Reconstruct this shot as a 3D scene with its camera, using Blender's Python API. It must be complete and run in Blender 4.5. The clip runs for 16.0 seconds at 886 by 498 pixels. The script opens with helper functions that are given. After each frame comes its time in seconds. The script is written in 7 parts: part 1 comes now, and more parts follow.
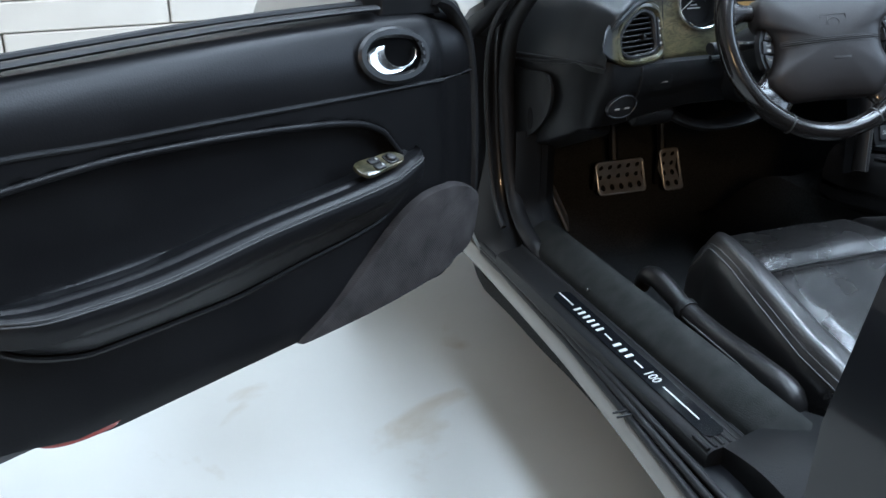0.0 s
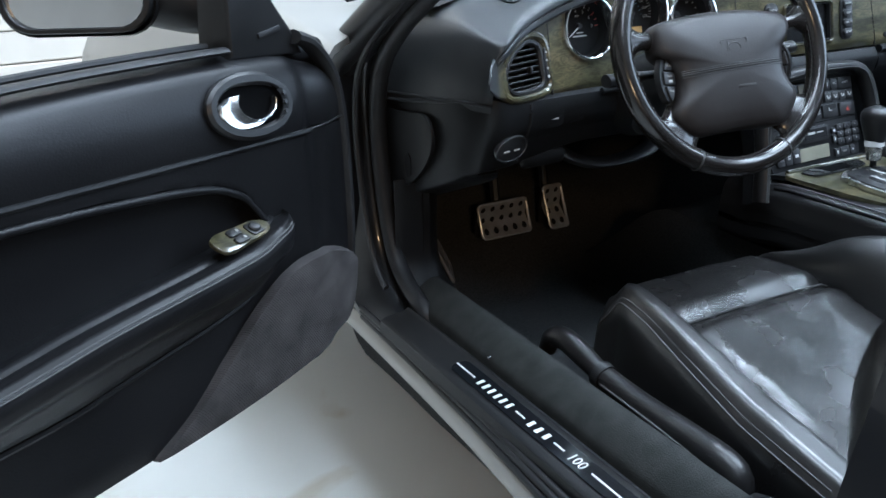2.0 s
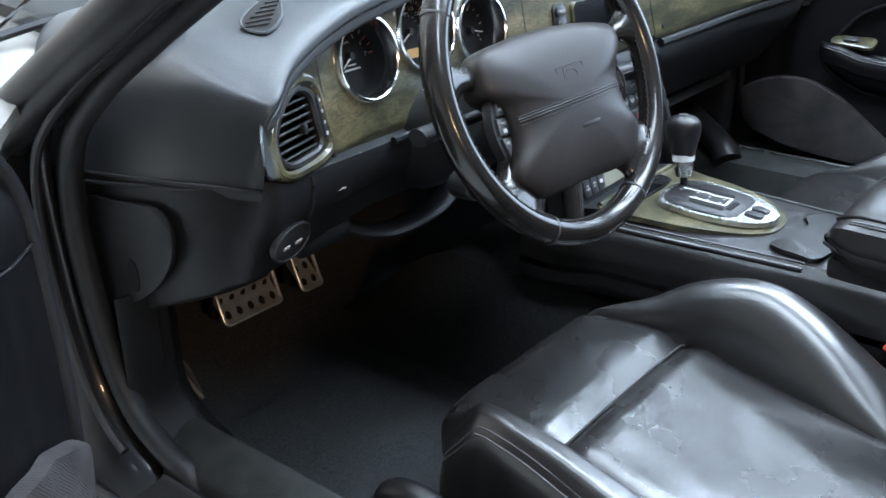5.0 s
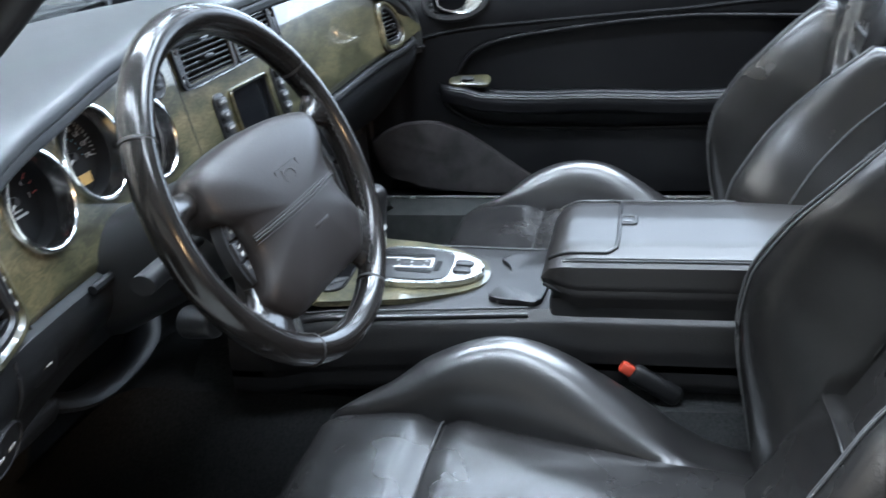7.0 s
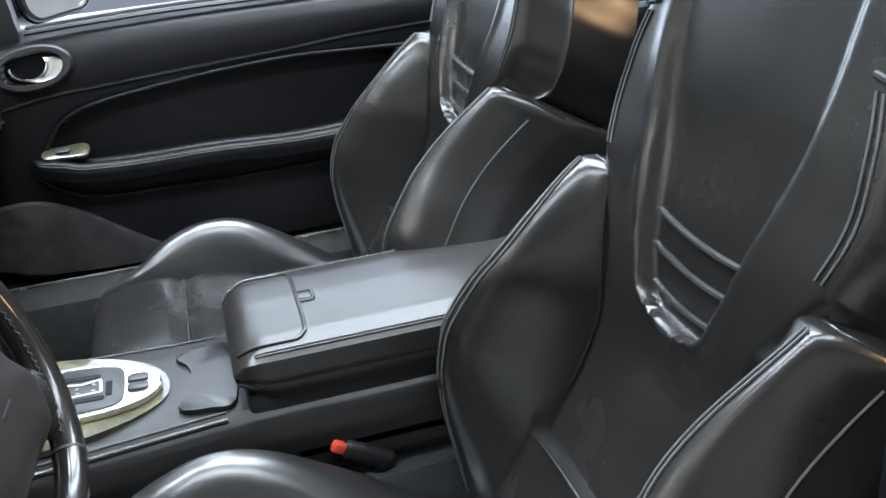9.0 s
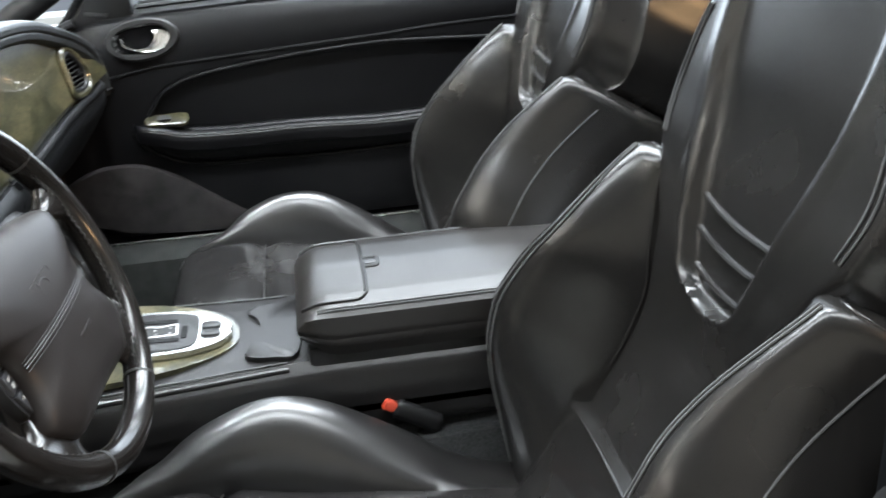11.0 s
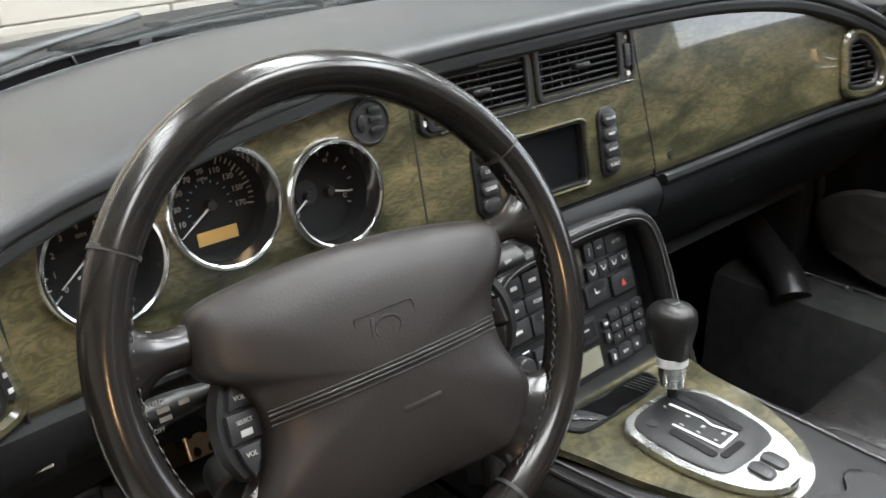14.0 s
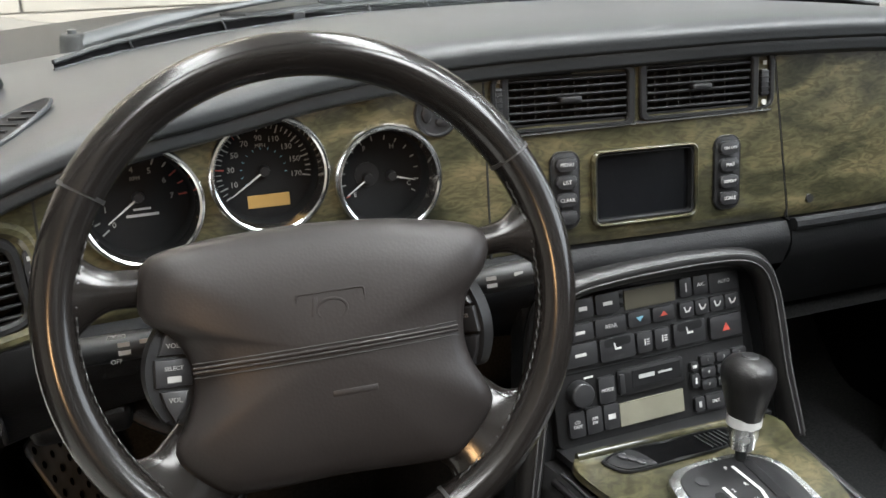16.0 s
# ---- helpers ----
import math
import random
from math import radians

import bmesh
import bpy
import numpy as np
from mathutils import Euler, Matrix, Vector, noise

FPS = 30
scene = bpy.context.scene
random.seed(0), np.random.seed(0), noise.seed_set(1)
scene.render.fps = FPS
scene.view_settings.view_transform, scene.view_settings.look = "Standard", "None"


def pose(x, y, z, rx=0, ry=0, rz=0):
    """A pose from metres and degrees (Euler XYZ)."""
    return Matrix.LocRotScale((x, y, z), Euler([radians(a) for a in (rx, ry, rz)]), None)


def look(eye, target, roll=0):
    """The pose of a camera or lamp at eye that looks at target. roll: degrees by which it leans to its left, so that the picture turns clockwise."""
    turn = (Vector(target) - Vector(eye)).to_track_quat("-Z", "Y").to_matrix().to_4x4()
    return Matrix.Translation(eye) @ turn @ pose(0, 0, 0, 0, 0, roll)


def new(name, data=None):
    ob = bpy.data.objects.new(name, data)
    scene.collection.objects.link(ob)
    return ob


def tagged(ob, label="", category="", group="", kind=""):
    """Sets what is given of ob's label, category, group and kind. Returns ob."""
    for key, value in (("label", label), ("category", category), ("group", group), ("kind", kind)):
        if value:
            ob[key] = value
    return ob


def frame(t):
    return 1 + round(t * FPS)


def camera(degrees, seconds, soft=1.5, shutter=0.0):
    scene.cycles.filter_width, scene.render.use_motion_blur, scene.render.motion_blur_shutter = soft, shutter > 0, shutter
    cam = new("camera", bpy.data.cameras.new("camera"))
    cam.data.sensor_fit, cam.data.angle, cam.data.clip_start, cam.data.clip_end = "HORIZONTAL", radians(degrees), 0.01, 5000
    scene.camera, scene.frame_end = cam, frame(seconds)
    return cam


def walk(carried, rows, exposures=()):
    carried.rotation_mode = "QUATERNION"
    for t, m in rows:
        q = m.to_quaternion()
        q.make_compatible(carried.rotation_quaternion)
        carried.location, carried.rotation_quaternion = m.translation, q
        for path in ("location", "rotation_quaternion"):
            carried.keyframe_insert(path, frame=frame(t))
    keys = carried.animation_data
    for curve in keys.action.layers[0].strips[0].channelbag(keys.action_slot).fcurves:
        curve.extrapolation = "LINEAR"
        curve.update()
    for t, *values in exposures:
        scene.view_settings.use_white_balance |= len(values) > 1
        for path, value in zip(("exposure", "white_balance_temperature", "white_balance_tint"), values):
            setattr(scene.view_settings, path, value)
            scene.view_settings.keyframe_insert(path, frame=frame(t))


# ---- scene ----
cam = camera(49.2, 16.0, shutter=0.3)
PATH = [
    (0, (-1.446, -1.248, 1.118), (-0.8122, 0.4774, 0.3304), -0.21),
    (0.5, (-1.461, -1.210, 1.111), (-0.7530, 0.4954, 0.3424), -0.18),
    (1, (-1.451, -1.163, 1.104), (-0.6729, 0.5198, 0.3533), -0.45),
    (1.5, (-1.429, -1.107, 1.096), (-0.5854, 0.5487, 0.3578), -0.57),
    (2, (-1.391, -1.039, 1.097), (-0.4871, 0.5831, 0.3549), -0.64),
    (2.5, (-1.351, -0.980, 1.098), (-0.3959, 0.6101, 0.3532), -0.71),
    (3, (-1.316, -0.921, 1.092), (-0.2914, 0.6302, 0.3544), -0.89),
    (3.5, (-1.298, -0.852, 1.088), (-0.1819, 0.6348, 0.3512), -0.96),
    (3.7, (-1.293, -0.817, 1.088), (-0.1329, 0.6338, 0.3457), -0.93),
    (5.8, (-1.224, -0.494, 1.111), (0.3433, 0.4497, 0.3021), -1.27),
    (6, (-1.223, -0.483, 1.112), (0.3827, 0.4044, 0.3158), -1.60),
    (6.5, (-1.228, -0.458, 1.124), (0.4731, 0.2562, 0.3529), -2.60),
    (7, (-1.203, -0.391, 1.125), (0.6015, 0.0333, 0.3742), -4.35),
    (7.5, (-1.163, -0.336, 1.157), (0.6669, -0.1953, 0.3616), -4.94),
    (8, (-1.143, -0.281, 1.190), (0.6716, -0.4411, 0.3644), -5.06),
    (8.5, (-1.123, -0.263, 1.221), (0.6519, -0.6338, 0.3789), -5.22),
    (8.7, (-1.113, -0.273, 1.231), (0.6476, -0.6945, 0.3815), -5.54),
    (10.8, (-1.179, -0.269, 1.208), (0.6192, -0.6288, 0.4096), -2.61),
    (11, (-1.192, -0.300, 1.216), (0.6173, -0.5405, 0.3954), -3.68),
    (11.5, (-1.171, -0.378, 1.216), (0.6453, -0.2693, 0.3861), -4.98),
    (12, (-1.066, -0.428, 1.205), (0.6947, 0.0278, 0.3715), -4.70),
    (12.5, (-0.945, -0.438, 1.181), (0.7299, 0.2784, 0.3547), -4.67),
    (13, (-0.840, -0.439, 1.173), (0.7087, 0.5130, 0.3399), -3.40),
    (13.5, (-0.773, -0.454, 1.162), (0.6349, 0.7034, 0.3374), -2.35),
    (14, (-0.709, -0.484, 1.149), (0.5126, 0.8781, 0.3397), -1.26),
    (14.5, (-0.656, -0.511, 1.137), (0.3985, 0.9916, 0.3430), -0.52),
    (15, (-0.604, -0.546, 1.135), (0.2952, 1.0577, 0.3481), -0.15),
    (15.5, (-0.546, -0.578, 1.141), (0.2187, 1.0890, 0.3448), 0.01),
    (16, (-0.516, -0.596, 1.143), (0.1800, 1.0969, 0.3373), 0.95),
]
walk(cam, [(t, look(eye, target, roll)) for t, eye, target, roll in PATH],
     [(0, -0.15, 5500, 8), (2, 0.0, 5500, 8), (3.5, 0.30, 5600, 8), (6.5, 0.52, 5700, 9), (9, 0.50, 6100, 10), (11.8, 0.48, 6600, 10), (12.6, 0.38, 6700, 11), (14, 0.2, 6900, 12), (16, 0.2, 6900, 12)])

# ---- world and lights ----
world = bpy.data.worlds.new("world")
scene.world = world
world.use_nodes = True
world.node_tree.nodes["Background"].inputs[0].default_value = (0.75, 0.85, 1.0, 1)
world.node_tree.nodes["Background"].inputs[1].default_value = 0.25
scene.view_settings.exposure = 0.0


def area_lamp(name, place, target, size_x, size_y, watts, colour):
    data = bpy.data.lights.new(name, "AREA")
    data.shape, data.size, data.size_y, data.energy, data.color = "RECTANGLE", size_x, size_y, watts, colour
    ob = new(name, data)
    ob.matrix_world = look(place, target)
    return tagged(ob, kind="structure")


# unseen lamps assumed from highlights: ceiling tubes, open roller door daylight, warm work lamp
area_lamp("assumed_tube", (-1.0, -0.4, 3.12), (-1.0, -0.4, 0), 0.45, 4.2, 112, (0.90, 0.96, 1.0))
area_lamp("assumed_tube", (0.6, -0.3, 3.12), (0.6, -0.3, 0), 0.60, 3.8, 185, (0.88, 0.95, 1.0))
area_lamp("assumed_tube", (1.55, -1.35, 3.12), (1.55, -1.35, 0), 0.55, 3.0, 120, (0.84, 0.93, 1.0))
area_lamp("assumed_tube", (3.1, -0.3, 3.12), (3.1, -0.3, 0), 0.28, 3.2, 65, (0.84, 0.93, 1.0))
# added to brighten the north wall
area_lamp("assumed_tube", (-1.9, 2.75, 3.12), (-1.9, 3.3, 0), 3.6, 0.4, 85, (1.0, 0.95, 0.86))
area_lamp("assumed_daylight", (4.3, -0.9, 1.75), (0, -0.4, 0.9), 4.4, 2.7, 190, (0.78, 0.89, 1.0))
area_lamp("work_lamp", (-2.6, -4.4, 2.3), (-0.4, 0, 0.8), 0.45, 0.45, 38, (1.0, 0.62, 0.30))

# ---- materials ----


def material(name, colour, rough=0.5, metal=0.0, coat=0.0, second=None, scale=8.0, mix=0.5, detail=6.0,
             bump=0.0, bump_scale=200.0, rough_var=0.0, kind="noise", transmission=0.0, emit=0.0, stretch=(1, 1, 1), coat_rough=0.06, specular=0.5, crease=0.0):
    m = bpy.data.materials.new(name)
    m.use_nodes = True
    nt = m.node_tree
    b = nt.nodes["Principled BSDF"]
    link = nt.links.new
    b.inputs["Base Color"].default_value = (*colour, 1)
    b.inputs["Roughness"].default_value = rough
    b.inputs["Metallic"].default_value = metal
    b.inputs["Coat Weight"].default_value = coat
    b.inputs["Coat Roughness"].default_value = coat_rough
    b.inputs["Specular IOR Level"].default_value = specular
    b.inputs["Transmission Weight"].default_value = transmission
    if emit:
        b.inputs["Emission Color"].default_value = (*colour, 1)
        b.inputs["Emission Strength"].default_value = emit
    co = nt.nodes.new("ShaderNodeTexCoord")
    mp = nt.nodes.new("ShaderNodeMapping")
    mp.inputs["Scale"].default_value = stretch
    link(co.outputs["Object"], mp.inputs["Vector"])
    if second or rough_var:
        n = nt.nodes.new("ShaderNodeTexNoise")
        n.inputs["Scale"].default_value, n.inputs["Detail"].default_value = scale, detail
        link(mp.outputs[0], n.inputs["Vector"])
        if second:
            ramp = nt.nodes.new("ShaderNodeValToRGB")
            ramp.color_ramp.elements[0].position, ramp.color_ramp.elements[1].position = 0.5 - mix / 2, 0.5 + mix / 2
            ramp.color_ramp.elements[0].color, ramp.color_ramp.elements[1].color = (*colour, 1), (*second, 1)
            link(n.outputs["Fac"], ramp.inputs["Fac"])
            link(ramp.outputs["Color"], b.inputs["Base Color"])
        if rough_var:
            r = nt.nodes.new("ShaderNodeMapRange")
            r.inputs["To Min"].default_value, r.inputs["To Max"].default_value = rough - rough_var, rough + rough_var
            link(n.outputs["Fac"], r.inputs["Value"])
            link(r.outputs["Result"], b.inputs["Roughness"])
    if bump:
        t = nt.nodes.new("ShaderNodeTexVoronoi" if kind == "leather" else "ShaderNodeTexNoise")
        t.inputs["Scale"].default_value = bump_scale
        link(mp.outputs[0], t.inputs["Vector"])
        bp = nt.nodes.new("ShaderNodeBump")
        bp.inputs["Strength"].default_value, bp.inputs["Distance"].default_value = bump, 0.001
        out = t.outputs["Distance"] if kind == "leather" else t.outputs["Fac"]
        if kind == "leather":
            w = nt.nodes.new("ShaderNodeTexNoise")
            w.inputs["Scale"].default_value, w.inputs["Detail"].default_value, w.inputs["Distortion"].default_value = 14, 2, 0.0
            link(mp.outputs[0], w.inputs["Vector"])
            add = nt.nodes.new("ShaderNodeMath")
            add.operation = "MULTIPLY_ADD"
            add.inputs[1].default_value = 2.4
            link(w.outputs["Fac"], add.inputs[0])
            link(out, add.inputs[2])
            out = add.outputs[0]
        link(out, bp.inputs["Height"])
        link(bp.outputs["Normal"], b.inputs["Normal"])
        if crease:
            # soft folds of worn leather
            n3 = nt.nodes.new("ShaderNodeTexNoise")
            n3.inputs["Scale"].default_value, n3.inputs["Detail"].default_value, n3.inputs["Distortion"].default_value = 24, 5, 0.8
            link(mp.outputs[0], n3.inputs["Vector"])
            both = n3
            b2 = nt.nodes.new("ShaderNodeBump")
            b2.inputs["Strength"].default_value, b2.inputs["Distance"].default_value = 0.9 * crease, 0.003
            link(both.outputs["Fac"], b2.inputs["Height"])
            link(bp.outputs["Normal"], b2.inputs["Normal"])
            link(b2.outputs["Normal"], b.inputs["Normal"])
    return m


LEATHER = material("black_leather", (0.0095, 0.0088, 0.0088), 0.31, specular=0.36, second=(0.013, 0.0125, 0.0125), scale=9, bump=0.14, bump_scale=520, rough_var=0.06, kind="leather")
SEAT = material("seat_leather", (0.0090, 0.0086, 0.0086), 0.27, specular=0.62, second=(0.015, 0.0137, 0.0130), scale=9, bump=0.025, bump_scale=480, rough_var=0.08, kind="leather", crease=0.13)
# the seat leather again, specular raised to put bright highlights on the bolsters
BOLSTER_SHEEN = material("bolster_sheen", (0.0090, 0.0086, 0.0086), 0.30, specular=1.0, second=(0.015, 0.0137, 0.0130), scale=9, bump=0.06, bump_scale=480, rough_var=0.06, kind="leather", crease=0.10)
# black leather lightened and warmed: the lid's warm highlight is in the colour
LID_LIT = material("lid_leather_lit", (0.0120, 0.0108, 0.0102), 0.31, specular=0.42, second=(0.0165, 0.0148, 0.0138), scale=9, bump=0.07, bump_scale=480, rough_var=0.06, kind="leather")
# the seat leather again, darkened and dulled so the backs look shaded
BACK_SHADED = material("backrest_shaded", (0.0080, 0.0076, 0.0074), 0.255, specular=0.55, second=(0.0125, 0.0115, 0.0108), scale=9, bump=0.08, bump_scale=480, rough_var=0.07, kind="leather", crease=0.08)
WHEEL_LEATHER = material("wheel_leather", (0.0075, 0.0066, 0.0061), 0.175, second=(0.012, 0.0102, 0.0093), scale=20, bump=0.012, bump_scale=500, rough_var=0.05, kind="leather")
PAD = material("airbag_vinyl", (0.0140, 0.0120, 0.0115), 0.40, specular=0.27, second=(0.019, 0.0162, 0.0153), scale=12, bump=0.06, bump_scale=430, rough_var=0.08, kind="leather")
# the black leather darkened for the doors, shade put into its colour
DOOR_SHADED = material("door_leather_shaded", (0.0055, 0.0055, 0.0062), 0.36, second=(0.0085, 0.0085, 0.0092), scale=9, bump=0.12, bump_scale=420, rough_var=0.05, kind="leather", specular=0.20)
DASH = material("dash_vinyl", (0.018, 0.0200, 0.0215), 0.42, specular=0.36, second=(0.026, 0.0275, 0.029), scale=6, bump=0.09, bump_scale=500, rough_var=0.05, kind="leather")
TRIM = material("black_trim_vinyl", (0.0058, 0.0060, 0.0065), 0.42, specular=0.18, second=(0.010, 0.0103, 0.0110), scale=6, bump=0.2, bump_scale=500, rough_var=0.05, kind="leather")
PLASTIC = material("black_plastic", (0.0075, 0.0075, 0.0080), 0.40, specular=0.38, second=(0.013, 0.013, 0.0135), scale=30, bump=0.08, bump_scale=900)
BUTTON = material("button_plastic", (0.016, 0.016, 0.0175), 0.38, bump=0.05, bump_scale=900, second=(0.020, 0.020, 0.021), scale=40)
RUBBER = material("black_rubber", (0.0085, 0.0085, 0.0092), 0.5, specular=0.28, second=(0.016, 0.016, 0.017), scale=30, bump=0.1, bump_scale=300)
CARPET = material("dark_carpet", (0.019, 0.0195, 0.0205), 0.95, second=(0.042, 0.043, 0.043), scale=260, bump=1.0, bump_scale=700, specular=0.1)
# carpet darkened and slightly blued: the footwell's shade is in the colour
SHADED_CARPET = material("shaded_carpet", (0.0035, 0.0039, 0.0044), 0.95, second=(0.0068, 0.0074, 0.0080), scale=120, bump=0.8, bump_scale=500, specular=0.05)
SILL_CARPET = material("sill_carpet", (0.015, 0.0158, 0.0153), 0.8, second=(0.028, 0.029, 0.0275), scale=40, bump=1.0, bump_scale=600, specular=0.1)
FABRIC = material("speaker_cloth", (0.012, 0.0110, 0.0116), 0.95, second=(0.058, 0.053, 0.053), scale=22, mix=0.7, detail=9.0, bump=0.8, bump_scale=520, specular=0.2)
def woven(m, bands):
    """Fine diagonal ribs of a cloth."""
    nt, link = m.node_tree, m.node_tree.links.new
    mp = [n for n in nt.nodes if n.type == "MAPPING"][0]
    w = nt.nodes.new("ShaderNodeTexWave")
    w.bands_direction = "DIAGONAL"
    w.inputs["Scale"].default_value, w.inputs["Distortion"].default_value = bands, 0.6
    bp = nt.nodes.new("ShaderNodeBump")
    bp.inputs["Strength"].default_value, bp.inputs["Distance"].default_value = 0.6, 0.0007
    old = nt.nodes["Principled BSDF"].inputs["Normal"].links[0].from_socket
    link(mp.outputs[0], w.inputs["Vector"])
    link(w.outputs["Fac"], bp.inputs["Height"])
    link(old, bp.inputs["Normal"])
    link(bp.outputs["Normal"], nt.nodes["Principled BSDF"].inputs["Normal"])
    return m


FABRIC = woven(FABRIC, 120)
PAINT = material("silver_car_paint", (0.235, 0.226, 0.209), 0.46, 0.25, coat=0.45, coat_rough=0.04, second=(0.21, 0.203, 0.188), scale=3)
JAMB_PAINT = material("black_jamb_paint", (0.004, 0.0045, 0.006), 0.30, coat=0.55, specular=0.3, coat_rough=0.03, second=(0.009, 0.010, 0.012), scale=3)
SATIN = material("satin_aluminium", (0.66, 0.66, 0.65), 0.26, 1.0, rough_var=0.06, scale=60, second=(0.58, 0.58, 0.57))
PEDAL = material("pedal_aluminium", (0.70, 0.70, 0.70), 0.40, 0.78, rough_var=0.1, scale=40, second=(0.45, 0.44, 0.42), bump=0.1, bump_scale=300)
DIAL = material("dial_black", (0.0065, 0.0065, 0.007), 0.7, second=(0.009, 0.009, 0.0095), scale=30, specular=0.12)
WHITE_PRINT = material("white_print", (0.44, 0.44, 0.43), 0.5)
GREY_PRINT = material("grey_print", (0.30, 0.30, 0.29), 0.5)
RED_PRINT = material("red_print", (0.34, 0.045, 0.03), 0.5)
BLUE_PRINT = material("blue_print", (0.15, 0.35, 0.45), 0.5)
SCREEN = material("dark_screen", (0.004, 0.005, 0.006), 0.12, second=(0.006, 0.006, 0.007), scale=4)
LCD = material("grey_display", (0.070, 0.065, 0.050), 0.24, second=(0.080, 0.074, 0.058), scale=30)
# black plastic coloured grey-blue, as the arm reflects; the reflection is painted in
WIPER_SHEEN = material("wiper_sheen", (0.045, 0.050, 0.055), 0.38, specular=0.6, second=(0.060, 0.066, 0.072), scale=20)
# display grey lightened to hold the reflections on the radio's glass
LCD_REFLECTION = material("display_reflection", (0.150, 0.145, 0.112), 0.22, second=(0.185, 0.178, 0.14), scale=30)
AMBER = material("amber_display", (0.24, 0.145, 0.042), 0.4, emit=0.07)
# near-black without gloss: the shade of hollows is put into the colour
HOLLOW_SHADE = material("hollow_shade", (0.0018, 0.0018, 0.0020), 0.95, specular=0.03, second=(0.003, 0.003, 0.0032), scale=40)
DIAL_PRINT = material("dial_print", (0.24, 0.24, 0.23), 0.5)
RED_PLASTIC = material("red_plastic", (0.50, 0.06, 0.03), 0.35)
REFLECTOR = material("red_reflector", (0.16, 0.025, 0.02), 0.22, second=(0.22, 0.035, 0.03), scale=60, coat=0.6)
STITCH = material("grey_stitching", (0.045, 0.045, 0.045), 0.7, second=(0.065, 0.065, 0.065), scale=300)
DARK_STITCH = material("dark_stitching", (0.012, 0.0115, 0.011), 0.6, second=(0.020, 0.019, 0.018), scale=300)
SOFT_CHROME = material("worn_chrome", (0.80, 0.80, 0.79), 0.17, 1.0, rough_var=0.04, scale=30)
HANDLE = material("satin_chrome", (0.86, 0.86, 0.85), 0.24, 1.0, rough_var=0.05, scale=40)
MIRROR = material("mirror_glass", (0.9, 0.9, 0.9), 0.02, 1.0)
TYRE = material("tyre_rubber", (0.014, 0.014, 0.014), 0.75, second=(0.022, 0.021, 0.020), scale=30, bump=0.2, bump_scale=150)
GLASS = material("clear_glass", (0.96, 0.98, 0.97), 0.0, transmission=1.0)


def veneer_material():
    m = material("green_burl_veneer", (0.1, 0.09, 0.05), 0.3, coat=0.9, coat_rough=0.03, specular=0.3)
    nt, link = m.node_tree, m.node_tree.links.new
    b = nt.nodes["Principled BSDF"]
    mp = [n for n in nt.nodes if n.type == "MAPPING"][0]
    mp.inputs["Scale"].default_value = (0.75, 1.0, 1.9)
    mp.inputs["Rotation"].default_value = (0.0, 0.35, 0.2)
    n1 = nt.nodes.new("ShaderNodeTexNoise")
    n1.inputs["Scale"].default_value, n1.inputs["Detail"].default_value, n1.inputs["Distortion"].default_value = 11, 9, 1.6
    n2 = nt.nodes.new("ShaderNodeTexNoise")
    n2.inputs["Scale"].default_value, n2.inputs["Detail"].default_value, n2.inputs["Distortion"].default_value = 70, 8, 2.0
    r1 = nt.nodes.new("ShaderNodeValToRGB")
    cr = r1.color_ramp
    cr.elements[0].position, cr.elements[0].color = 0.26, (0.014, 0.0145, 0.0085, 1)
    cr.elements[1].position, cr.elements[1].color = 0.78, (0.150, 0.120, 0.068, 1)
    for pos, col in ((0.40, (0.039, 0.037, 0.020, 1)), (0.50, (0.063, 0.058, 0.031, 1)), (0.60, (0.092, 0.079, 0.042, 1))):
        cr.elements.new(pos).color = col
    r2 = nt.nodes.new("ShaderNodeValToRGB")
    r2.color_ramp.elements[0].position, r2.color_ramp.elements[0].color = 0.38, (0.38, 0.38, 0.34, 1)
    r2.color_ramp.elements[1].position, r2.color_ramp.elements[1].color = 0.60, (1, 1, 1, 1)
    mx = nt.nodes.new("ShaderNodeMix")
    mx.data_type, mx.blend_type = "RGBA", "MULTIPLY"
    mx.inputs["Factor"].default_value = 0.8
    link(mp.outputs[0], n1.inputs["Vector"])
    link(mp.outputs[0], n2.inputs["Vector"])
    link(n1.outputs["Fac"], r1.inputs["Fac"])
    link(n2.outputs["Fac"], r2.inputs["Fac"])
    link(r1.outputs["Color"], mx.inputs["A"])
    link(r2.outputs["Color"], mx.inputs["B"])
    link(mx.outputs["Result"], b.inputs["Base Color"])
    return m


VENEER = veneer_material()


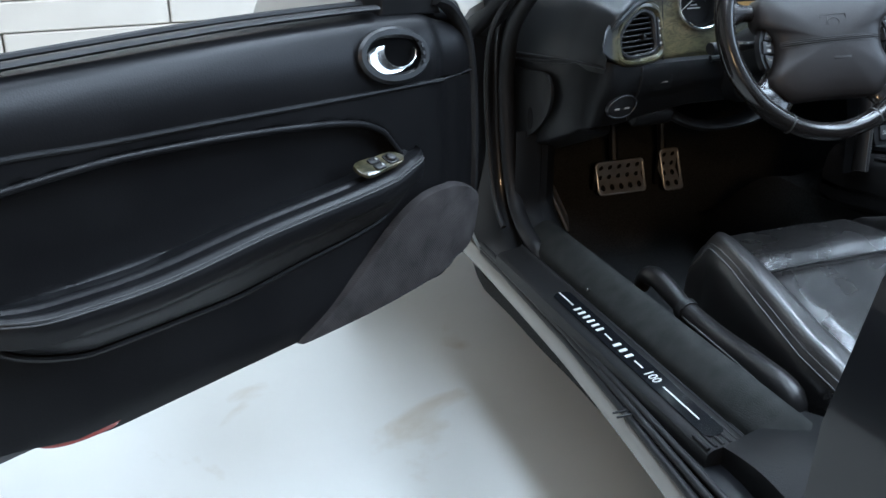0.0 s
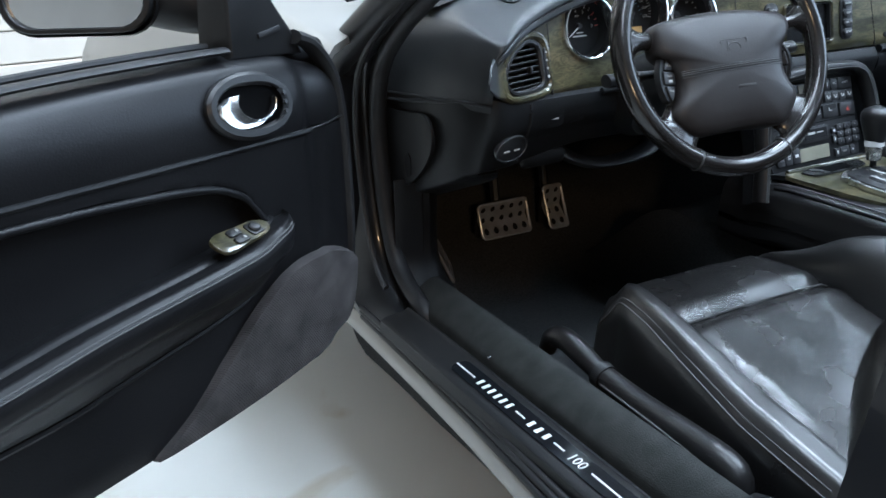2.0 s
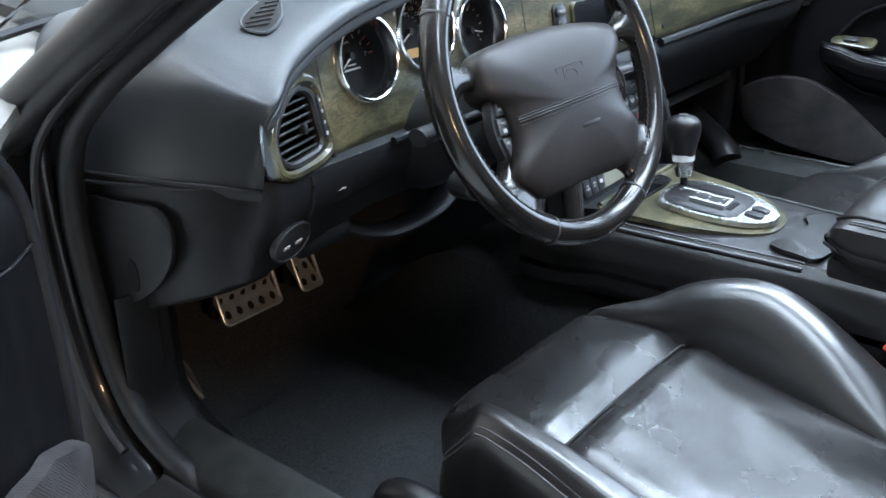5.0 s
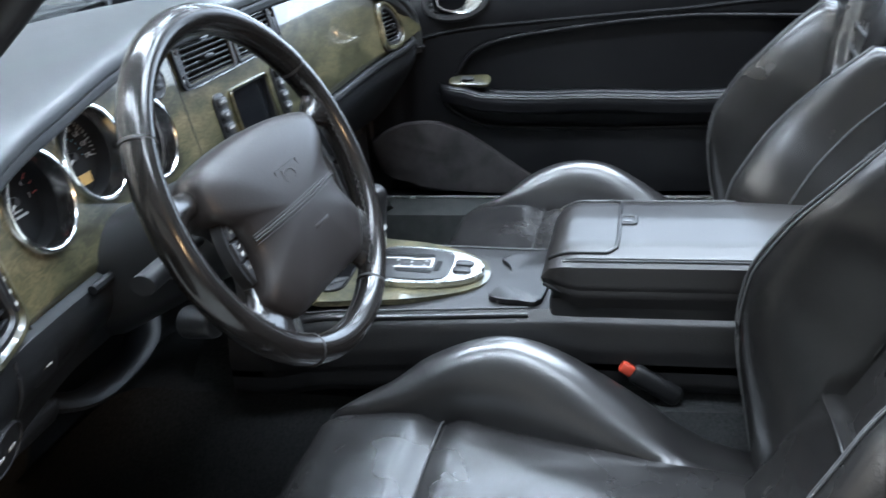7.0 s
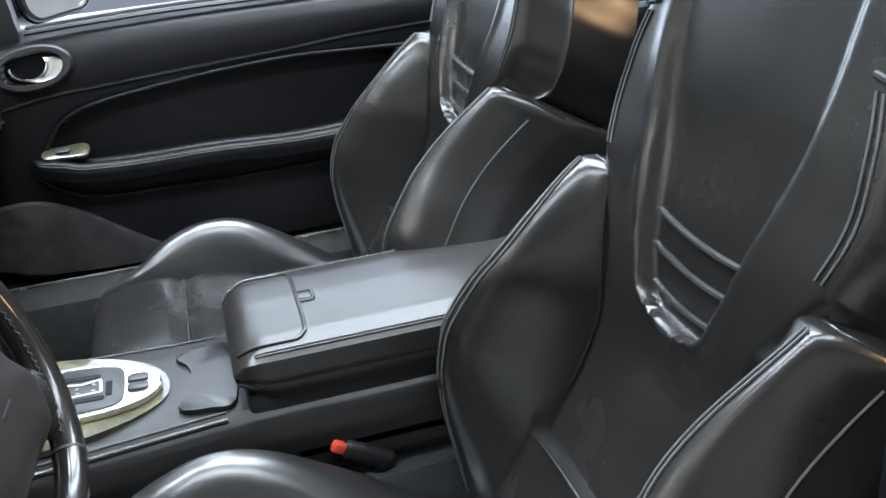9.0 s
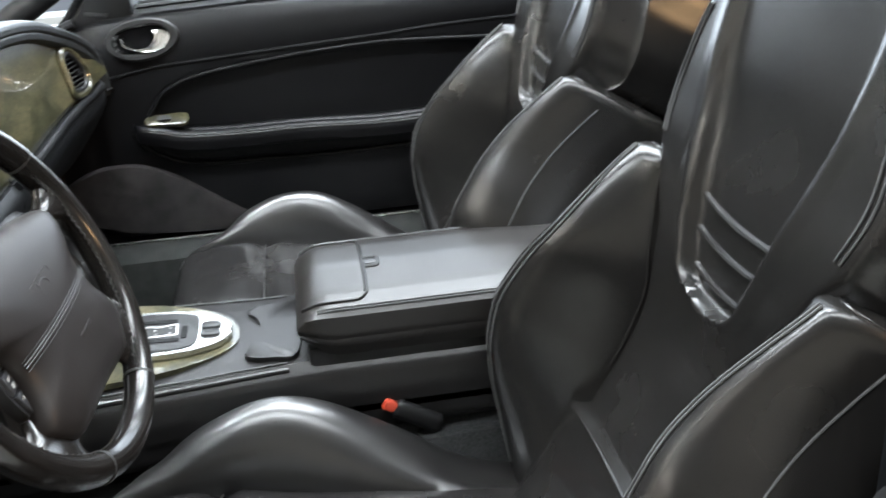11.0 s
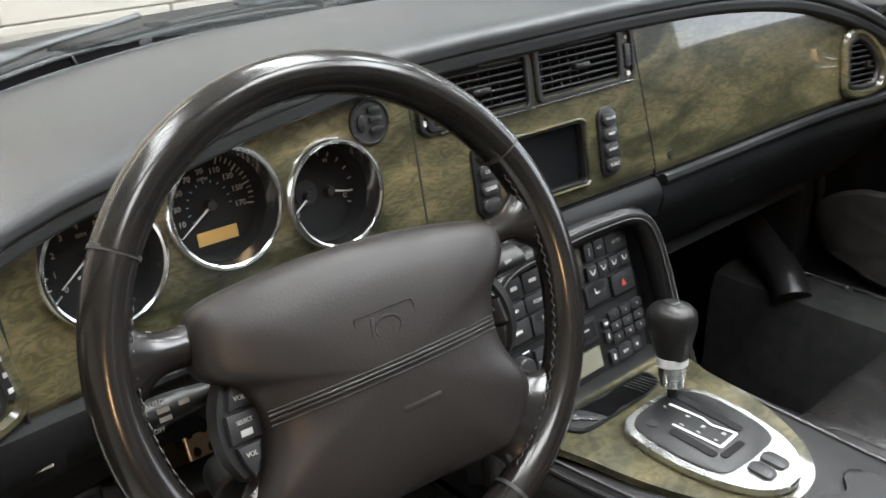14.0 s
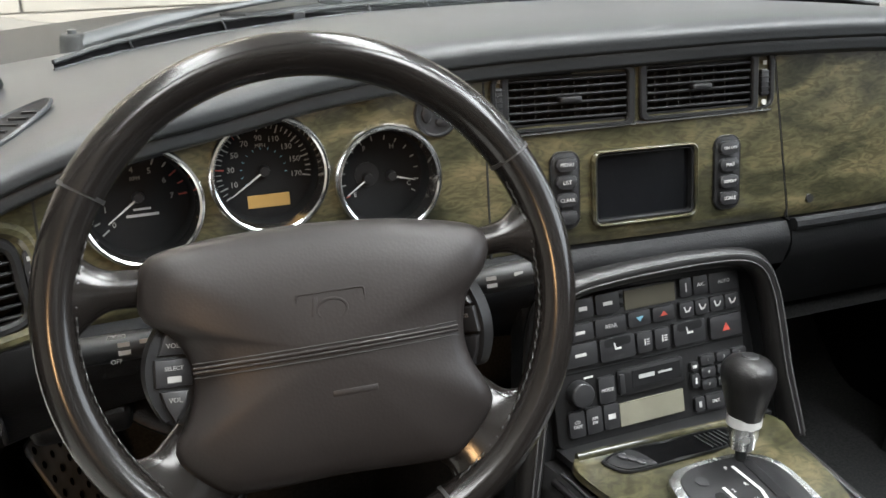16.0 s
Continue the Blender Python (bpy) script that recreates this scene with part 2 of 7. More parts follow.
def floor_material():
    m = material("painted_concrete", (0.60, 0.62, 0.60), 0.32, second=(0.70, 0.71, 0.69), scale=1.6, mix=0.5, rough_var=0.08, bump=0.06, bump_scale=60)
    nt, link = m.node_tree, m.node_tree.links.new
    b = nt.nodes["Principled BSDF"]
    base = b.inputs["Base Color"].links[0].from_socket
    mp = [n for n in nt.nodes if n.type == "MAPPING"][0]
    n = nt.nodes.new("ShaderNodeTexNoise")
    n.inputs["Scale"].default_value, n.inputs["Detail"].default_value, n.inputs["Distortion"].default_value = 3.0, 8, 0.6
    r = nt.nodes.new("ShaderNodeValToRGB")
    r.color_ramp.elements[0].position, r.color_ramp.elements[0].color = 0.24, (0.62, 0.50, 0.34, 1)
    r.color_ramp.elements[1].position, r.color_ramp.elements[1].color = 0.42, (1, 1, 1, 1)
    mx = nt.nodes.new("ShaderNodeMix")
    mx.data_type, mx.blend_type = "RGBA", "MULTIPLY"
    mx.inputs["Factor"].default_value = 1.0
    link(mp.outputs[0], n.inputs["Vector"])
    link(n.outputs["Fac"], r.inputs["Fac"])
    link(base, mx.inputs["A"])
    link(r.outputs["Color"], mx.inputs["B"])
    link(mx.outputs["Result"], b.inputs["Base Color"])
    return m


FLOOR = floor_material()
# for unseen walls: kept dark so the leather reflects less of the room
DARK_WALL = material("unseen_wall_grey", (0.22, 0.22, 0.215), 0.7, second=(0.30, 0.30, 0.29), scale=2.5, bump=0.25, bump_scale=70)
WALL = material("white_wall_paint", (0.55, 0.51, 0.455), 0.6, second=(0.63, 0.59, 0.53), scale=2.5, bump=0.25, bump_scale=70)
# unseen ceiling, its grey chosen to deepen contrast in reflections
CEILING = material("unseen_ceiling_grey", (0.20, 0.20, 0.20), 0.8, second=(0.26, 0.26, 0.255), scale=2, bump=0.1, bump_scale=50)

# ---- builders ----


def link_mesh(name, bm, mat, smooth=38):
    bmesh.ops.recalc_face_normals(bm, faces=bm.faces)
    me = bpy.data.meshes.new(name)
    bm.to_mesh(me)
    bm.free()
    me.shade_smooth()
    me.set_sharp_from_angle(angle=radians(smooth))
    me.materials.append(mat)
    return new(name, me)


def thing(name, place, label, category, group=""):
    ob = new(name)
    ob.empty_display_size = 0.05
    ob.location = place
    return tagged(ob, label, category, group)


def part(name, bm, mat, parent, label="", smooth=38):
    """One mesh, in world places, under a thing or a part."""
    ob = link_mesh(name, bm, mat, smooth)
    ob.parent = parent
    if parent.type == "EMPTY":
        ob.matrix_parent_inverse = Matrix.Translation(parent.location).inverted()
    if label:
        ob["label"] = label
    return ob


def solo(name, bm, mat, label, category, kind="", smooth=38, group=""):
    return tagged(link_mesh(name, bm, mat, smooth), label, category, group, kind)


def box(size, m=Matrix(), bevel=0.0, seg=2, bm=None):
    bm = bm or bmesh.new()
    made = bmesh.ops.create_cube(bm, size=1.0, matrix=m @ Matrix.Diagonal((*size, 1)))["verts"]
    if bevel:
        edges = {e for v in made for e in v.link_edges}
        bmesh.ops.bevel(bm, geom=list(edges), offset=bevel, segments=seg, affect="EDGES", profile=0.5)
    return bm


def between(a, b):
    """Pose whose z runs from a to b, at the middle."""
    a, b = Vector(a), Vector(b)
    return Matrix.Translation((a + b) / 2) @ (b - a).to_track_quat("Z", "Y").to_matrix().to_4x4()


def rod(a, b, r1, r2=None, seg=16, bm=None, bevel=0.0):
    bm = bm or bmesh.new()
    made = bmesh.ops.create_cone(bm, cap_ends=True, segments=seg, radius1=r1, radius2=r1 if r2 is None else r2,
                                 depth=(Vector(b) - Vector(a)).length, matrix=between(a, b))["verts"]
    if bevel:
        edges = [e for e in {e for v in made for e in v.link_edges} if len(e.link_faces) == 2 and min(len(f.verts) for f in e.link_faces) == 4 and max(len(f.verts) for f in e.link_faces) > 4]
        bmesh.ops.bevel(bm, geom=edges, offset=bevel, segments=3, affect="EDGES", profile=0.5)
    return bm


def spline(points, n):
    """n+1 points along a smooth curve through the given ones, at even steps."""
    pts = [Vector(p) for p in points]
    ext = [2 * pts[0] - pts[1]] + pts + [2 * pts[-1] - pts[-2]]
    fine = []
    for i in range(len(pts) - 1):
        p0, p1, p2, p3 = ext[i:i + 4]
        for k in range(16):
            t = k / 16
            fine.append(0.5 * ((2 * p1) + (p2 - p0) * t + (2 * p0 - 5 * p1 + 4 * p2 - p3) * t * t + (3 * p1 - p0 - 3 * p2 + p3) * t ** 3))
    fine.append(pts[-1])
    run = [0.0]
    for a, b in zip(fine, fine[1:]):
        run.append(run[-1] + (b - a).length)
    out, j = [], 0
    for k in range(n + 1):
        s = run[-1] * k / n
        while j < len(run) - 2 and run[j + 1] < s:
            j += 1
        f = (s - run[j]) / max(run[j + 1] - run[j], 1e-9)
        out.append(fine[j].lerp(fine[j + 1], min(max(f, 0), 1)))
    return out


def curve(table, x):
    """Smooth value at x of a table of (x, value): a cubic through its points."""
    n = len(table)
    if x <= table[0][0]:
        return table[0][1]
    if x >= table[-1][0]:
        return table[-1][1]
    i = 0
    while table[i + 1][0] < x:
        i += 1
    (a, u), (b, v) = table[i], table[i + 1]
    h = b - a
    mid = (v - u) / h
    before = (u - table[i - 1][1]) / (a - table[i - 1][0]) if i else mid
    after = (table[i + 2][1] - v) / (table[i + 2][0] - b) if i + 2 < n else mid
    p = 0.0 if before * mid <= 0 else 2 * before * mid / (before + mid)
    q = 0.0 if after * mid <= 0 else 2 * after * mid / (after + mid)
    t = (x - a) / h
    return u * (1 + 2 * t) * (1 - t) ** 2 + v * t * t * (3 - 2 * t) + h * t * (1 - t) * (p * (1 - t) - q * t)


def step(a, b, x):
    t = min(max((x - a) / (b - a), 0.0), 1.0)
    return t * t * (3 - 2 * t)


def sweep(path, radius, seg=12, closed=False, flat=None, up=(0, 0, 1), bm=None):
    """A tube along points. radius: number or function of 0..1; flat: (across, along up) factors."""
    bm = bm or bmesh.new()
    n, rings = len(path), []
    shape = flat if callable(flat) else (lambda s: flat or (1, 1))
    for i, p in enumerate(path):
        a, b = (path[i - 1], path[(i + 1) % n]) if closed else (path[max(i - 1, 0)], path[min(i + 1, n - 1)])
        d = (Vector(b) - Vector(a)).normalized()
        side = d.cross(Vector(up))
        side = side.normalized() if side.length > 1e-4 else Vector((1, 0, 0))
        top = side.cross(d).normalized()
        r = radius(i / (n - 1)) if callable(radius) else radius
        fa, fb = shape(i / (n - 1))
        rings.append([bm.verts.new(Vector(p) + r * (fa * math.cos(6.28319 * k / seg) * side + fb * math.sin(6.28319 * k / seg) * top)) for k in range(seg)])
    pairs = list(zip(rings, rings[1:])) + ([(rings[-1], rings[0])] if closed else [])
    for a, b in pairs:
        for k in range(seg):
            bm.faces.new((a[k], a[(k + 1) % seg], b[(k + 1) % seg], b[k]))
    if not closed:
        bm.faces.new(rings[0][::-1])
        bm.faces.new(rings[-1])
    return bm


def sheet(f, nu, nv, thick=None, keep=None, bm=None):
    """A surface f(u, v), u and v from 0 to 1. thick: a function (u, v) -> offset that closes it to a body. keep(u, v): cells kept."""
    bm = bm or bmesh.new()
    top = [[bm.verts.new(f(i / nu, j / nv)) for j in range(nv + 1)] for i in range(nu + 1)]
    for i in range(nu):
        for j in range(nv):
            if keep is None or keep((i + 0.5) / nu, (j + 0.5) / nv):
                bm.faces.new((top[i][j], top[i + 1][j], top[i + 1][j + 1], top[i][j + 1]))
    if thick:
        low = [[bm.verts.new(top[i][j].co + Vector(thick(i / nu, j / nv))) for j in range(nv + 1)] for i in range(nu + 1)]
        for i in range(nu):
            for j in range(nv):
                if keep is None or keep((i + 0.5) / nu, (j + 0.5) / nv):
                    bm.faces.new((low[i][j], low[i][j + 1], low[i + 1][j + 1], low[i + 1][j]))
        edges = [e for e in bm.edges if len(e.link_faces) == 1 and e.verts[0] in set(v for r in top for v in r)] if keep else []
        if keep is None:
            ring = [(i, 0) for i in range(nu)] + [(nu, j) for j in range(nv)] + [(i, nv) for i in range(nu, 0, -1)] + [(0, j) for j in range(nv, 0, -1)]
            for (i, j), (k, l) in zip(ring, ring[1:] + ring[:1]):
                bm.faces.new((top[i][j], low[i][j], low[k][l], top[k][l]))
    bmesh.ops.delete(bm, geom=[v for v in bm.verts if not v.link_faces], context="VERTS")
    return bm


def prism(outline, depth, m, bevel=0.0, seg=2, bm=None):
    """A flat outline (x, y) raised by depth along z, at the pose m, its upper rim rounded."""
    bm = bm or bmesh.new()
    low = [bm.verts.new(m @ Vector((x, y, 0))) for x, y in outline]
    top = [bm.verts.new(m @ Vector((x, y, depth))) for x, y in outline]
    n = len(low)
    bm.faces.new(low[::-1])
    cap = bm.faces.new(top)
    for i in range(n):
        bm.faces.new((low[i], low[(i + 1) % n], top[(i + 1) % n], top[i]))
    if bevel:
        bmesh.ops.bevel(bm, geom=list(cap.edges), offset=bevel, segments=seg, affect="EDGES", profile=0.5)
    return bm


def rounded(w, h, r, seg=5):
    """Outline of a rectangle with round corners, centred."""
    out = []
    for cx, cy, a0 in ((w / 2 - r, h / 2 - r, 0), (-w / 2 + r, h / 2 - r, 90), (-w / 2 + r, -h / 2 + r, 180), (w / 2 - r, -h / 2 + r, 270)):
        for k in range(seg + 1):
            a = radians(a0 + 90 * k / seg)
            out.append((cx + r * math.cos(a), cy + r * math.sin(a)))
    return out


def smooth_outline(points, n=48):
    loop = [(*p, 0) for p in points]
    pts = spline(loop[-2:] + loop + loop[:2], n * 4)
    total = len(pts)
    a = min(range(total // 3), key=lambda i: (pts[i] - Vector(loop[0])).length)
    b = max(range(total // 2, total), key=lambda i: -(pts[i] - Vector(loop[0])).length)
    ring = pts[a:b]
    k = max(len(ring) // n, 1)
    return [(p.x, p.y) for p in ring[::k]]


def ellipse(a, b, n=40):
    return [(a * math.cos(6.28319 * k / n), b * math.sin(6.28319 * k / n)) for k in range(n)]


def ring(outer, depth, m, width, bm=None, bevel=0.002):
    """A frame along an outline: the outline raised, with a hole width smaller inside."""
    bm = bm or bmesh.new()
    n = len(outer)
    cx, cy = sum(p[0] for p in outer) / n, sum(p[1] for p in outer) / n
    rows = []
    for inset, z in ((0, 0), (0, depth - bevel), (bevel, depth), (width - bevel, depth), (width, depth - bevel), (width, -depth * 0.6)):
        row = []
        for x, y in outer:
            v = Vector((x - cx, y - cy))
            k = max(v.length - inset, 0.0005) / v.length
            row.append(bm.verts.new(m @ Vector((cx + v.x * k, cy + v.y * k, z))))
        rows.append(row)
    for a, b in zip(rows, rows[1:]):
        for i in range(n):
            bm.faces.new((a[i], a[(i + 1) % n], b[(i + 1) % n], b[i]))
    return bm


def frame_at(place, x_axis, z_axis):
    """A pose with its x and z axes near the given ones."""
    z = Vector(z_axis).normalized()
    x = Vector(x_axis)
    x = (x - x.dot(z) * z).normalized()
    y = z.cross(x)
    return Matrix(((x.x, y.x, z.x, place[0]), (x.y, y.y, z.y, place[1]), (x.z, y.z, z.z, place[2]), (0, 0, 0, 1)))


def text_mesh(text, size, m, extrude=0.0004):
    """The built-in font's letters as a bmesh, centred on the pose m."""
    data = bpy.data.curves.new("letters", "FONT")
    data.body, data.size, data.align_x, data.align_y, data.extrude, data.resolution_u = text, size, "CENTER", "CENTER", extrude, 2
    ob = bpy.data.objects.new("letters", data)
    scene.collection.objects.link(ob)
    me = bpy.data.meshes.new_from_object(ob.evaluated_get(bpy.context.evaluated_depsgraph_get()))
    bm = bmesh.new()
    bm.from_mesh(me)
    bm.transform(m)
    bpy.data.objects.remove(ob)
    bpy.data.curves.remove(data)
    bpy.data.meshes.remove(me)
    return bm


def arrange(bm, m):
    bm.transform(m)
    return bm

# ---- garage ----


def extrude(profile, y0, y1, bm=None, shift=None):
    """A closed (x, z) outline run from y0 to y1. shift(y): how far x moves there."""
    bm = bm or bmesh.new()
    n, rows = len(profile), []
    steps = 14 if shift else 1
    for k in range(steps + 1):
        y = y0 + (y1 - y0) * k / steps
        dx = shift(y) if shift else 0.0
        rows.append([bm.verts.new((x + dx, y, z)) for x, z in profile])
    for a, b in zip(rows, rows[1:]):
        for i in range(n):
            bm.faces.new((a[i], a[(i + 1) % n], b[(i + 1) % n], b[i]))
    bm.faces.new(rows[0])
    bm.faces.new(rows[-1][::-1])
    return bm


def garage():
    x0, x1, y0, y1, top = -5.6, 4.2, -6.0, 3.6, 3.2
    solo("floor", box((x1 - x0 + 0.6, y1 - y0 + 0.6, 0.2), pose((x0 + x1) / 2, (y0 + y1) / 2, -0.1)), FLOOR, "pale painted concrete garage floor with brown stains", "floor", "structure")
    solo("ceiling", box((x1 - x0 + 0.6, y1 - y0 + 0.6, 0.2), pose((x0 + x1) / 2, (y0 + y1) / 2, top + 0.1)), CEILING, "unseen garage ceiling, kept grey to darken reflections", "ceiling", "structure")
    north = solo("wall_north", box((x1 - x0 + 0.6, 0.2, top - 0.004), pose((x0 + x1) / 2, y1 + 0.16, top / 2)), WALL, "white painted block wall of the garage", "wall", "structure")
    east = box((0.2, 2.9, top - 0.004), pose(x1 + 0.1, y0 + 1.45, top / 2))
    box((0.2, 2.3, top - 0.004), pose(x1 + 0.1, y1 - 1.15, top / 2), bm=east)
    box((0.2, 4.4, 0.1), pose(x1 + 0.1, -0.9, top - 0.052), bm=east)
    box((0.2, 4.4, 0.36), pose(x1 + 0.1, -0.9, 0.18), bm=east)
    solo("wall_east", east, DARK_WALL, "unseen garage wall, kept grey, with an opening for the daylight lamp", "wall", "structure")
    solo("wall_south", box((x1 - x0 + 0.6, 0.2, top - 0.004), pose((x0 + x1) / 2, y0 - 0.1, top / 2)), DARK_WALL, "unseen garage wall, kept grey to darken reflections", "wall", "structure")
    solo("wall_west", box((0.2, y1 - y0, top - 0.004), pose(x0 - 0.1, (y0 + y1) / 2, top / 2)), WALL, "white painted garage wall", "wall", "structure")
    # unseen fittings, one over each assumed tube
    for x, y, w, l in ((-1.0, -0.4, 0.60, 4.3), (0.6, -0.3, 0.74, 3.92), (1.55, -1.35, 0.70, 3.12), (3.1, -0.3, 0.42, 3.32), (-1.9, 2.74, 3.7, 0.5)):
        solo("assumed_fitting", box((w, l, 0.05), pose(x, y, top - 0.026), 0.01), CEILING, "unseen ceiling fitting above an assumed lamp", "ceiling light", group="ceiling lights")
    # long blocks of the north wall, with recessed joints
    base = box((1.19, 0.06, 0.137), Matrix(), 0.006, 1)
    me = bpy.data.meshes.new("block")
    base.to_mesh(me)
    base.free()
    me.materials.append(WALL)
    for r in range(14):
        for c in range(8):
            ob = new("block", me)
            ob.parent = north
            ob.location = (x0 + 0.35 + c * 1.2 + (0.45 if r % 2 else 0.0), y1 + 0.034 + 0.003 * math.sin(r * 5.1 + c * 2.3), 0.075 + r * 0.143)


garage()

# ---- car body ----


def sill():
    t = thing("door_sill", (-0.78, -0.15, 0.2), "black car door sill with a ribbed tread plate beside the driver's seat", "door sill")
    edge = ((-0.66, -0.868), (-0.416, -0.844), (-0.213, -0.824), (-0.03, -0.810), (0.345, -0.798), (0.75, -0.79))
    bow = lambda y: curve(edge, y) + 0.864
    part("rocker_panel", extrude([(-0.72, 0.19), (-0.74, 0.20), (-0.800, 0.285), (-0.853, 0.340), (-0.863, 0.352), (-0.862, 0.366), (-0.852, 0.378), (-0.82, 0.380), (-0.72, 0.362)], 0.72, -0.66, shift=bow), PAINT, t, "gloss silver-grey rocker panel")
    part("door_step", extrude([(-0.850, 0.352), (-0.846, 0.379), (-0.825, 0.394), (-0.79, 0.394), (-0.79, 0.34)], 0.60, -0.64, shift=bow), JAMB_PAINT, t)
    for x, z, r in ((-0.851, 0.380, 0.0060), (-0.836, 0.390, 0.0055), (-0.821, 0.397, 0.0048)):
        part("rubber_strip", sweep([Vector((x + bow(y) * (1.0 if x < -0.85 else 0.75 if x < -0.83 else 0.5), y, z)) for y in (0.33, 0.15, -0.05, -0.25, -0.45, -0.63)], r, 10), RUBBER, t)
    plate = part("tread_plate", extrude([(-0.800, 0.395), (-0.797, 0.413), (-0.790, 0.418), (-0.752, 0.4225), (-0.747, 0.4265), (-0.742, 0.425), (-0.7395, 0.412), (-0.7395, 0.395)], 0.235, -0.425), TRIM, t, "grained black tread plate")
    m = frame_at((-0.7690, -0.183, 0.4212), (0, -1, 0), (-0.10, 0, 1))
    part("name_strip", prism(rounded(0.44, 0.030, 0.012), 0.0012, m @ pose(0, 0, 0)), SCREEN, plate, "gloss black name strip with white lettering")
    up = 0.0016
    for x, w in ((-0.195, 0.05), (-0.055, 0.022), (0.032, 0.022), (0.140, 0.085)):
        part("line", box((w, 0.0024, 0.0006), m @ pose(x, -0.001, up)), WHITE_PRINT, plate)
    for x, w in ((-0.118, 0.088), (-0.012, 0.052)):
        n = 6 if w > 0.07 else 3
        for k in range(n):
            part("letter_bar", box((w / n * 0.40, 0.0125, 0.0006), m @ pose(x - w / 2 + w * (k + 0.5) / n, -0.001, up) @ Matrix.Shear("XY", 4, (0.15, 0))), WHITE_PRINT, plate)
    part("number", text_mesh("100", 0.021, m @ pose(0.069, -0.001, up + 0.0002)), WHITE_PRINT, plate)
    for k in range(6):
        part("rib", sweep([Vector((-0.793 + 0.0105 * k, -0.388, 0.4175 + 0.001 * k)), Vector((-0.793 + 0.0105 * k, -0.421, 0.4175 + 0.001 * k))], 0.0026, 8), TRIM, plate)
    part("sill_carpet", extrude([(-0.732, 0.40), (-0.732, 0.424), (-0.727, 0.433), (-0.705, 0.450), (-0.692, 0.457), (-0.678, 0.456), (-0.668, 0.446), (-0.663, 0.42), (-0.658, 0.24), (-0.70, 0.24)], 0.26, -0.66), SILL_CARPET, t, "worn dark grey carpet on the inner sill")
    part("end_cap", sheet(lambda u, v: Vector((-0.775 + 0.12 * v, -0.425 - 0.15 * u, 0.420 + 0.045 * math.sin(1.57 * v) * (0.55 + 0.45 * u) + 0.01 * math.sin(3.14 * u))), 8, 10, thick=lambda u, v: (0, 0, -0.05)), TRIM, t)
    part("scuff_clip", box((0.006, 0.004, 0.004), pose(-0.730, 0.012, 0.432), 0.001), SATIN, t)
    for y in (-0.272, -0.283):
        part("drain_clip", box((0.024, 0.003, 0.003), pose(-0.830, y, 0.3915), 0.001), RUBBER, t)


def pillar_and_jamb():
    t = thing("windscreen_pillar", (-0.79, 0.4, 0.2), "black windscreen pillar and door jamb with rubber seals", "car pillar")
    part("door_jamb", extrude([(-0.752, 0.36), (-0.785, 0.46), (-0.800, 0.56), (-0.80, 0.80), (-0.765, 0.83), (-0.745, 0.80), (-0.735, 0.36)], 0.395, 0.72), JAMB_PAINT, t, "gloss black door jamb")
    line = spline([(-0.792, 0.45, 0.77), (-0.775, 0.27, 0.885), (-0.755, 0.08, 1.005), (-0.712, -0.08, 1.145), (-0.655, -0.20, 1.285)], 24)
    part("pillar", sweep(line, 0.030, 14, flat=(1.0, 0.85)), PLASTIC, t)
    part("pillar_trim", sweep([p + Vector((0.026, 0.012, -0.012)) for p in line], 0.020, 12), TRIM, t)
    seal = spline([(-0.728, 0.200, 0.405), (-0.729, 0.212, 0.428), (-0.730, 0.252, 0.442), (-0.730, 0.300, 0.474), (-0.731, 0.330, 0.535), (-0.732, 0.348, 0.62), (-0.733, 0.355, 0.71), (-0.736, 0.330, 0.795), (-0.742, 0.255, 0.862), (-0.740, 0.16, 0.925), (-0.722, 0.0, 1.03), (-0.682, -0.12, 1.155)], 72)
    back_rows = spline([(0, 0.150, 0.392), (0, 0.235, 0.398), (0, 0.300, 0.425), (0, 0.352, 0.480), (0, 0.378, 0.56), (0, 0.392, 0.66), (0, 0.395, 0.76), (0, 0.36, 0.83)], 40)
    part("jamb_return", sheet(lambda u, v: back_rows[int(round(u * 40))] + Vector((-0.728 - 0.062 * v, 0.085 * v ** 1.3 - 0.010 * math.sin(math.pi * v), -0.016 * v * step(0.35, 0.0, u))), 40, 12, thick=lambda u, v: (0.004, 0.03, -0.01)), JAMB_PAINT, t, "gloss black painted door jamb")
    part("door_seal", sweep(seal, 0.0150, 12, flat=(0.85, 1.0), up=(1, 0, 0)), RUBBER, t, "thick black rubber door seal")
    part("inner_seal", sweep([p + Vector((-0.034, 0.012, -0.004)) for p in seal[6:66]], 0.0055, 8, up=(1, 0, 0)), RUBBER, t)
    part("kick_panel", sheet(lambda u, v: Vector((-0.718 + 0.030 * step(0.35, 0.0, v) + 0.075 * step(0.0, 0.30, u) + 0.02 * u, 0.205 + 0.42 * max(u - 0.18, 0.0) + 0.10 * step(0.0, 0.5, v) * (1 - u) + 0.05 * u, 0.36 + 0.26 * v)), 24, 16, thick=lambda u, v: (-0.014, 0, 0)), TRIM, t)
    part("check_strap", box((0.020, 0.03, 0.03), pose(-0.80, 0.385, 0.60), 0.004), PLASTIC, t)
    for z in (0.61, 0.585):
        part("bolt", rod((-0.815, 0.378, z), (-0.80, 0.378, z), 0.006, 0.006, 8), SATIN, t)


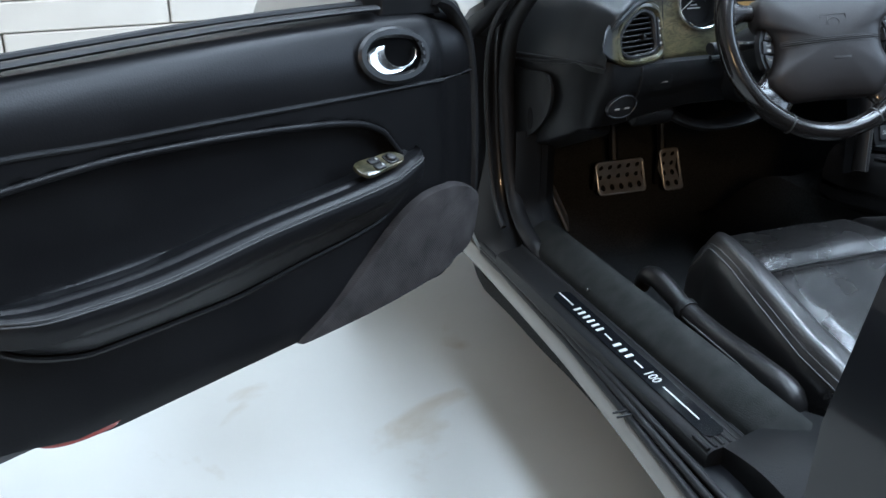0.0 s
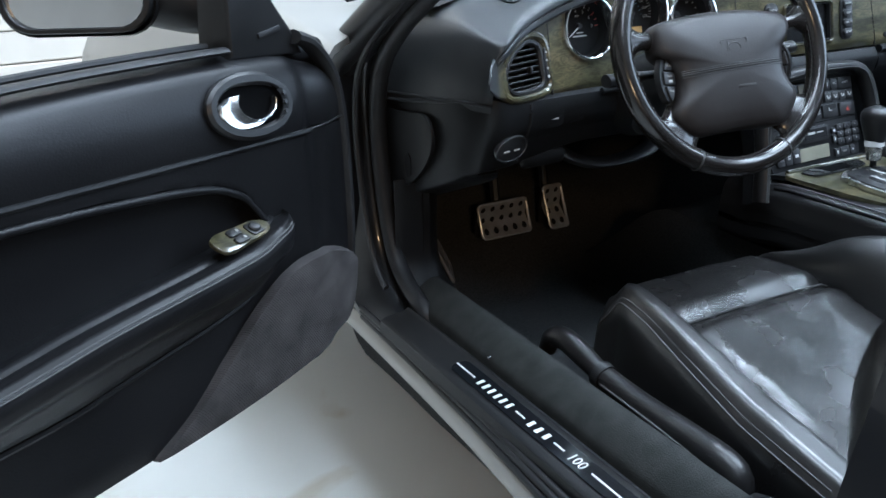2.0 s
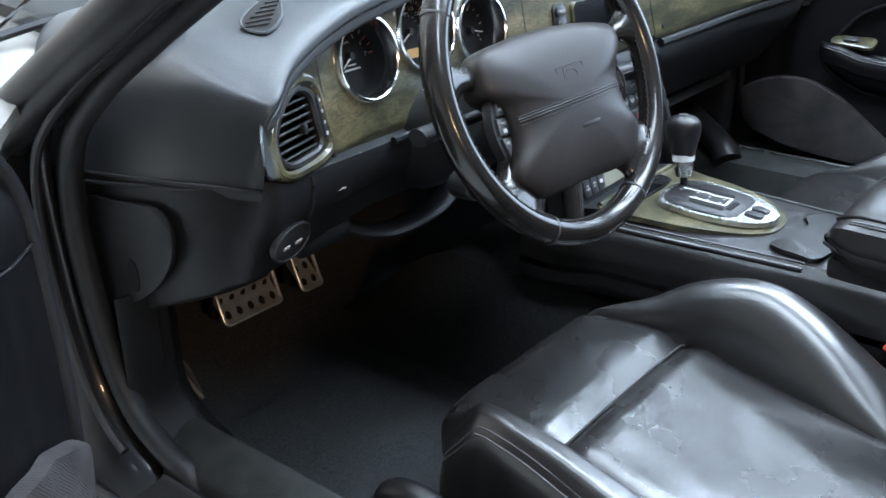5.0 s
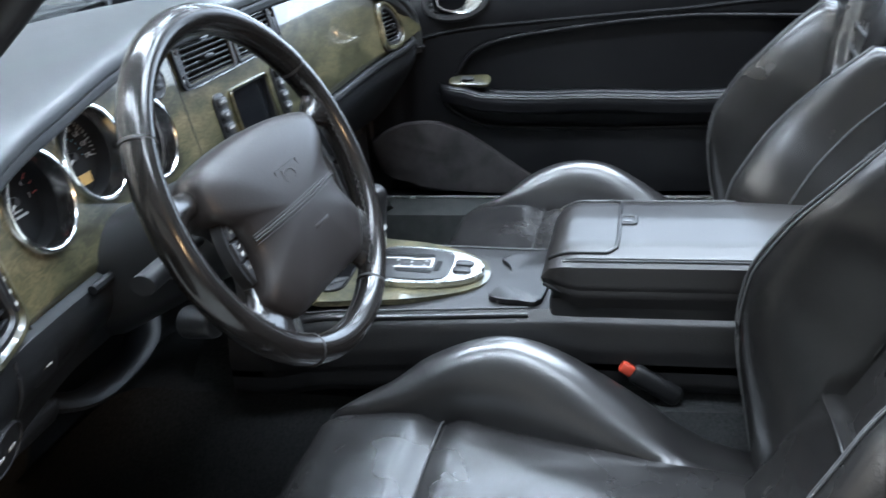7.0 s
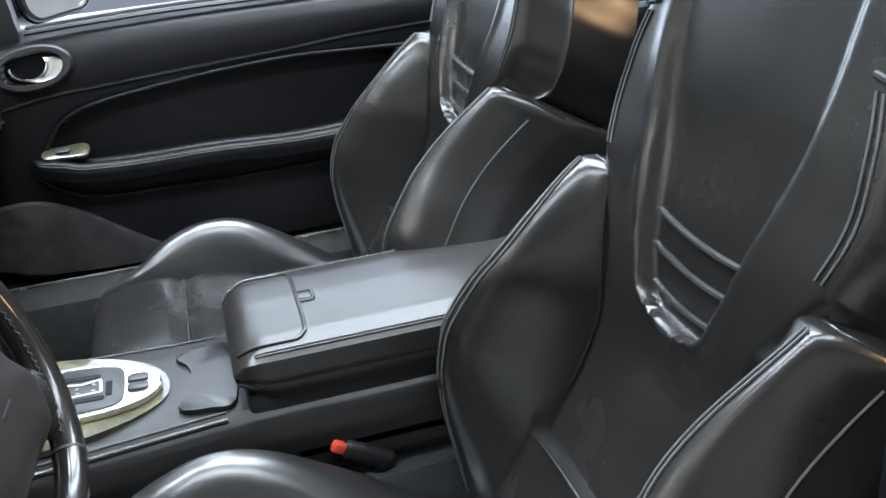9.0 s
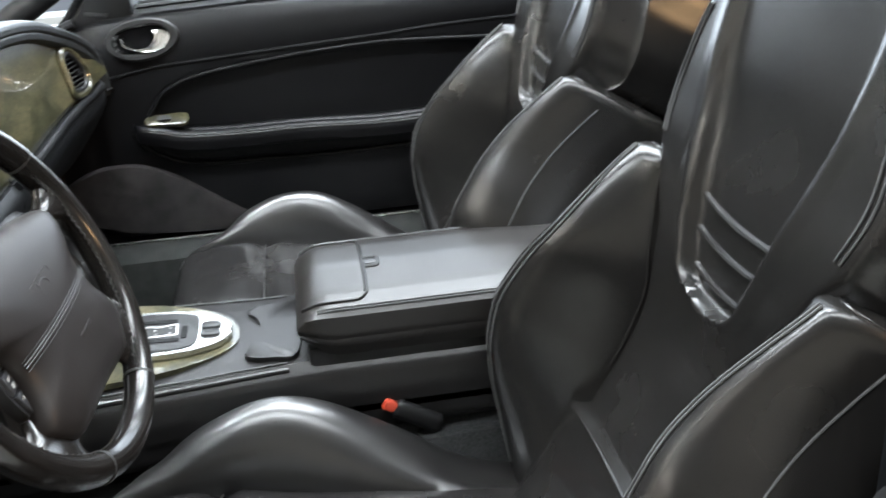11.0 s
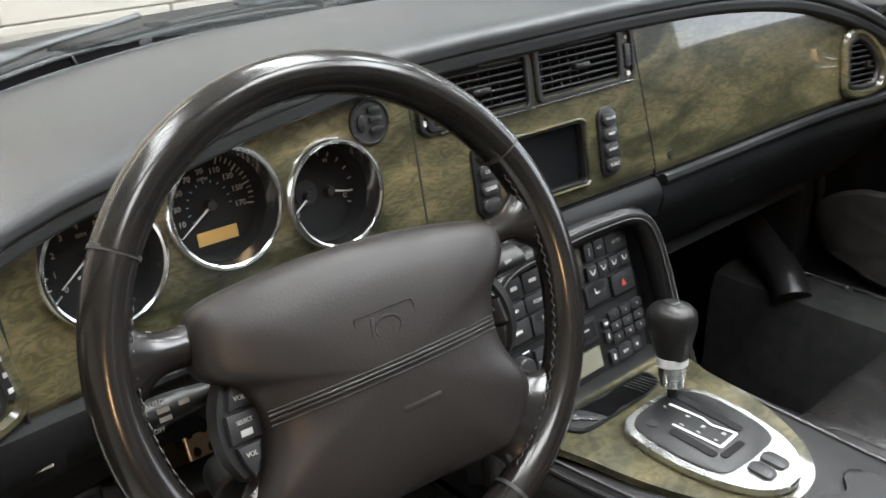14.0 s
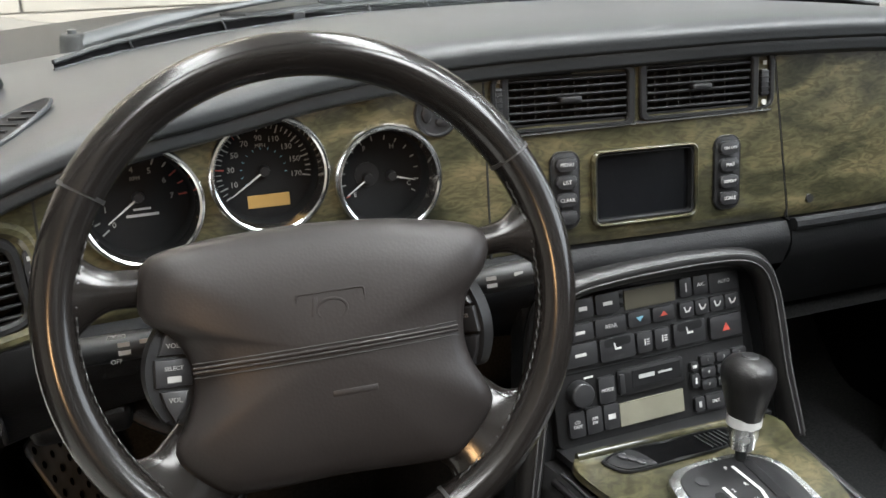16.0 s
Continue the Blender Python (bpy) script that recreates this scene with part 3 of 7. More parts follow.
def bonnet():
    t = thing("bonnet", (0, 1.2, 0.6), "gloss silver-grey bonnet and front wings of the car", "car bonnet")
    def z_of(x, y):
        dome = 0.035 * math.exp(-(x / 0.34) ** 4)
        side = step(0.84, 1.0, abs(x))
        return 0.892 + 0.6 * dome - 0.125 * (y - 0.62) - 0.05 * max(y - 0.9, 0) ** 2 + 0.03 * math.exp(-((abs(x) - 0.66) / 0.12) ** 2) * step(0.6, 0.9, y) - 0.50 * side ** 1.6
    part("skin", sheet(lambda u, v: Vector((-0.95 + 1.90 * u, 0.66 + 1.45 * v, z_of(-0.95 + 1.90 * u, 0.66 + 1.45 * v))), 72, 40, thick=lambda u, v: (0, 0, -0.012)), PAINT, t)
    for s in (-1, 1):
        part("shut_line", sweep([Vector((s * (0.60 + 0.06 * math.sin(2.2 * k / 12)), 0.70 + 1.2 * k / 12, z_of(0.60 + 0.06 * math.sin(2.2 * k / 12), 0.70 + 1.2 * k / 12) + 0.0008)) for k in range(13)], 0.0022, 6), RUBBER, t)
    rear = ((0.60, 0.50), (0.63, 0.485), (0.68, 0.430), (0.79, 0.310), (0.89, 0.205), (0.95, 0.19))
    for s in (-1, 1):
        part("wing_top", sheet(lambda u, v: Vector((s * (0.63 + 0.27 * u), curve(rear, 0.63 + 0.27 * u) + (0.658 - curve(rear, 0.63 + 0.27 * u)) * v, z_of(0.63 + 0.27 * u, 0.66) - 0.002 - 0.026 * (1 - v) ** 2)), 18, 10, thick=lambda u, v: (0, 0, -0.012)), PAINT, t)
    part("scuttle_panel", sheet(lambda u, v: Vector((-0.645 + 1.29 * u, 0.50 + 0.155 * v + 0.06 * (1 - (2 * u - 1) ** 2), 0.893 + 0.014 * v + 0.025 * (1 - (2 * u - 1) ** 2))), 30, 4, thick=lambda u, v: (0, 0, -0.02)), PLASTIC, t, "black plastic scuttle panel")
    part("inner_wing", box((0.14, 1.3, 0.50), pose(-0.68, 1.36, 0.45), 0.02), RUBBER, t)
    part("inner_wing", box((0.14, 1.3, 0.55), pose(0.72, 1.36, 0.42), 0.02), RUBBER, t)


def wipers():
    routes = (([(-0.492, 0.538, 0.918), (-0.42, 0.555, 0.930), (-0.354, 0.572, 0.938), (-0.20, 0.612, 0.950)], [(-0.43, 0.525, 0.915), (-0.354, 0.560, 0.921), (-0.208, 0.600, 0.926), (-0.096, 0.612, 0.932), (0.08, 0.622, 0.936)]),
              ([(0.05, 0.615, 0.938), (0.16, 0.612, 0.954), (0.28, 0.605, 0.955), (0.40, 0.585, 0.950)], [(0.14, 0.612, 0.936), (0.30, 0.588, 0.932), (0.45, 0.550, 0.922), (0.58, 0.510, 0.912)]))
    for arm, blade in routes:
        x0, y0, z0 = arm[0]
        t = thing("wiper", arm[0], "black windscreen wiper resting below the glass", "wiper", "windscreen wipers")
        part("pivot", rod((x0, y0, z0 - 0.022), (x0, y0, z0 + 0.012), 0.017, 0.013, 20, bevel=0.003), PLASTIC, t)
        part("pivot_screw", rod((x0, y0, z0 + 0.011), (x0, y0, z0 + 0.016), 0.005, 0.005, 10), WIPER_SHEEN, t)
        part("arm", sweep(spline(arm, 18), lambda s: 0.0125 - 0.0075 * step(0.25, 0.6, s), 12, flat=(1.0, 0.75)), WIPER_SHEEN, t, "flat arm with a grey-blue reflection put into its colour")
        line = spline(blade, 24)
        part("blade", sweep(line, 0.0045, 8, flat=(0.8, 1.3)), RUBBER, t)
        part("blade_rail", sweep([p + Vector((0, 0.003, 0.007)) for p in line], 0.0045, 8), PLASTIC, t)
        for k in (6, 12, 18):
            part("clamp", box((0.030, 0.012, 0.008), Matrix.Translation(line[k] + Vector((0, 0.004, 0.010))), 0.002), PLASTIC, t)


def windscreen():
    f = lambda u, v: Vector(((-0.73 + 1.46 * u) * (1 - 0.13 * v), 0.46 + 0.085 * (1 - (2 * u - 1) ** 2) - 0.66 * v, 0.895 + 0.028 * (1 - (2 * u - 1) ** 2) + 0.395 * v))
    ws = thing("windscreen", (0, 0.5, 0.92), "clear raked windscreen glass with a black rubber seal", "windscreen")
    glass = part("glass", sheet(f, 20, 6, thick=lambda u, v: (0, 0.002, 0.004)), GLASS, ws, "clear glass")
    glass.visible_shadow = False
    part("lower_seal", sweep([f(k / 30, 0.0) + Vector((0, 0.004, -0.004)) for k in range(31)], 0.007, 8), RUBBER, ws, "black rubber seal")
    solo("windscreen_header", sweep([f(k / 16, 1.0) for k in range(17)], 0.028, 12), PLASTIC, "black windscreen header rail", "windscreen frame")
    right = spline([(0.792, 0.45, 0.77), (0.775, 0.27, 0.885), (0.755, 0.08, 1.005), (0.712, -0.08, 1.145), (0.655, -0.20, 1.285)], 24)
    solo("windscreen_pillar", sweep(right, 0.030, 14, flat=(1.0, 0.85)), PLASTIC, "black windscreen pillar on the passenger side", "car pillar")


def quarter_panel(s):
    t = thing("rear_quarter", (s * 0.82, -1.1, 0.2), "gloss black painted rear jamb panel behind the door opening", "car body panel")
    m = Matrix.Diagonal((s, 1, 1, 1))
    jamb = extrude([(0.87, 0.18), (0.875, 0.40), (0.86, 0.62), (0.82, 0.76), (0.79, 0.80), (0.70, 0.80), (0.68, 0.60), (0.69, 0.18)], -0.66, -1.9)
    part("panel", arrange(jamb, m), JAMB_PAINT, t)
    part("striker_slot", arrange(box((0.075, 0.012, 0.018), pose(0.80, -0.656, 0.535, 0, 12, 0), 0.004), m), PLASTIC, t)
    part("striker", arrange(rod((0.77, -0.655, 0.545), (0.83, -0.655, 0.53), 0.004), m), SATIN, t)
    part("jamb_seal", arrange(sweep(spline([(0.70, -0.60, 0.47), (0.715, -0.645, 0.52), (0.705, -0.650, 0.64), (0.705, -0.655, 0.74), (0.72, -0.75, 0.815), (0.72, -1.2, 0.83)], 30), 0.013, 10), m), RUBBER, t)
    part("inner_trim", arrange(box((0.05, 1.1, 0.62), pose(0.665, -1.24, 0.52), 0.02), m), TRIM, t, "dark side trim")


def cabin_floor():
    t = thing("carpet", (0, 0, 0.22), "dark grey carpet of the car floor and footwells", "carpet")
    def z_of(x, y):
        tunnel = 0.20 * (step(-0.19, -0.12, x) - step(0.12, 0.19, x))
        fire = 0.42 * step(0.42, 0.95, y)
        return 0.235 + max(tunnel * step(0.65, 0.3, y) + 0.02, fire) + 0.004 * math.sin(31 * x) * math.sin(23 * y)
    part("floor_carpet", sheet(lambda u, v: Vector((-0.72 + 1.44 * u, -1.25 + 2.2 * v, z_of(-0.72 + 1.44 * u, -1.25 + 2.2 * v))), 48, 60, thick=lambda u, v: (0, 0, -0.03)), CARPET, t)
    for x in (-0.42, 0.42):
        part("floor_mat", sheet(lambda u, v: Vector((x - 0.17 + 0.34 * u, -0.02 + 0.46 * v, z_of(x, -0.02 + 0.46 * v) + 0.012 + 0.003 * math.sin(9 * u + 5 * v))), 10, 14, thick=lambda u, v: (0, 0, -0.01)), CARPET, t)
    solo("firewall", box((1.5, 0.05, 0.60), pose(0, 0.97, 0.50)), SHADED_CARPET, "dark carpeted bulkhead behind the pedals", "bulkhead")
    solo("rear_bulkhead", sheet(lambda u, v: Vector((-0.66 + 1.32 * u, -1.02 - 0.20 * v, 0.24 + 0.82 * v)), 12, 8, thick=lambda u, v: (0, -0.06, 0)), TRIM, "black trimmed shelf panel behind the seats", "rear panel")
    solo("car_underside", box((1.16, 2.5, 0.06), pose(0, -0.3, 0.18)), RUBBER, "black underside of the car", "car underside")


def front_tyre(s):
    t = thing("front_wheel", (s * 0.76, 1.42, 0.0), "black tyre on an alloy front wheel standing on the floor", "car wheel", "front wheels")
    bm = bmesh.new()
    prof = [(0.225, -0.10), (0.29, -0.115), (0.315, -0.10), (0.322, -0.06), (0.322, 0.06), (0.315, 0.10), (0.29, 0.115), (0.225, 0.10)]
    rows = []
    for k in range(48):
        a = 6.28319 * k / 48
        rows.append([bm.verts.new((s * 0.76 + w, 1.42 + r * math.cos(a), 0.322 + r * math.sin(a))) for r, w in prof])
    for a, b in zip(rows, rows[1:] + rows[:1]):
        for i in range(len(prof)):
            bm.faces.new((a[i], a[(i + 1) % len(prof)], b[(i + 1) % len(prof)], b[i]))
    part("tyre", bm, TYRE, t)
    part("rim", rod((s * 0.68, 1.42, 0.322), (s * 0.84, 1.42, 0.322), 0.224, 0.224, 32, bevel=0.01), SATIN, t)


def passenger_sill():
    t = thing("door_sill", (0.76, -0.15, 0.2), "black carpeted door sill beside the passenger seat", "door sill")
    part("rocker_panel", extrude([(0.72, 0.19), (0.765, 0.20), (0.835, 0.29), (0.864, 0.346), (0.80, 0.40), (0.72, 0.40)], 0.36, -0.66), PAINT, t)
    part("sill_trim", extrude([(0.69, 0.24), (0.685, 0.435), (0.70, 0.452), (0.80, 0.452), (0.81, 0.24)], 0.30, -0.66), TRIM, t, "black sill trim")
    part("sill_carpet", extrude([(0.590, 0.24), (0.596, 0.420), (0.606, 0.447), (0.630, 0.455), (0.690, 0.454), (0.70, 0.24)], 0.30, -0.66), SILL_CARPET, t, "dark grey carpet on the inner sill")
    part("edge_strip", sweep([Vector((0.692, 0.28, 0.456)), Vector((0.692, -0.2, 0.456)), Vector((0.692, -0.62, 0.456))], 0.0035, 8), SATIN, t)
    part("kick_panel", box((0.05, 0.79, 0.66), pose(0.722, 0.605, 0.52), 0.02), TRIM, t, "dark footwell side panel")
    part("hinge_cover", box((0.06, 0.20, 0.66), pose(0.785, 0.27, 0.52), 0.015), TRIM, t)


sill()
passenger_sill()
pillar_and_jamb()
bonnet()
wipers()
windscreen()
quarter_panel(-1)
quarter_panel(1)
cabin_floor()
front_tyre(-1)
front_tyre(1)

# ---- doors ----

DOOR_BELT = ((-0.26, 0.852), (-0.12, 0.880), (0.05, 0.894), (0.3, 0.900), (0.8, 0.896))
DOOR_MOULD = ((-0.26, 0.768), (-0.1, 0.781), (0.1, 0.791), (0.173, 0.795), (0.338, 0.804), (0.463, 0.810), (0.569, 0.818), (0.8, 0.824))
INSET_TOP = ((-0.008, 0.685), (0.004, 0.702), (0.026, 0.728), (0.082, 0.752), (0.186, 0.768), (0.336, 0.782), (0.463, 0.788), (0.574, 0.784), (0.8, 0.772))
ARM_TOP = ((-0.05, 0.691), (0.012, 0.687), (0.05, 0.676), (0.27, 0.664), (0.45, 0.650), (0.565, 0.654), (0.64, 0.664))
ARM_FOOT = ((-0.05, 0.678), (-0.040, 0.655), (-0.02, 0.628), (0.05, 0.594), (0.2, 0.578), (0.33, 0.567), (0.5, 0.570), (0.577, 0.592), (0.64, 0.635))


def door(name, m, driver, label):
    """A trimmed door in its own axes: x back from the handle, y towards the cabin, z up; m takes it to its place."""
    t = thing(name, m @ Vector((0.25, -0.06, 0.44)), label, "car door", "car doors")

    def put(part_name, bm, mat, parent=t, text="", smooth=38):
        bm.transform(m)
        return part(part_name, bm, mat, parent, text, smooth)

    a0, a1 = -0.203 if driver else -0.255, 0.80
    rise = 0.0 if driver else 0.020
    belt = lambda a: curve(DOOR_BELT, a) + rise
    lo = 0.445
    mould = lambda a: curve(DOOR_MOULD, a) + (0.0 if driver else 0.020 * step(-0.16, 0.05, a))
    inset_top = lambda a: curve(INSET_TOP, a) + (0.0 if driver else 0.026)
    arm_top = lambda a: curve(ARM_TOP, a) + (0.0 if driver else 0.006 + 0.014 * step(0.10, 0.45, a))
    arm_foot = lambda a: curve(ARM_FOOT, a) + (0.0 if driver else 0.014 + 0.016 * step(0.05, 0.35, a))
    put("shell", extrude_a([(-0.135, lo + 0.02), (-0.15, 0.55), (-0.15, 0.75), (-0.12, 0.875), (-0.105, 0.88), (-0.045, 0.88), (-0.03, 0.855), (-0.03, lo)], a0 - 0.004, a1 + 0.01), JAMB_PAINT, text="gloss black painted door shell")

    def upper(u, v):
        a = a0 + (a1 - a0) * u
        z0, z1 = mould(a), belt(a)
        a += 0.066 * v ** 2 * step(0.12, 0.0, u)
        d = 0.010 + 0.016 * math.sin(math.pi * min(v * 0.92 + 0.06, 1.0)) ** 0.8 - 0.030 * v - 0.030 * step(0.80, 1.0, v)
        d -= 0.012 * step(-0.085, -0.118, a) + 0.014 * step(-0.15, -0.205, a)
        return Vector((a, d, z0 + (z1 - z0) * v + 0.004 * math.sin(math.pi * v)))
    put("upper_panel", sheet(upper, 110, 18, thick=lambda u, v: (0, -0.03, 0)), DOOR_SHADED, text="black leather upper door roll")

    def base_d(a, z):
        d = 0.004 + 0.012 * step(0.60, 0.47, z) * step(0.40, 0.5, z)
        it = inset_top(a)
        inside = step(-0.012, 0.012, a) * step(it + 0.004, it - 0.010, z) * step(0.63, 0.65, z)
        d += 0.010 - 0.020 * inside
        d -= 0.010 * step(-0.09, -0.13, a) + 0.014 * step(-0.14, -0.205, a)
        return d

    def lower(u, v):
        a = a0 + (a1 - a0) * u
        z0 = 0.462 + 0.026 * step(-0.08, -0.16, a) + 0.060 * step(-0.155, -0.205, a) + 0.034 * step(0.49, 0.66, a)
        z = z0 + (mould(a) - 0.004 - z0) * v
        return Vector((a, base_d(a, z), z))
    put("door_card", sheet(lower, 150, 60, thick=lambda u, v: (0, -0.04, 0)), DOOR_SHADED, text="black leather door card")
    seam = [Vector((a, 0.014, mould(a) - 0.003)) for a in [-0.104 + (a1 + 0.104) * k / 40 for k in range(41)]]
    put("moulding", sweep(seam, 0.0040, 8), DOOR_SHADED)
    inset = [Vector((a, base_d(a, inset_top(a)) + 0.004, inset_top(a) - 0.002)) for a in [-0.008 + 0.80 * (k / 50) ** 1.6 for k in range(51)]]
    put("cheek_seam", sweep([Vector((a, 0.004 - 0.012 * step(-0.14, -0.205, a), 0.776)) for a in [-0.198 + 0.090 * k / 10 for k in range(11)]], 0.0016, 6), RUBBER)
    put("inset_piping", sweep(inset, 0.0048, 10), DOOR_SHADED)

    # armrest: a deep rounded bulge that turns up to the switch panel at its front
    def arm(u, v):
        a = -0.045 + 0.69 * u
        nose = min((a + 0.045) / 0.07, (0.645 - a) / 0.10, 1.0)
        nose = math.sqrt(max(1 - (1 - nose) ** 2, 0.0))
        zt, zb = arm_top(a), arm_foot(a)
        # from the inner edge of the shelf over its rim and down the face to the crease
        prof = ((0.004, zt - 0.006), (0.030, zt - 0.004), (0.048, zt), (0.057, zt - 0.006), (0.060, zt - 0.016), (0.056, zt - 0.035), (0.046, (zt + zb) / 2), (0.028, zb + 0.012), (0.010, zb + 0.001), (0.004, zb))
        i = v * (len(prof) - 1)
        k = min(int(i), len(prof) - 2)
        f = i - k
        return Vector((a, 0.006 + (prof[k][0] + (prof[k + 1][0] - prof[k][0]) * f) * nose, prof[k][1] + (prof[k + 1][1] - prof[k][1]) * f))
    put("armrest", sheet(arm, 70, 27, thick=lambda u, v: (0, -0.03, 0)), DOOR_SHADED, text="black leather armrest with twin stitching", smooth=60)
    for off in (0.31, 0.36):
        put("stitch_line", sweep([arm(0.03 + 0.94 * k / 50, off) + Vector((0, 0.0008, 0.0006)) for k in range(51)], 0.0010, 6), STITCH)
    put("pull_crease", sweep([Vector((a, 0.0150, arm_foot(a) - 0.004)) for a in [-0.045 + 0.69 * k / 50 for k in range(51)]], 0.0045, 8), DOOR_SHADED)

    # speaker cloth at the front foot of the door
    spk = [(-0.196, 0.524), (-0.201, 0.545), (-0.203, 0.561), (-0.198, 0.573), (-0.160, 0.598), (-0.116, 0.613), (-0.070, 0.617), (-0.025, 0.608), (0.03, 0.580), (0.097, 0.531), (0.150, 0.496), (0.205, 0.467), (0.211, 0.462), (0.200, 0.459), (0.090, 0.459), (0.004, 0.463), (-0.080, 0.472), (-0.158, 0.490), (-0.184, 0.505)]
    ol = smooth_outline(spk, 90)
    bm = bmesh.new()
    rows = []
    cx, cz = 0.0, 0.54
    for k, lift in ((1.0, -0.004), (0.99, 0.006), (0.96, 0.010), (0.8, 0.012), (0.5, 0.013), (0.2, 0.013)):
        rows.append([bm.verts.new((cx + (x - cx) * k, base_d(cx + (x - cx) * k, 0.50) + lift, cz + (z - cz) * k)) for x, z in ol])
    for p, q in zip(rows, rows[1:]):
        for i in range(len(ol)):
            bm.faces.new((p[i], p[(i + 1) % len(ol)], q[(i + 1) % len(ol)], q[i]))
    bm.faces.new(rows[-1])
    put("speaker_grille", bm, FABRIC, text="grey woven speaker cloth")

    # inner handle
    hm = frame_at((0.003, 0.0145, 0.832) if driver else (0.004, 0.0145, 0.857), (1, 0, 0.11), (0, 1, 0.22))
    bez = put("handle_bezel", ring(ellipse(0.070, 0.040, 56), 0.0095, hm, 0.016, bevel=0.004), PLASTIC, text="oval black handle bezel")
    hole = lambda q: (-0.005 + 0.0300 * math.cos(q), -0.0050 + 0.0215 * math.sin(q))
    dish = lambda q: (0.010 + 0.0440 * math.cos(q), 0.0010 + 0.0275 * math.sin(q))
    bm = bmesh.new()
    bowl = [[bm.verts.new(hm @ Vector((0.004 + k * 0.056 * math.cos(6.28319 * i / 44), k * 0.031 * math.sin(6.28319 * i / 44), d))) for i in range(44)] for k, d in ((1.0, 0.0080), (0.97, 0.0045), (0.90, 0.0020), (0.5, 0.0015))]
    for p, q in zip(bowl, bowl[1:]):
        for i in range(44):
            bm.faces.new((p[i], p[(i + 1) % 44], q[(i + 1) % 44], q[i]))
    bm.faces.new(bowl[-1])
    # shallow dish coloured near-black for the shade of a deep finger hole
    put("handle_cup", bm, HOLLOW_SHADE, bez)
    # chrome pull: a dished plate, broad at its rear end, with a thin arm round the front of the finger hole
    rows, bm = [], bmesh.new()
    for k in range(41):
        q = radians(-24 + 216 * k / 40)
        (ox, oy), (ix, iy) = dish(q), hole(q)
        slim = 1 - 0.62 * step(14, 30, k)
        ox, oy = ix + (ox - ix) * slim, iy + (oy - iy) * slim
        if k > 24:
            ox, oy = ox - 0.004 * step(24, 34, k), oy
        tip = 1.0 - 0.25 * step(3, 0, k)
        row = []
        for f, z in ((1.0, 0.0075), (0.93, 0.0100), (0.6, 0.0088), (0.3, 0.0092), (0.06, 0.0122), (0.0, 0.0110), (0.0, 0.0040), (1.0, 0.0040)):
            row.append(bm.verts.new(hm @ Vector((ix + (ox - ix) * f * tip, iy + (oy - iy) * f * tip, z))))
        rows.append(row)
    for p, q in zip(rows, rows[1:]):
        for j in range(8):
            bm.faces.new((p[j], p[(j + 1) % 8], q[(j + 1) % 8], q[j]))
    bm.faces.new(rows[0])
    bm.faces.new(rows[-1])
    put("door_handle", bm, HANDLE, bez, "chrome inner door handle")
    pocket = [(0.046 * math.cos(radians(q)), 0.0275 * math.sin(radians(q))) for q in range(142, 219, 7)] + [(0.0555 * math.cos(radians(q)), 0.031 * math.sin(radians(q))) for q in range(214, 145, -7)]
    put("lock_recess", prism(pocket, 0.0012, hm @ pose(0, 0, 0.0118)), DIAL, bez)
    for k in range(3):
        put("memory_button", rod(hm @ Vector((-0.0495 + 0.0012 * abs(k - 1), -0.011 + 0.011 * k, 0.0125)), hm @ Vector((-0.0495 + 0.0012 * abs(k - 1), -0.011 + 0.011 * k, 0.0152)), 0.0031, 0.0026, 14), BUTTON, bez)

    # switch panel in veneer on the armrest's front end
    tilt = frame_at((0.046, 0.030, 0.6845) if driver else (0.020, 0.030, 0.6985), (1, 0, -0.13 if driver else -0.04), (0, 0.42, 1)) @ Matrix.Scale(0.86, 4)
    plate = put("switch_panel", prism(smooth_outline([(-0.050, 0.0), (-0.038, 0.014), (0.0, 0.017), (0.050, 0.017), (0.052, -0.017), (0.0, -0.017), (-0.038, -0.014)] if driver else [(-0.045, 0.0), (-0.035, 0.016), (0.0, 0.019), (0.048, 0.019), (0.050, -0.019), (0.0, -0.019), (-0.035, -0.016)], 40), 0.006, tilt, 0.002), VENEER, text="green burl switch panel")
    if driver:
        for y in (-0.0078, 0.0078):
            sw = put("window_switch", prism(rounded(0.024, 0.0135, 0.004), 0.004, tilt @ pose(0.014, y, 0.005), 0.0015), PLASTIC, plate)
            put("switch_mark", box((0.004, 0.005, 0.0006), tilt @ pose(0.008, y, 0.0093)), GREY_PRINT, sw)
        put("knob_base", prism(rounded(0.024, 0.024, 0.004), 0.003, tilt @ pose(-0.020, 0, 0.005), 0.001), PLASTIC, plate)
        put("mirror_knob", rod(tilt @ Vector((-0.020, 0, 0.007)), tilt @ Vector((-0.020, 0, 0.013)), 0.0085, 0.007, 20, bevel=0.002), BUTTON, plate)
    else:
        put("window_switch", prism(rounded(0.030, 0.015, 0.004), 0.006, tilt @ pose(0.0, 0, 0.006), 0.002), BUTTON, plate)

    put("belt_strip", sweep([Vector((a, -0.020, belt(a) + 0.002)) for a in [0.0 + a1 * k / 24 for k in range(25)]], 0.008, 8, flat=(1.4, 0.6)), RUBBER)
    put("chrome_strip", sweep([Vector((a, -0.050, belt(a) + 0.004)) for a in [0.0 + a1 * k / 24 for k in range(25)]], 0.005, 8), RUBBER)
    front = spline([(-0.200, 0.52, 0), (-0.208, 0.60, 0), (-0.207, 0.70, 0), (-0.201, 0.78, 0), (-0.186, 0.838, 0), (-0.150, 0.880, 0), (-0.120, 0.893, 0)], 30)
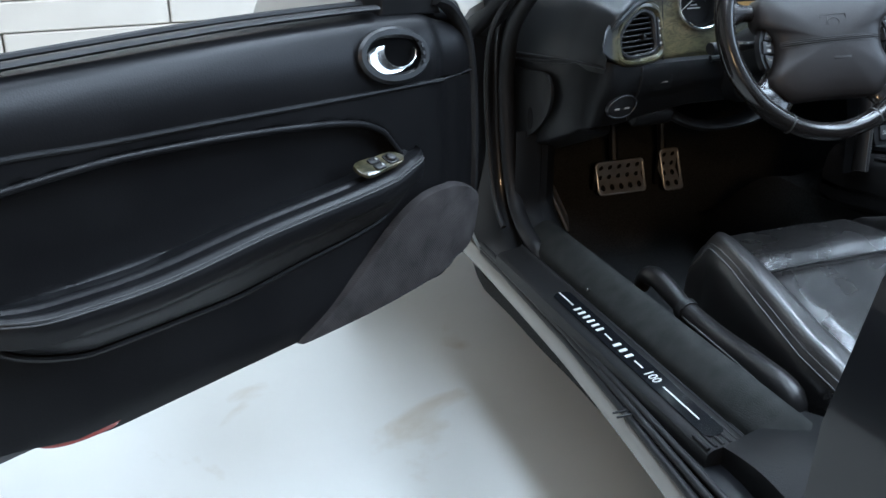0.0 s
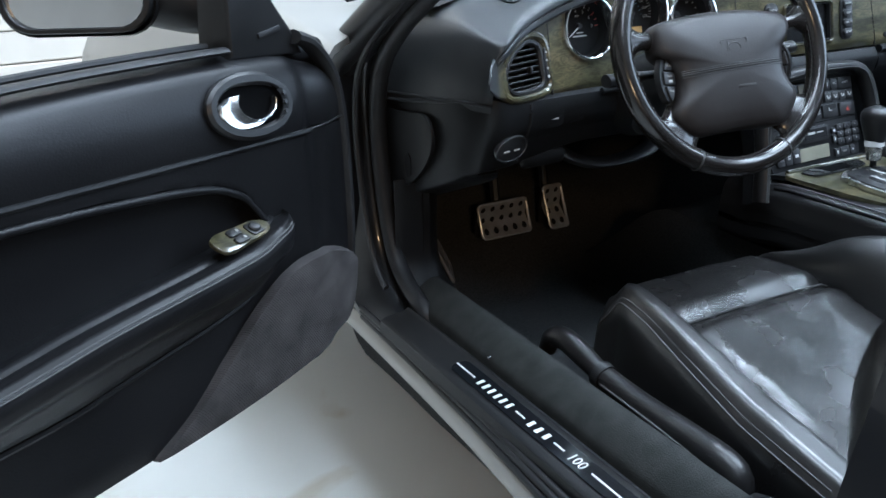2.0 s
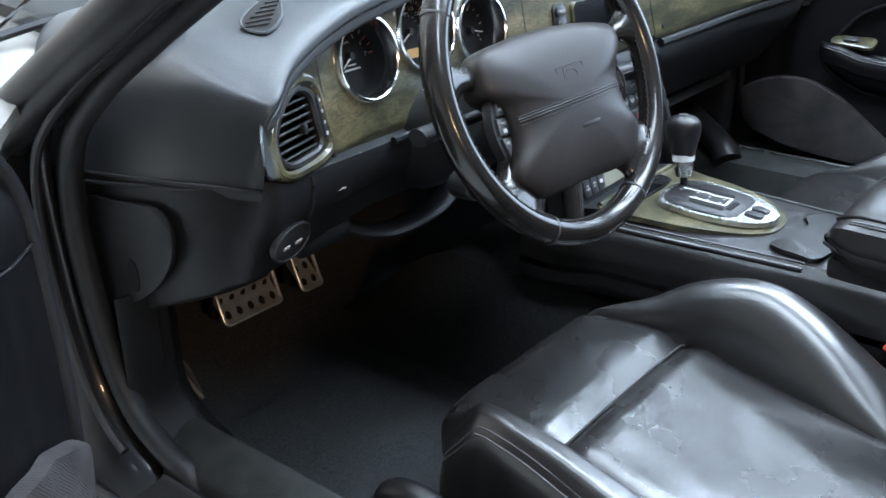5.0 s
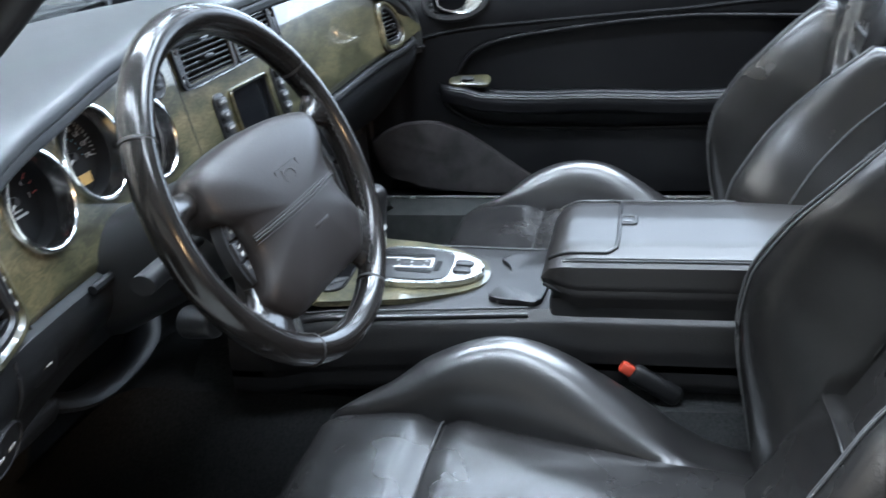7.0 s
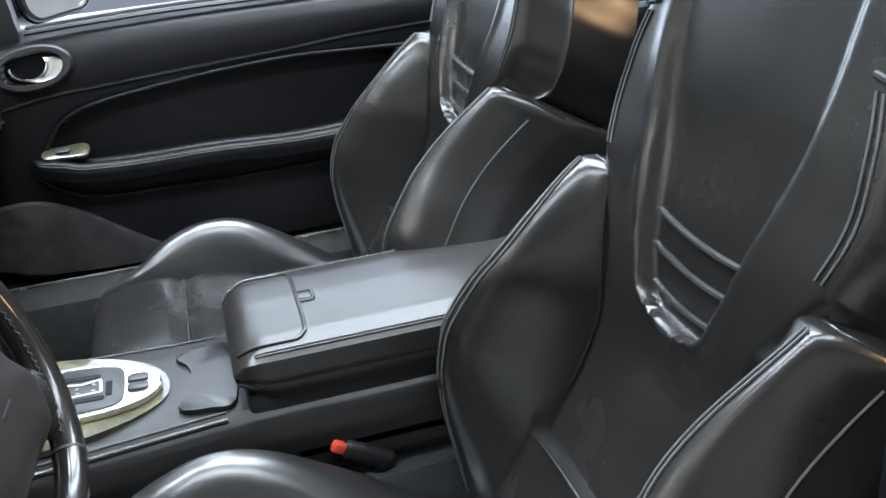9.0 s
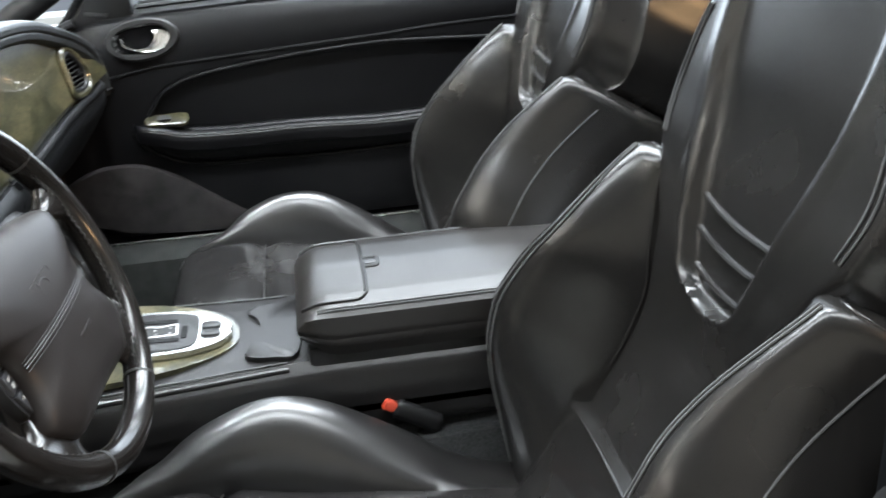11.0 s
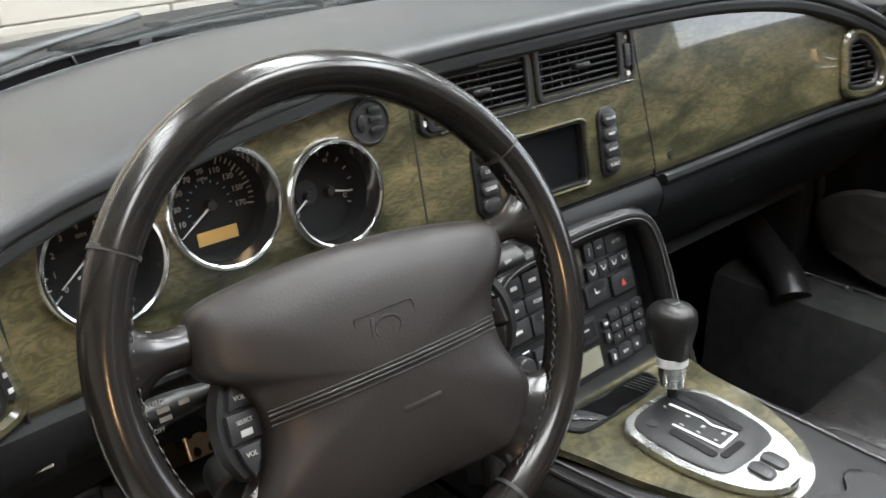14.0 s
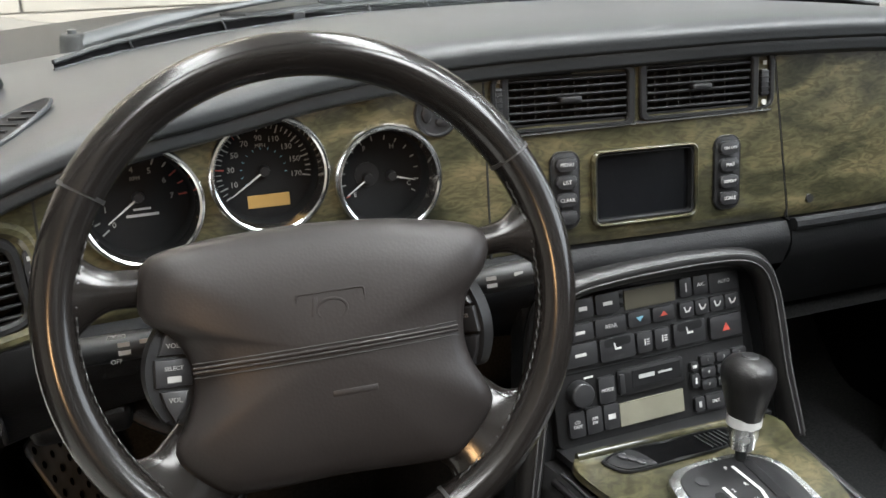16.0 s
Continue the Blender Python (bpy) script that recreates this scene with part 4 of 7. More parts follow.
    put("edge_seal", sweep([Vector((p.x, -0.018, p.y)) for p in front], 0.0125, 10, flat=(0.75, 1.2), up=(0, 1, 0)), RUBBER, text="thick rubber seal along the door's front edge")
    if driver:
        put("reflector", prism(smooth_outline([(0.490, -0.480), (0.497, -0.466), (0.55, -0.468), (0.586, -0.479), (0.600, -0.497), (0.55, -0.492)], 40), 0.005, frame_at((0, 0.0185, 0), (1, 0, 0), (0, 1, 0)), 0.002), REFLECTOR, text="dark red door reflector")

    # sail panel and mirror
    sail = put("mirror_sail", prism([(-0.142, -0.868), (-0.008, -0.880), (-0.013, -0.955), (-0.020, -1.020), (-0.032, -1.022), (-0.064, -0.971), (-0.131, -0.890)][::-1], 0.05, frame_at((0, -0.070, 0), (1, 0, 0), (0, 1, 0)), 0.006), PLASTIC, text="black triangular mirror base with a tweeter slot")
    put("tweeter_slot", box((0.040, 0.003, 0.007), pose(-0.078, -0.0190, 0.905, 0, 8, 0), 0.001), BUTTON, sail)
    put("glass_guide", sweep(spline([(-0.150, -0.05, 0.880), (-0.085, -0.052, 0.962), (-0.046, -0.055, 1.02)], 8), 0.008, 8), RUBBER)
    hous = spline([(-0.105, -0.08, 0.925), (-0.070, -0.13, 0.932), (-0.040, -0.18, 0.942), (-0.005, -0.235, 0.952)], 14)
    mir = put("mirror_housing", sweep(hous, lambda s: 0.034 + 0.004 * math.sin(math.pi * s), 18, flat=(0.75, 1.0)), PLASTIC, text="black door mirror housing")
    gm = frame_at((0.038, -0.225, 0.956), (0.62, -0.78, 0.0), (0.80, 0.60, 0.12))
    shell = bmesh.new()
    rows = [[shell.verts.new(gm @ Vector((p[0] * q, p[1] * q, d))) for p in rounded(0.192, 0.112, 0.042, 6)] for q, d in ((1.0, 0.0), (1.02, -0.012), (0.99, -0.035), (0.86, -0.064), (0.60, -0.084), (0.25, -0.093))]
    for p, q in zip(rows, rows[1:]):
        for i in range(len(p)):
            shell.faces.new((p[i], p[(i + 1) % len(p)], q[(i + 1) % len(q)], q[i]))
    shell.faces.new(rows[-1])
    put("mirror_shell", shell, PLASTIC, mir)
    put("mirror_rim", ring(rounded(0.185, 0.105, 0.04, 6), 0.014, gm, 0.010), PLASTIC, mir)
    put("mirror_glass", prism(rounded(0.172, 0.092, 0.035, 6), 0.004, gm @ pose(0, 0, 0.002)), MIRROR, mir, "mirror glass")
    return t


def extrude_a(profile, a0, a1):
    """A closed (y, z) outline run along x."""
    bm = bmesh.new()
    n = len(profile)
    p = [bm.verts.new((a0, y, z)) for y, z in profile]
    q = [bm.verts.new((a1, y, z)) for y, z in profile]
    for i in range(n):
        bm.faces.new((p[i], p[(i + 1) % n], q[(i + 1) % n], q[i]))
    bm.faces.new(p)
    bm.faces.new(q[::-1])
    bmesh.ops.bevel(bm, geom=[e for e in bm.edges], offset=0.008, segments=2, affect="EDGES", profile=0.5)
    return bm


ang = radians(62)
DRIVER_DOOR = Matrix(((-math.sin(ang), math.cos(ang), 0, -1.047), (-math.cos(ang), -math.sin(ang), 0, 0.068), (0, 0, 1, 0), (0, 0, 0, 1)))
PASSENGER_DOOR = Matrix(((0, -1, 0, 0.735), (-1, 0, 0, 0.0), (0, 0, 1, 0), (0, 0, 0, 1)))
door("driver_door", DRIVER_DOOR, True, "open black leather-trimmed driver's door with veneer switch panel")
door("passenger_door", PASSENGER_DOOR, False, "closed black leather-trimmed passenger door")

# ---- seats ----

CUSHION = [(-0.020, 0.300), (0.004, 0.380), (0.014, 0.440), (0.012, 0.478), (-0.006, 0.494), (-0.030, 0.499), (-0.085, 0.505), (-0.145, 0.503), (-0.22, 0.488), (-0.32, 0.468), (-0.44, 0.446), (-0.57, 0.425)]
CREST = ((-0.15, -0.03), (-0.10, 0.010), (-0.06, 0.045), (0.0, 0.096), (0.05, 0.126), (0.10, 0.139), (0.154, 0.138), (0.22, 0.126), (0.29, 0.106), (0.349, 0.084), (0.36, 0.080))
SPINE = ((-0.14, 0.0), (0.10, 0.0), (0.18, 0.010), (0.25, 0.040), (0.30, 0.060), (0.36, 0.078), (0.415, 0.090), (0.48, 0.108), (0.56, 0.128), (0.66, 0.146), (0.78, 0.155))
POCKET = ((0.236, 0.0), (0.243, 0.020), (0.250, 0.045), (0.262, 0.061), (0.28, 0.070), (0.31, 0.082), (0.337, 0.089), (0.415, 0.111), (0.46, 0.123), (0.52, 0.129), (0.62, 0.126), (0.70, 0.105), (0.745, 0.06))
BACK_WIDTH = ((-0.14, 0.152), (0.27, 0.155), (0.32, 0.195), (0.365, 0.236), (0.42, 0.250), (0.47, 0.242), (0.53, 0.218), (0.62, 0.192), (0.70, 0.172), (0.775, 0.140))


def seat(cx, dy, ahead, label, outer):
    """A sports seat on the middle line x = cx. outer: -1 or 1, the side of its door."""
    t = thing("sports_seat", (cx, -0.3 + dy, 0.25), label, "car seat", "front seats")
    prof = spline([(0, y, z) for y, z in CUSHION], 60)
    rnd = random.Random(3 if cx < 0 else 4)
    ph = [rnd.uniform(0, 6) for _ in range(6)]

    def crease(x, y):
        return 0.0016 * math.sin(38 * x + 21 * y + ph[0]) * math.sin(17 * y - 9 * x + ph[1]) + 0.0006 * math.sin(71 * x - 40 * y + ph[2]) * math.sin(13 * x + 29 * y + ph[3])

    def wide(u, y):
        # the outer bolster is narrow at the front and spreads towards the back
        k = min(max(abs(u) - 0.150, 0.0) / 0.090, 1.0)
        edge = 0.200 + 0.137 * min(max(-y - 0.05, 0.0), 0.30) if u * outer > 0 else 0.215 + 0.12 * min(max(-y, 0.0), 0.34)
        return math.copysign(min(abs(u), 0.150) + k * (edge - 0.150) + 0.35 * max(abs(u) - 0.240, 0.0), u)

    def hump(u, y, right):
        k = 0.088 * math.exp(-((y + 0.235) / 0.142) ** 2) - 0.020 * step(-0.36, -0.48, y) - 0.004
        if not right:
            return 0.034 * step(0.01, -0.05, y) * step(0.146, 0.196, u)
        dome = min(max((0.208 - u) / 0.058, 0.0), 1.0)
        return k * (1 - dome ** 2.3) ** 0.75 * (1 - 0.40 * step(0.210, 0.245, u) ** 1.5)

    def cushion(lo, hi, v0, v1, nu, nv, puff):
        def f(a, b):
            u = lo + (hi - lo) * a
            i = (v0 + (v1 - v0) * b) * 60
            k = min(int(i), 59)
            p = prof[k].lerp(prof[k + 1], i - k)
            corner = step(0.13, 0.240, abs(u)) * step(-0.13, 0.0, p.y)
            z = p.z + hump(abs(u), p.y, u > 0) + crease(u, p.y) * step(0.40, 0.47, p.z)
            edge = min(a, 1 - a) / 0.075
            z -= 0.007 * (1 - step(0, 1, edge)) * step(0.42, 0.48, p.z)
            edge = min((b - 0.0) * 1.6 if v0 > 0.2 else 1.0, 1 - b if v1 < 0.9 else 1.0) / 0.10
            z -= 0.011 * (1 - step(0, 1, edge))
            z += puff * math.sin(math.pi * a) * step(0.42, 0.48, p.z)
            drop = step(0.212, 0.240, abs(u)) ** 2 * 0.020 + 4.2 * max(abs(u) - 0.240, 0.0)
            return Vector((cx + wide(u, p.y), p.y + dy - 0.042 * corner, z - drop * step(0.30, 0.44, p.z)))
        return sheet(f, nu, nv, thick=lambda a, b: (0, -0.004, -0.02))

    part("thigh_pad", cushion(-0.150, 0.150, 0.0, 0.446, 30, 44, 0.004), SEAT, t, "creased black leather thigh pad")
    part("seat_panel", cushion(-0.150, 0.150, 0.446, 1.0, 30, 44, 0.003), SEAT, t, "creased black leather seat panel")
    i = 0.446 * 60
    p = prof[int(i)].lerp(prof[int(i) + 1], i - int(i))
    part("cross_seam", sweep([Vector((cx - 0.149 + 0.298 * k / 20, p.y + dy, p.z - 0.008 + 0.0035 * math.sin(math.pi * k / 20) - 0.006 * (k in (0, 20)))) for k in range(21)], 0.0014, 6), DARK_STITCH, t)
    for side, lo, hi in ((-1, -0.268, -0.150), (1, 0.150, 0.268)):
        bol = part("cushion_bolster", cushion(lo, hi, 0.0, 1.0, 26, 70, 0.002), BOLSTER_SHEEN, t, "worn leather bolster, its sheen raised in the material")
        for off in (0.240, 0.232):
            pts = []
            for k in range(40):
                p = prof[14 + k]
                z = p.z + hump(off, p.y, side > 0)
                pts.append(Vector((cx + wide(side * off, p.y), p.y + dy - 0.042 * step(0.13, 0.240, off) * step(-0.13, 0.0, p.y), z - 0.020 * step(0.212, 0.240, off) ** 2 + 0.001)))
            part("stitch_line", sweep(pts, 0.0012, 6), STITCH, bol)
    part("seat_base", box((0.35, 0.50, 0.13), pose(cx, -0.29 + dy, 0.325, 3), 0.03, 3), TRIM, t, "black seat base")
    part("side_valance", box((0.022, 0.46, 0.10), pose(cx + outer * 0.190, -0.29 + dy, 0.365, 4), 0.01, 3), PLASTIC, t)
    for x in (-0.17, 0.17):
        part("seat_rail", box((0.04, 0.60, 0.03), pose(cx + x, -0.28 + dy, 0.272), 0.004), SATIN, t)
    for k in range(2):
        part("seat_switch", prism(rounded(0.03, 0.014, 0.004), 0.012, frame_at((cx + outer * 0.190, -0.08 - 0.05 * k + dy, 0.395), (0, 1, 0), (outer, 0, 0)), 0.003), BUTTON, t)

    # backrest: u across, w up the reclined back, h forward of its plane
    o, up, out = Vector((cx, -0.57 + dy + ahead, 0.52)), Vector((0, -0.529, 0.848)), Vector((0, 0.848, 0.529))
    at = lambda u, w, h: o + Vector((u, 0, 0)) + w * up + h * out

    def back(u, w):
        # the middle line leans forward above the loins; a rounded pocket is sunk into the shoulders' panel
        h = curve(SPINE, w) + 0.008 * step(0.16, 0.0, abs(u)) * step(-0.02, 0.08, w) * step(0.24, 0.14, w)
        gap = curve(POCKET, w) - abs(u)
        sunk = step(-0.004, 0.011, gap) * step(0.238, 0.256, w) * step(0.745, 0.70, w)
        lip = math.exp(-((gap + 0.010) / 0.012) ** 2) * step(0.225, 0.25, w) * step(0.60, 0.45, w)
        return h - (0.021 - 0.012 * step(0.34, 0.55, w)) * sunk + 0.003 * lip

    def main(a, b):
        w = -0.14 + 0.915 * b
        hw = curve(BACK_WIDTH, w)
        k = step(0.0, 0.30, w)
        u = hw * ((1 - k) * (2 * a - 1) + k * math.sin((2 * a - 1) * math.pi / 2))
        side = step(0.76, 1.0, abs(u) / hw)
        drop = 0.010 + 0.060 * step(0.30, 0.38, w)
        return at(u, w, back(u, w) - drop * side ** 2 - 0.06 * step(0.93, 1.0, b) ** 2 + 0.30 * crease(0.3 * u, b))
    hd = part("backrest_panel", sheet(main, 130, 220, thick=lambda a, b: -0.11 * out), BACK_SHADED, t, "smooth black leather back panel with a recessed ribbed inset", smooth=70)
    for a in (0.205, 0.222, 0.778, 0.795):
        part("stitch_line", sweep([main(a, 0.555 + 0.155 * k / 16) + 0.001 * out for k in range(17)], 0.0013, 6), STITCH, hd)
    for sgn in (0, 1):
        part("shoulder_seam", sweep([main(sgn + (1 - 2 * sgn) * (0.02 + 0.21 * k / 12), 0.722 - 0.006 * math.sin(3.1 * k / 12)) + 0.0005 * out for k in range(13)], 0.0034, 8), RUBBER, hd)
    for w0 in (0.272, 0.306, 0.338):
        pts = []
        for i in range(17):
            w = w0 - 0.006 * (1 - (i / 8 - 1) ** 2)
            u = (i / 8 - 1) * (curve(POCKET, w0) - 0.004)
            pts.append(at(u, w, back(u * 0.9, w) + 0.0005))
        part("rib", sweep(pts, 0.0034, 8, flat=(1.5, 0.9)), BACK_SHADED, hd)

    for side in (-1, 1):
        def bolster(a, b, side=side):
            w = -0.16 + 0.513 * b
            inner = 0.138 + 0.032 * step(0.18, 0.34, w)
            u = inner + (0.168 - 0.083 * step(0.08, 0.35, w)) * a ** 0.92
            hc = curve(CREST, w)
            hi = curve(SPINE, w) - 0.004
            h = hi + (hc - hi) * math.sin(math.pi * min(a / 0.92, 0.5)) if a < 0.46 else hc - 0.125 * (max(a - 0.50, 0.0) / 0.50) ** 1.9
            h -= 0.05 * (1 - step(1.0, 0.975, b)) + 0.005 * (1 - step(0.0, 0.07, a))
            h += 0.45 * crease(0.5 * u + side, 0.8 * w)
            return at(side * u, w, h)
        bol = part("back_bolster", sheet(bolster, 30, 56, thick=lambda a, b: -0.12 * out), BACK_SHADED, t, smooth=60)
        for aa in (0.40, 0.455):
            part("stitch_line", sweep([bolster(aa, 0.10 + 0.87 * k / 30) + 0.001 * out for k in range(31)], 0.0013, 6), STITCH, bol)
        part("stitch_line", sweep([bolster(0.86, 0.10 + 0.84 * k / 30) + 0.001 * out for k in range(31)], 0.0013, 6), STITCH, bol)
        part("inner_seam", sweep([bolster(0.012, 0.50 + 0.48 * k / 20) + 0.003 * out for k in range(21)], 0.0017, 8), BACK_SHADED, bol)
        part("top_seam", sweep([bolster(0.02 + 0.9 * k / 12, 0.985) + 0.001 * out for k in range(13)], 0.0018, 8), BACK_SHADED, bol)
    part("back_shell", sheet(lambda a, b: at((2 * a - 1) * (0.232 - 0.085 * b ** 2), -0.16 + 0.90 * b, -0.130 + 0.090 * b - 0.030 * math.sin(math.pi * a)), 20, 30, thick=lambda a, b: 0.05 * out), CARPET, t, "carpeted black seat back")

    # the tuck roll where the cushion meets the back
    def tuck(a, b):
        u = -0.158 + 0.316 * a
        w = -0.135 + 0.188 * b
        h = curve(SPINE, w) + 0.020 - 0.030 * step(0.92, 1.0, b) ** 2 - 0.014 * step(0.10, 0.0, min(a, 1 - a))
        return at(u, w - 0.010 * (abs(2 * a - 1)) ** 3, h + 0.4 * crease(u, b))
    part("tuck_roll", sheet(tuck, 34, 30, thick=lambda a, b: -0.012 * out), BACK_SHADED, t, smooth=60)
    part("tuck_piping", sweep([tuck(0.02 + 0.96 * k / 24, 0.93) + 0.0015 * out for k in range(25)], 0.0030, 8), BACK_SHADED, t)
    return t


seat(-0.370, 0.0, 0.0, "creased black leather driver's sports seat, reclined", -1)
seat(0.375, -0.045, 0.045, "black leather passenger sports seat beside the console", 1)

bk = thing("seat_belt_buckle", (-0.095, -0.37, 0.45), "black seat belt buckle with a red release button", "seat belt buckle")
part("stalk", sweep(spline([(-0.100, -0.47, 0.36), (-0.100, -0.44, 0.42), (-0.101, -0.405, 0.465)], 6), 0.011, 10, flat=(0.7, 1.2)), PLASTIC, bk)
part("housing", box((0.026, 0.074, 0.028), pose(-0.102, -0.396, 0.485, 32), 0.010, 4), PLASTIC, bk)
part("release_button", box((0.020, 0.020, 0.016), pose(-0.102, -0.361, 0.507, 32), 0.004, 3), RED_PLASTIC, bk, "red release button")

hb = thing("handbrake", (-0.64, -0.2, 0.3), "black leather handbrake lever between sill and seat", "handbrake")
part("grip", sweep(spline([(-0.64, -0.004, 0.430), (-0.64, -0.018, 0.455), (-0.64, -0.05, 0.464), (-0.64, -0.095, 0.456), (-0.64, -0.135, 0.446)], 24), lambda s: 0.013 + 0.004 * math.sin(3.14 * s), 12), LEATHER, hb)
part("collar", sweep([Vector((-0.64, -0.128, 0.448)), Vector((-0.64, -0.142, 0.446))], 0.0195, 14), PLASTIC, hb)
part("lever_sleeve", sweep(spline([(-0.64, -0.14, 0.446), (-0.64, -0.22, 0.441), (-0.64, -0.31, 0.441), (-0.64, -0.375, 0.436), (-0.64, -0.385, 0.405)], 24), lambda s: 0.017 + 0.005 * s, 12), LEATHER, hb)
part("pivot_bracket", box((0.03, 0.10, 0.16), pose(-0.64, -0.33, 0.34), 0.01), PLASTIC, hb)
part("seam", sweep(spline([(-0.657, -0.15, 0.446), (-0.660, -0.26, 0.444), (-0.661, -0.37, 0.438)], 12), 0.0015, 6), STITCH, hb)

# ---- pedals ----


def pedal(name, place, w, h, cols, rows, tilt, label, arm=True, facing=None):
    t = thing(name, (place[0], place[1], place[2]), label, "pedal", "pedals")
    n = Vector(facing or (0, -math.cos(radians(tilt)), math.sin(radians(tilt))))
    m = frame_at(place, (-n.y, n.x, 0), n)
    fold = 0.0 if facing else 0.95
    bend = lambda x, y, d: m @ Vector((x, y * (1 - 0.25 * fold * (y < 0)), d + fold * max(-y - 0.002, 0.0)))
    bm = bmesh.new()
    # plate with round holes: each cell is a square with an octagonal opening
    cw, ch, r = w / cols, h / rows, min(w / cols, h / rows) * 0.30
    for d in (0.004, 0.0):
        for i in range(cols):
            for j in range(rows):
                cx, cy = -w / 2 + cw * (i + 0.5), -h / 2 + ch * (j + 0.5)
                sq = [(cx + cw / 2 * a, cy + ch / 2 * b) for a, b in ((1, 0), (1, 1), (0, 1), (-1, 1), (-1, 0), (-1, -1), (0, -1), (1, -1))]
                hole = [(cx + r * math.cos(k * 0.785398), cy + r * math.sin(k * 0.785398)) for k in range(8)]
                A = [bm.verts.new(bend(x, y, d)) for x, y in sq]
                B = [bm.verts.new(bend(x, y, d)) for x, y in hole]
                for k in range(8):
                    bm.faces.new((A[k], A[(k + 1) % 8], B[(k + 1) % 8], B[k]))
    bmesh.ops.remove_doubles(bm, verts=bm.verts, dist=0.0003)
    top = part("plate", bm, PEDAL, t, "drilled aluminium plate", smooth=20)
    edge = [bend(x, y, 0.002) for x, y in rounded(w + 0.002, h + 0.002, 0.008, 4)]
    part("rim", sweep(edge, 0.0030, 8, closed=True, up=m.to_3x3() @ Vector((0, 0, 1))), PEDAL, t)
    part("backing", prism(rounded(w * 0.96, h * 0.96, 0.006, 4), 0.006, m @ pose(0, 0, -0.012)), RUBBER, t)
    for i in range(cols):
        for j in range(rows):
            cx, cy = -w / 2 + cw * (i + 0.5), -h / 2 + ch * (j + 0.5)
            part("rubber_stud", rod(bend(cx, cy, -0.004), bend(cx, cy, 0.0015), r * 0.92, r * 0.8, 10), RUBBER, top)
    if arm:
        part("arm", sweep(spline([m @ Vector((0, 0, -0.012)), m @ Vector((0, 0.05, -0.03)), Vector((place[0], place[1] + 0.05, place[2] + 0.20))], 8), 0.010, 8), PLASTIC, t)
    return t


pedal("brake_pedal", (-0.371, 0.545, 0.416), 0.114, 0.068, 5, 3, -6, "drilled aluminium brake pedal, its lower half bent forward")
pedal("accelerator_pedal", (-0.226, 0.575, 0.408), 0.044, 0.090, 2, 4, -4, "drilled aluminium accelerator pedal")
pedal("foot_rest", (-0.565, 0.470, 0.415), 0.085, 0.13, 4, 6, 0, "drilled aluminium foot rest on the wheel arch", arm=False, facing=(0.82, -0.38, 0.43))

# ---- dashboard ----

FACE = ((-0.735, 0.030), (-0.70, 0.066), (-0.65, 0.112), (-0.59, 0.139), (-0.45, 0.150), (-0.26, 0.146), (0.0, 0.131), (0.16, 0.125), (0.40, 0.117), (0.54, 0.109), (0.66, 0.085), (0.735, 0.045))
BROW = ((-0.70, 0.812), (-0.685, 0.830), (-0.65, 0.846), (-0.59, 0.872), (-0.50, 0.900), (-0.40, 0.918), (-0.30, 0.936), (-0.18, 0.947), (0.0, 0.952), (0.14, 0.953), (0.30, 0.948), (0.45, 0.930), (0.56, 0.900), (0.63, 0.868), (0.68, 0.830), (0.695, 0.812))
FOOT = ((-0.70, 0.808), (-0.67, 0.788), (-0.62, 0.772), (-0.47, 0.770), (-0.16, 0.778), (-0.066, 0.7812), (0.16, 0.7815), (0.45, 0.786), (0.60, 0.788), (0.66, 0.796), (0.695, 0.808))


def face_y(x, z):
    return curve(FACE, x) + 0.2 * (z - 0.82)


def on_face(x, z, out=0.0):
    """Pose on the dash face: x to the right, y up, z towards the driver."""
    e = 0.004
    slope = (curve(FACE, x + e) - curve(FACE, x - e)) / (2 * e)
    n = Vector((slope, -1, 0.2)).normalized()
    return frame_at(Vector((x, face_y(x, z), z)) + out * n, (1, slope, 0), n)


GAUGES = ((-0.4655, 0.860, 0.0490), (-0.3620, 0.8745, 0.0500), (-0.2600, 0.860, 0.0475))
VENTS = ((-0.0868, 0.9157, 0.123, 0.042), (0.0498, 0.9183, 0.121, 0.043))


def side_vent(x, z):
    return ((x + 0.598) / 0.043) ** 2 + ((z - 0.815) / 0.040) ** 2 < 1 or ((abs(x - 0.590) / 0.034) ** 2 + ((z - 0.835) / 0.036) ** 2 < 1)


PAD_POINTS = []


def pad_z(x, y):
    """Height of the padded dash top."""
    near = sorted(PAD_POINTS, key=lambda p: (p.x - x) ** 2 + (p.y - y) ** 2)[:4]
    return sum(p.z for p in near) / 4


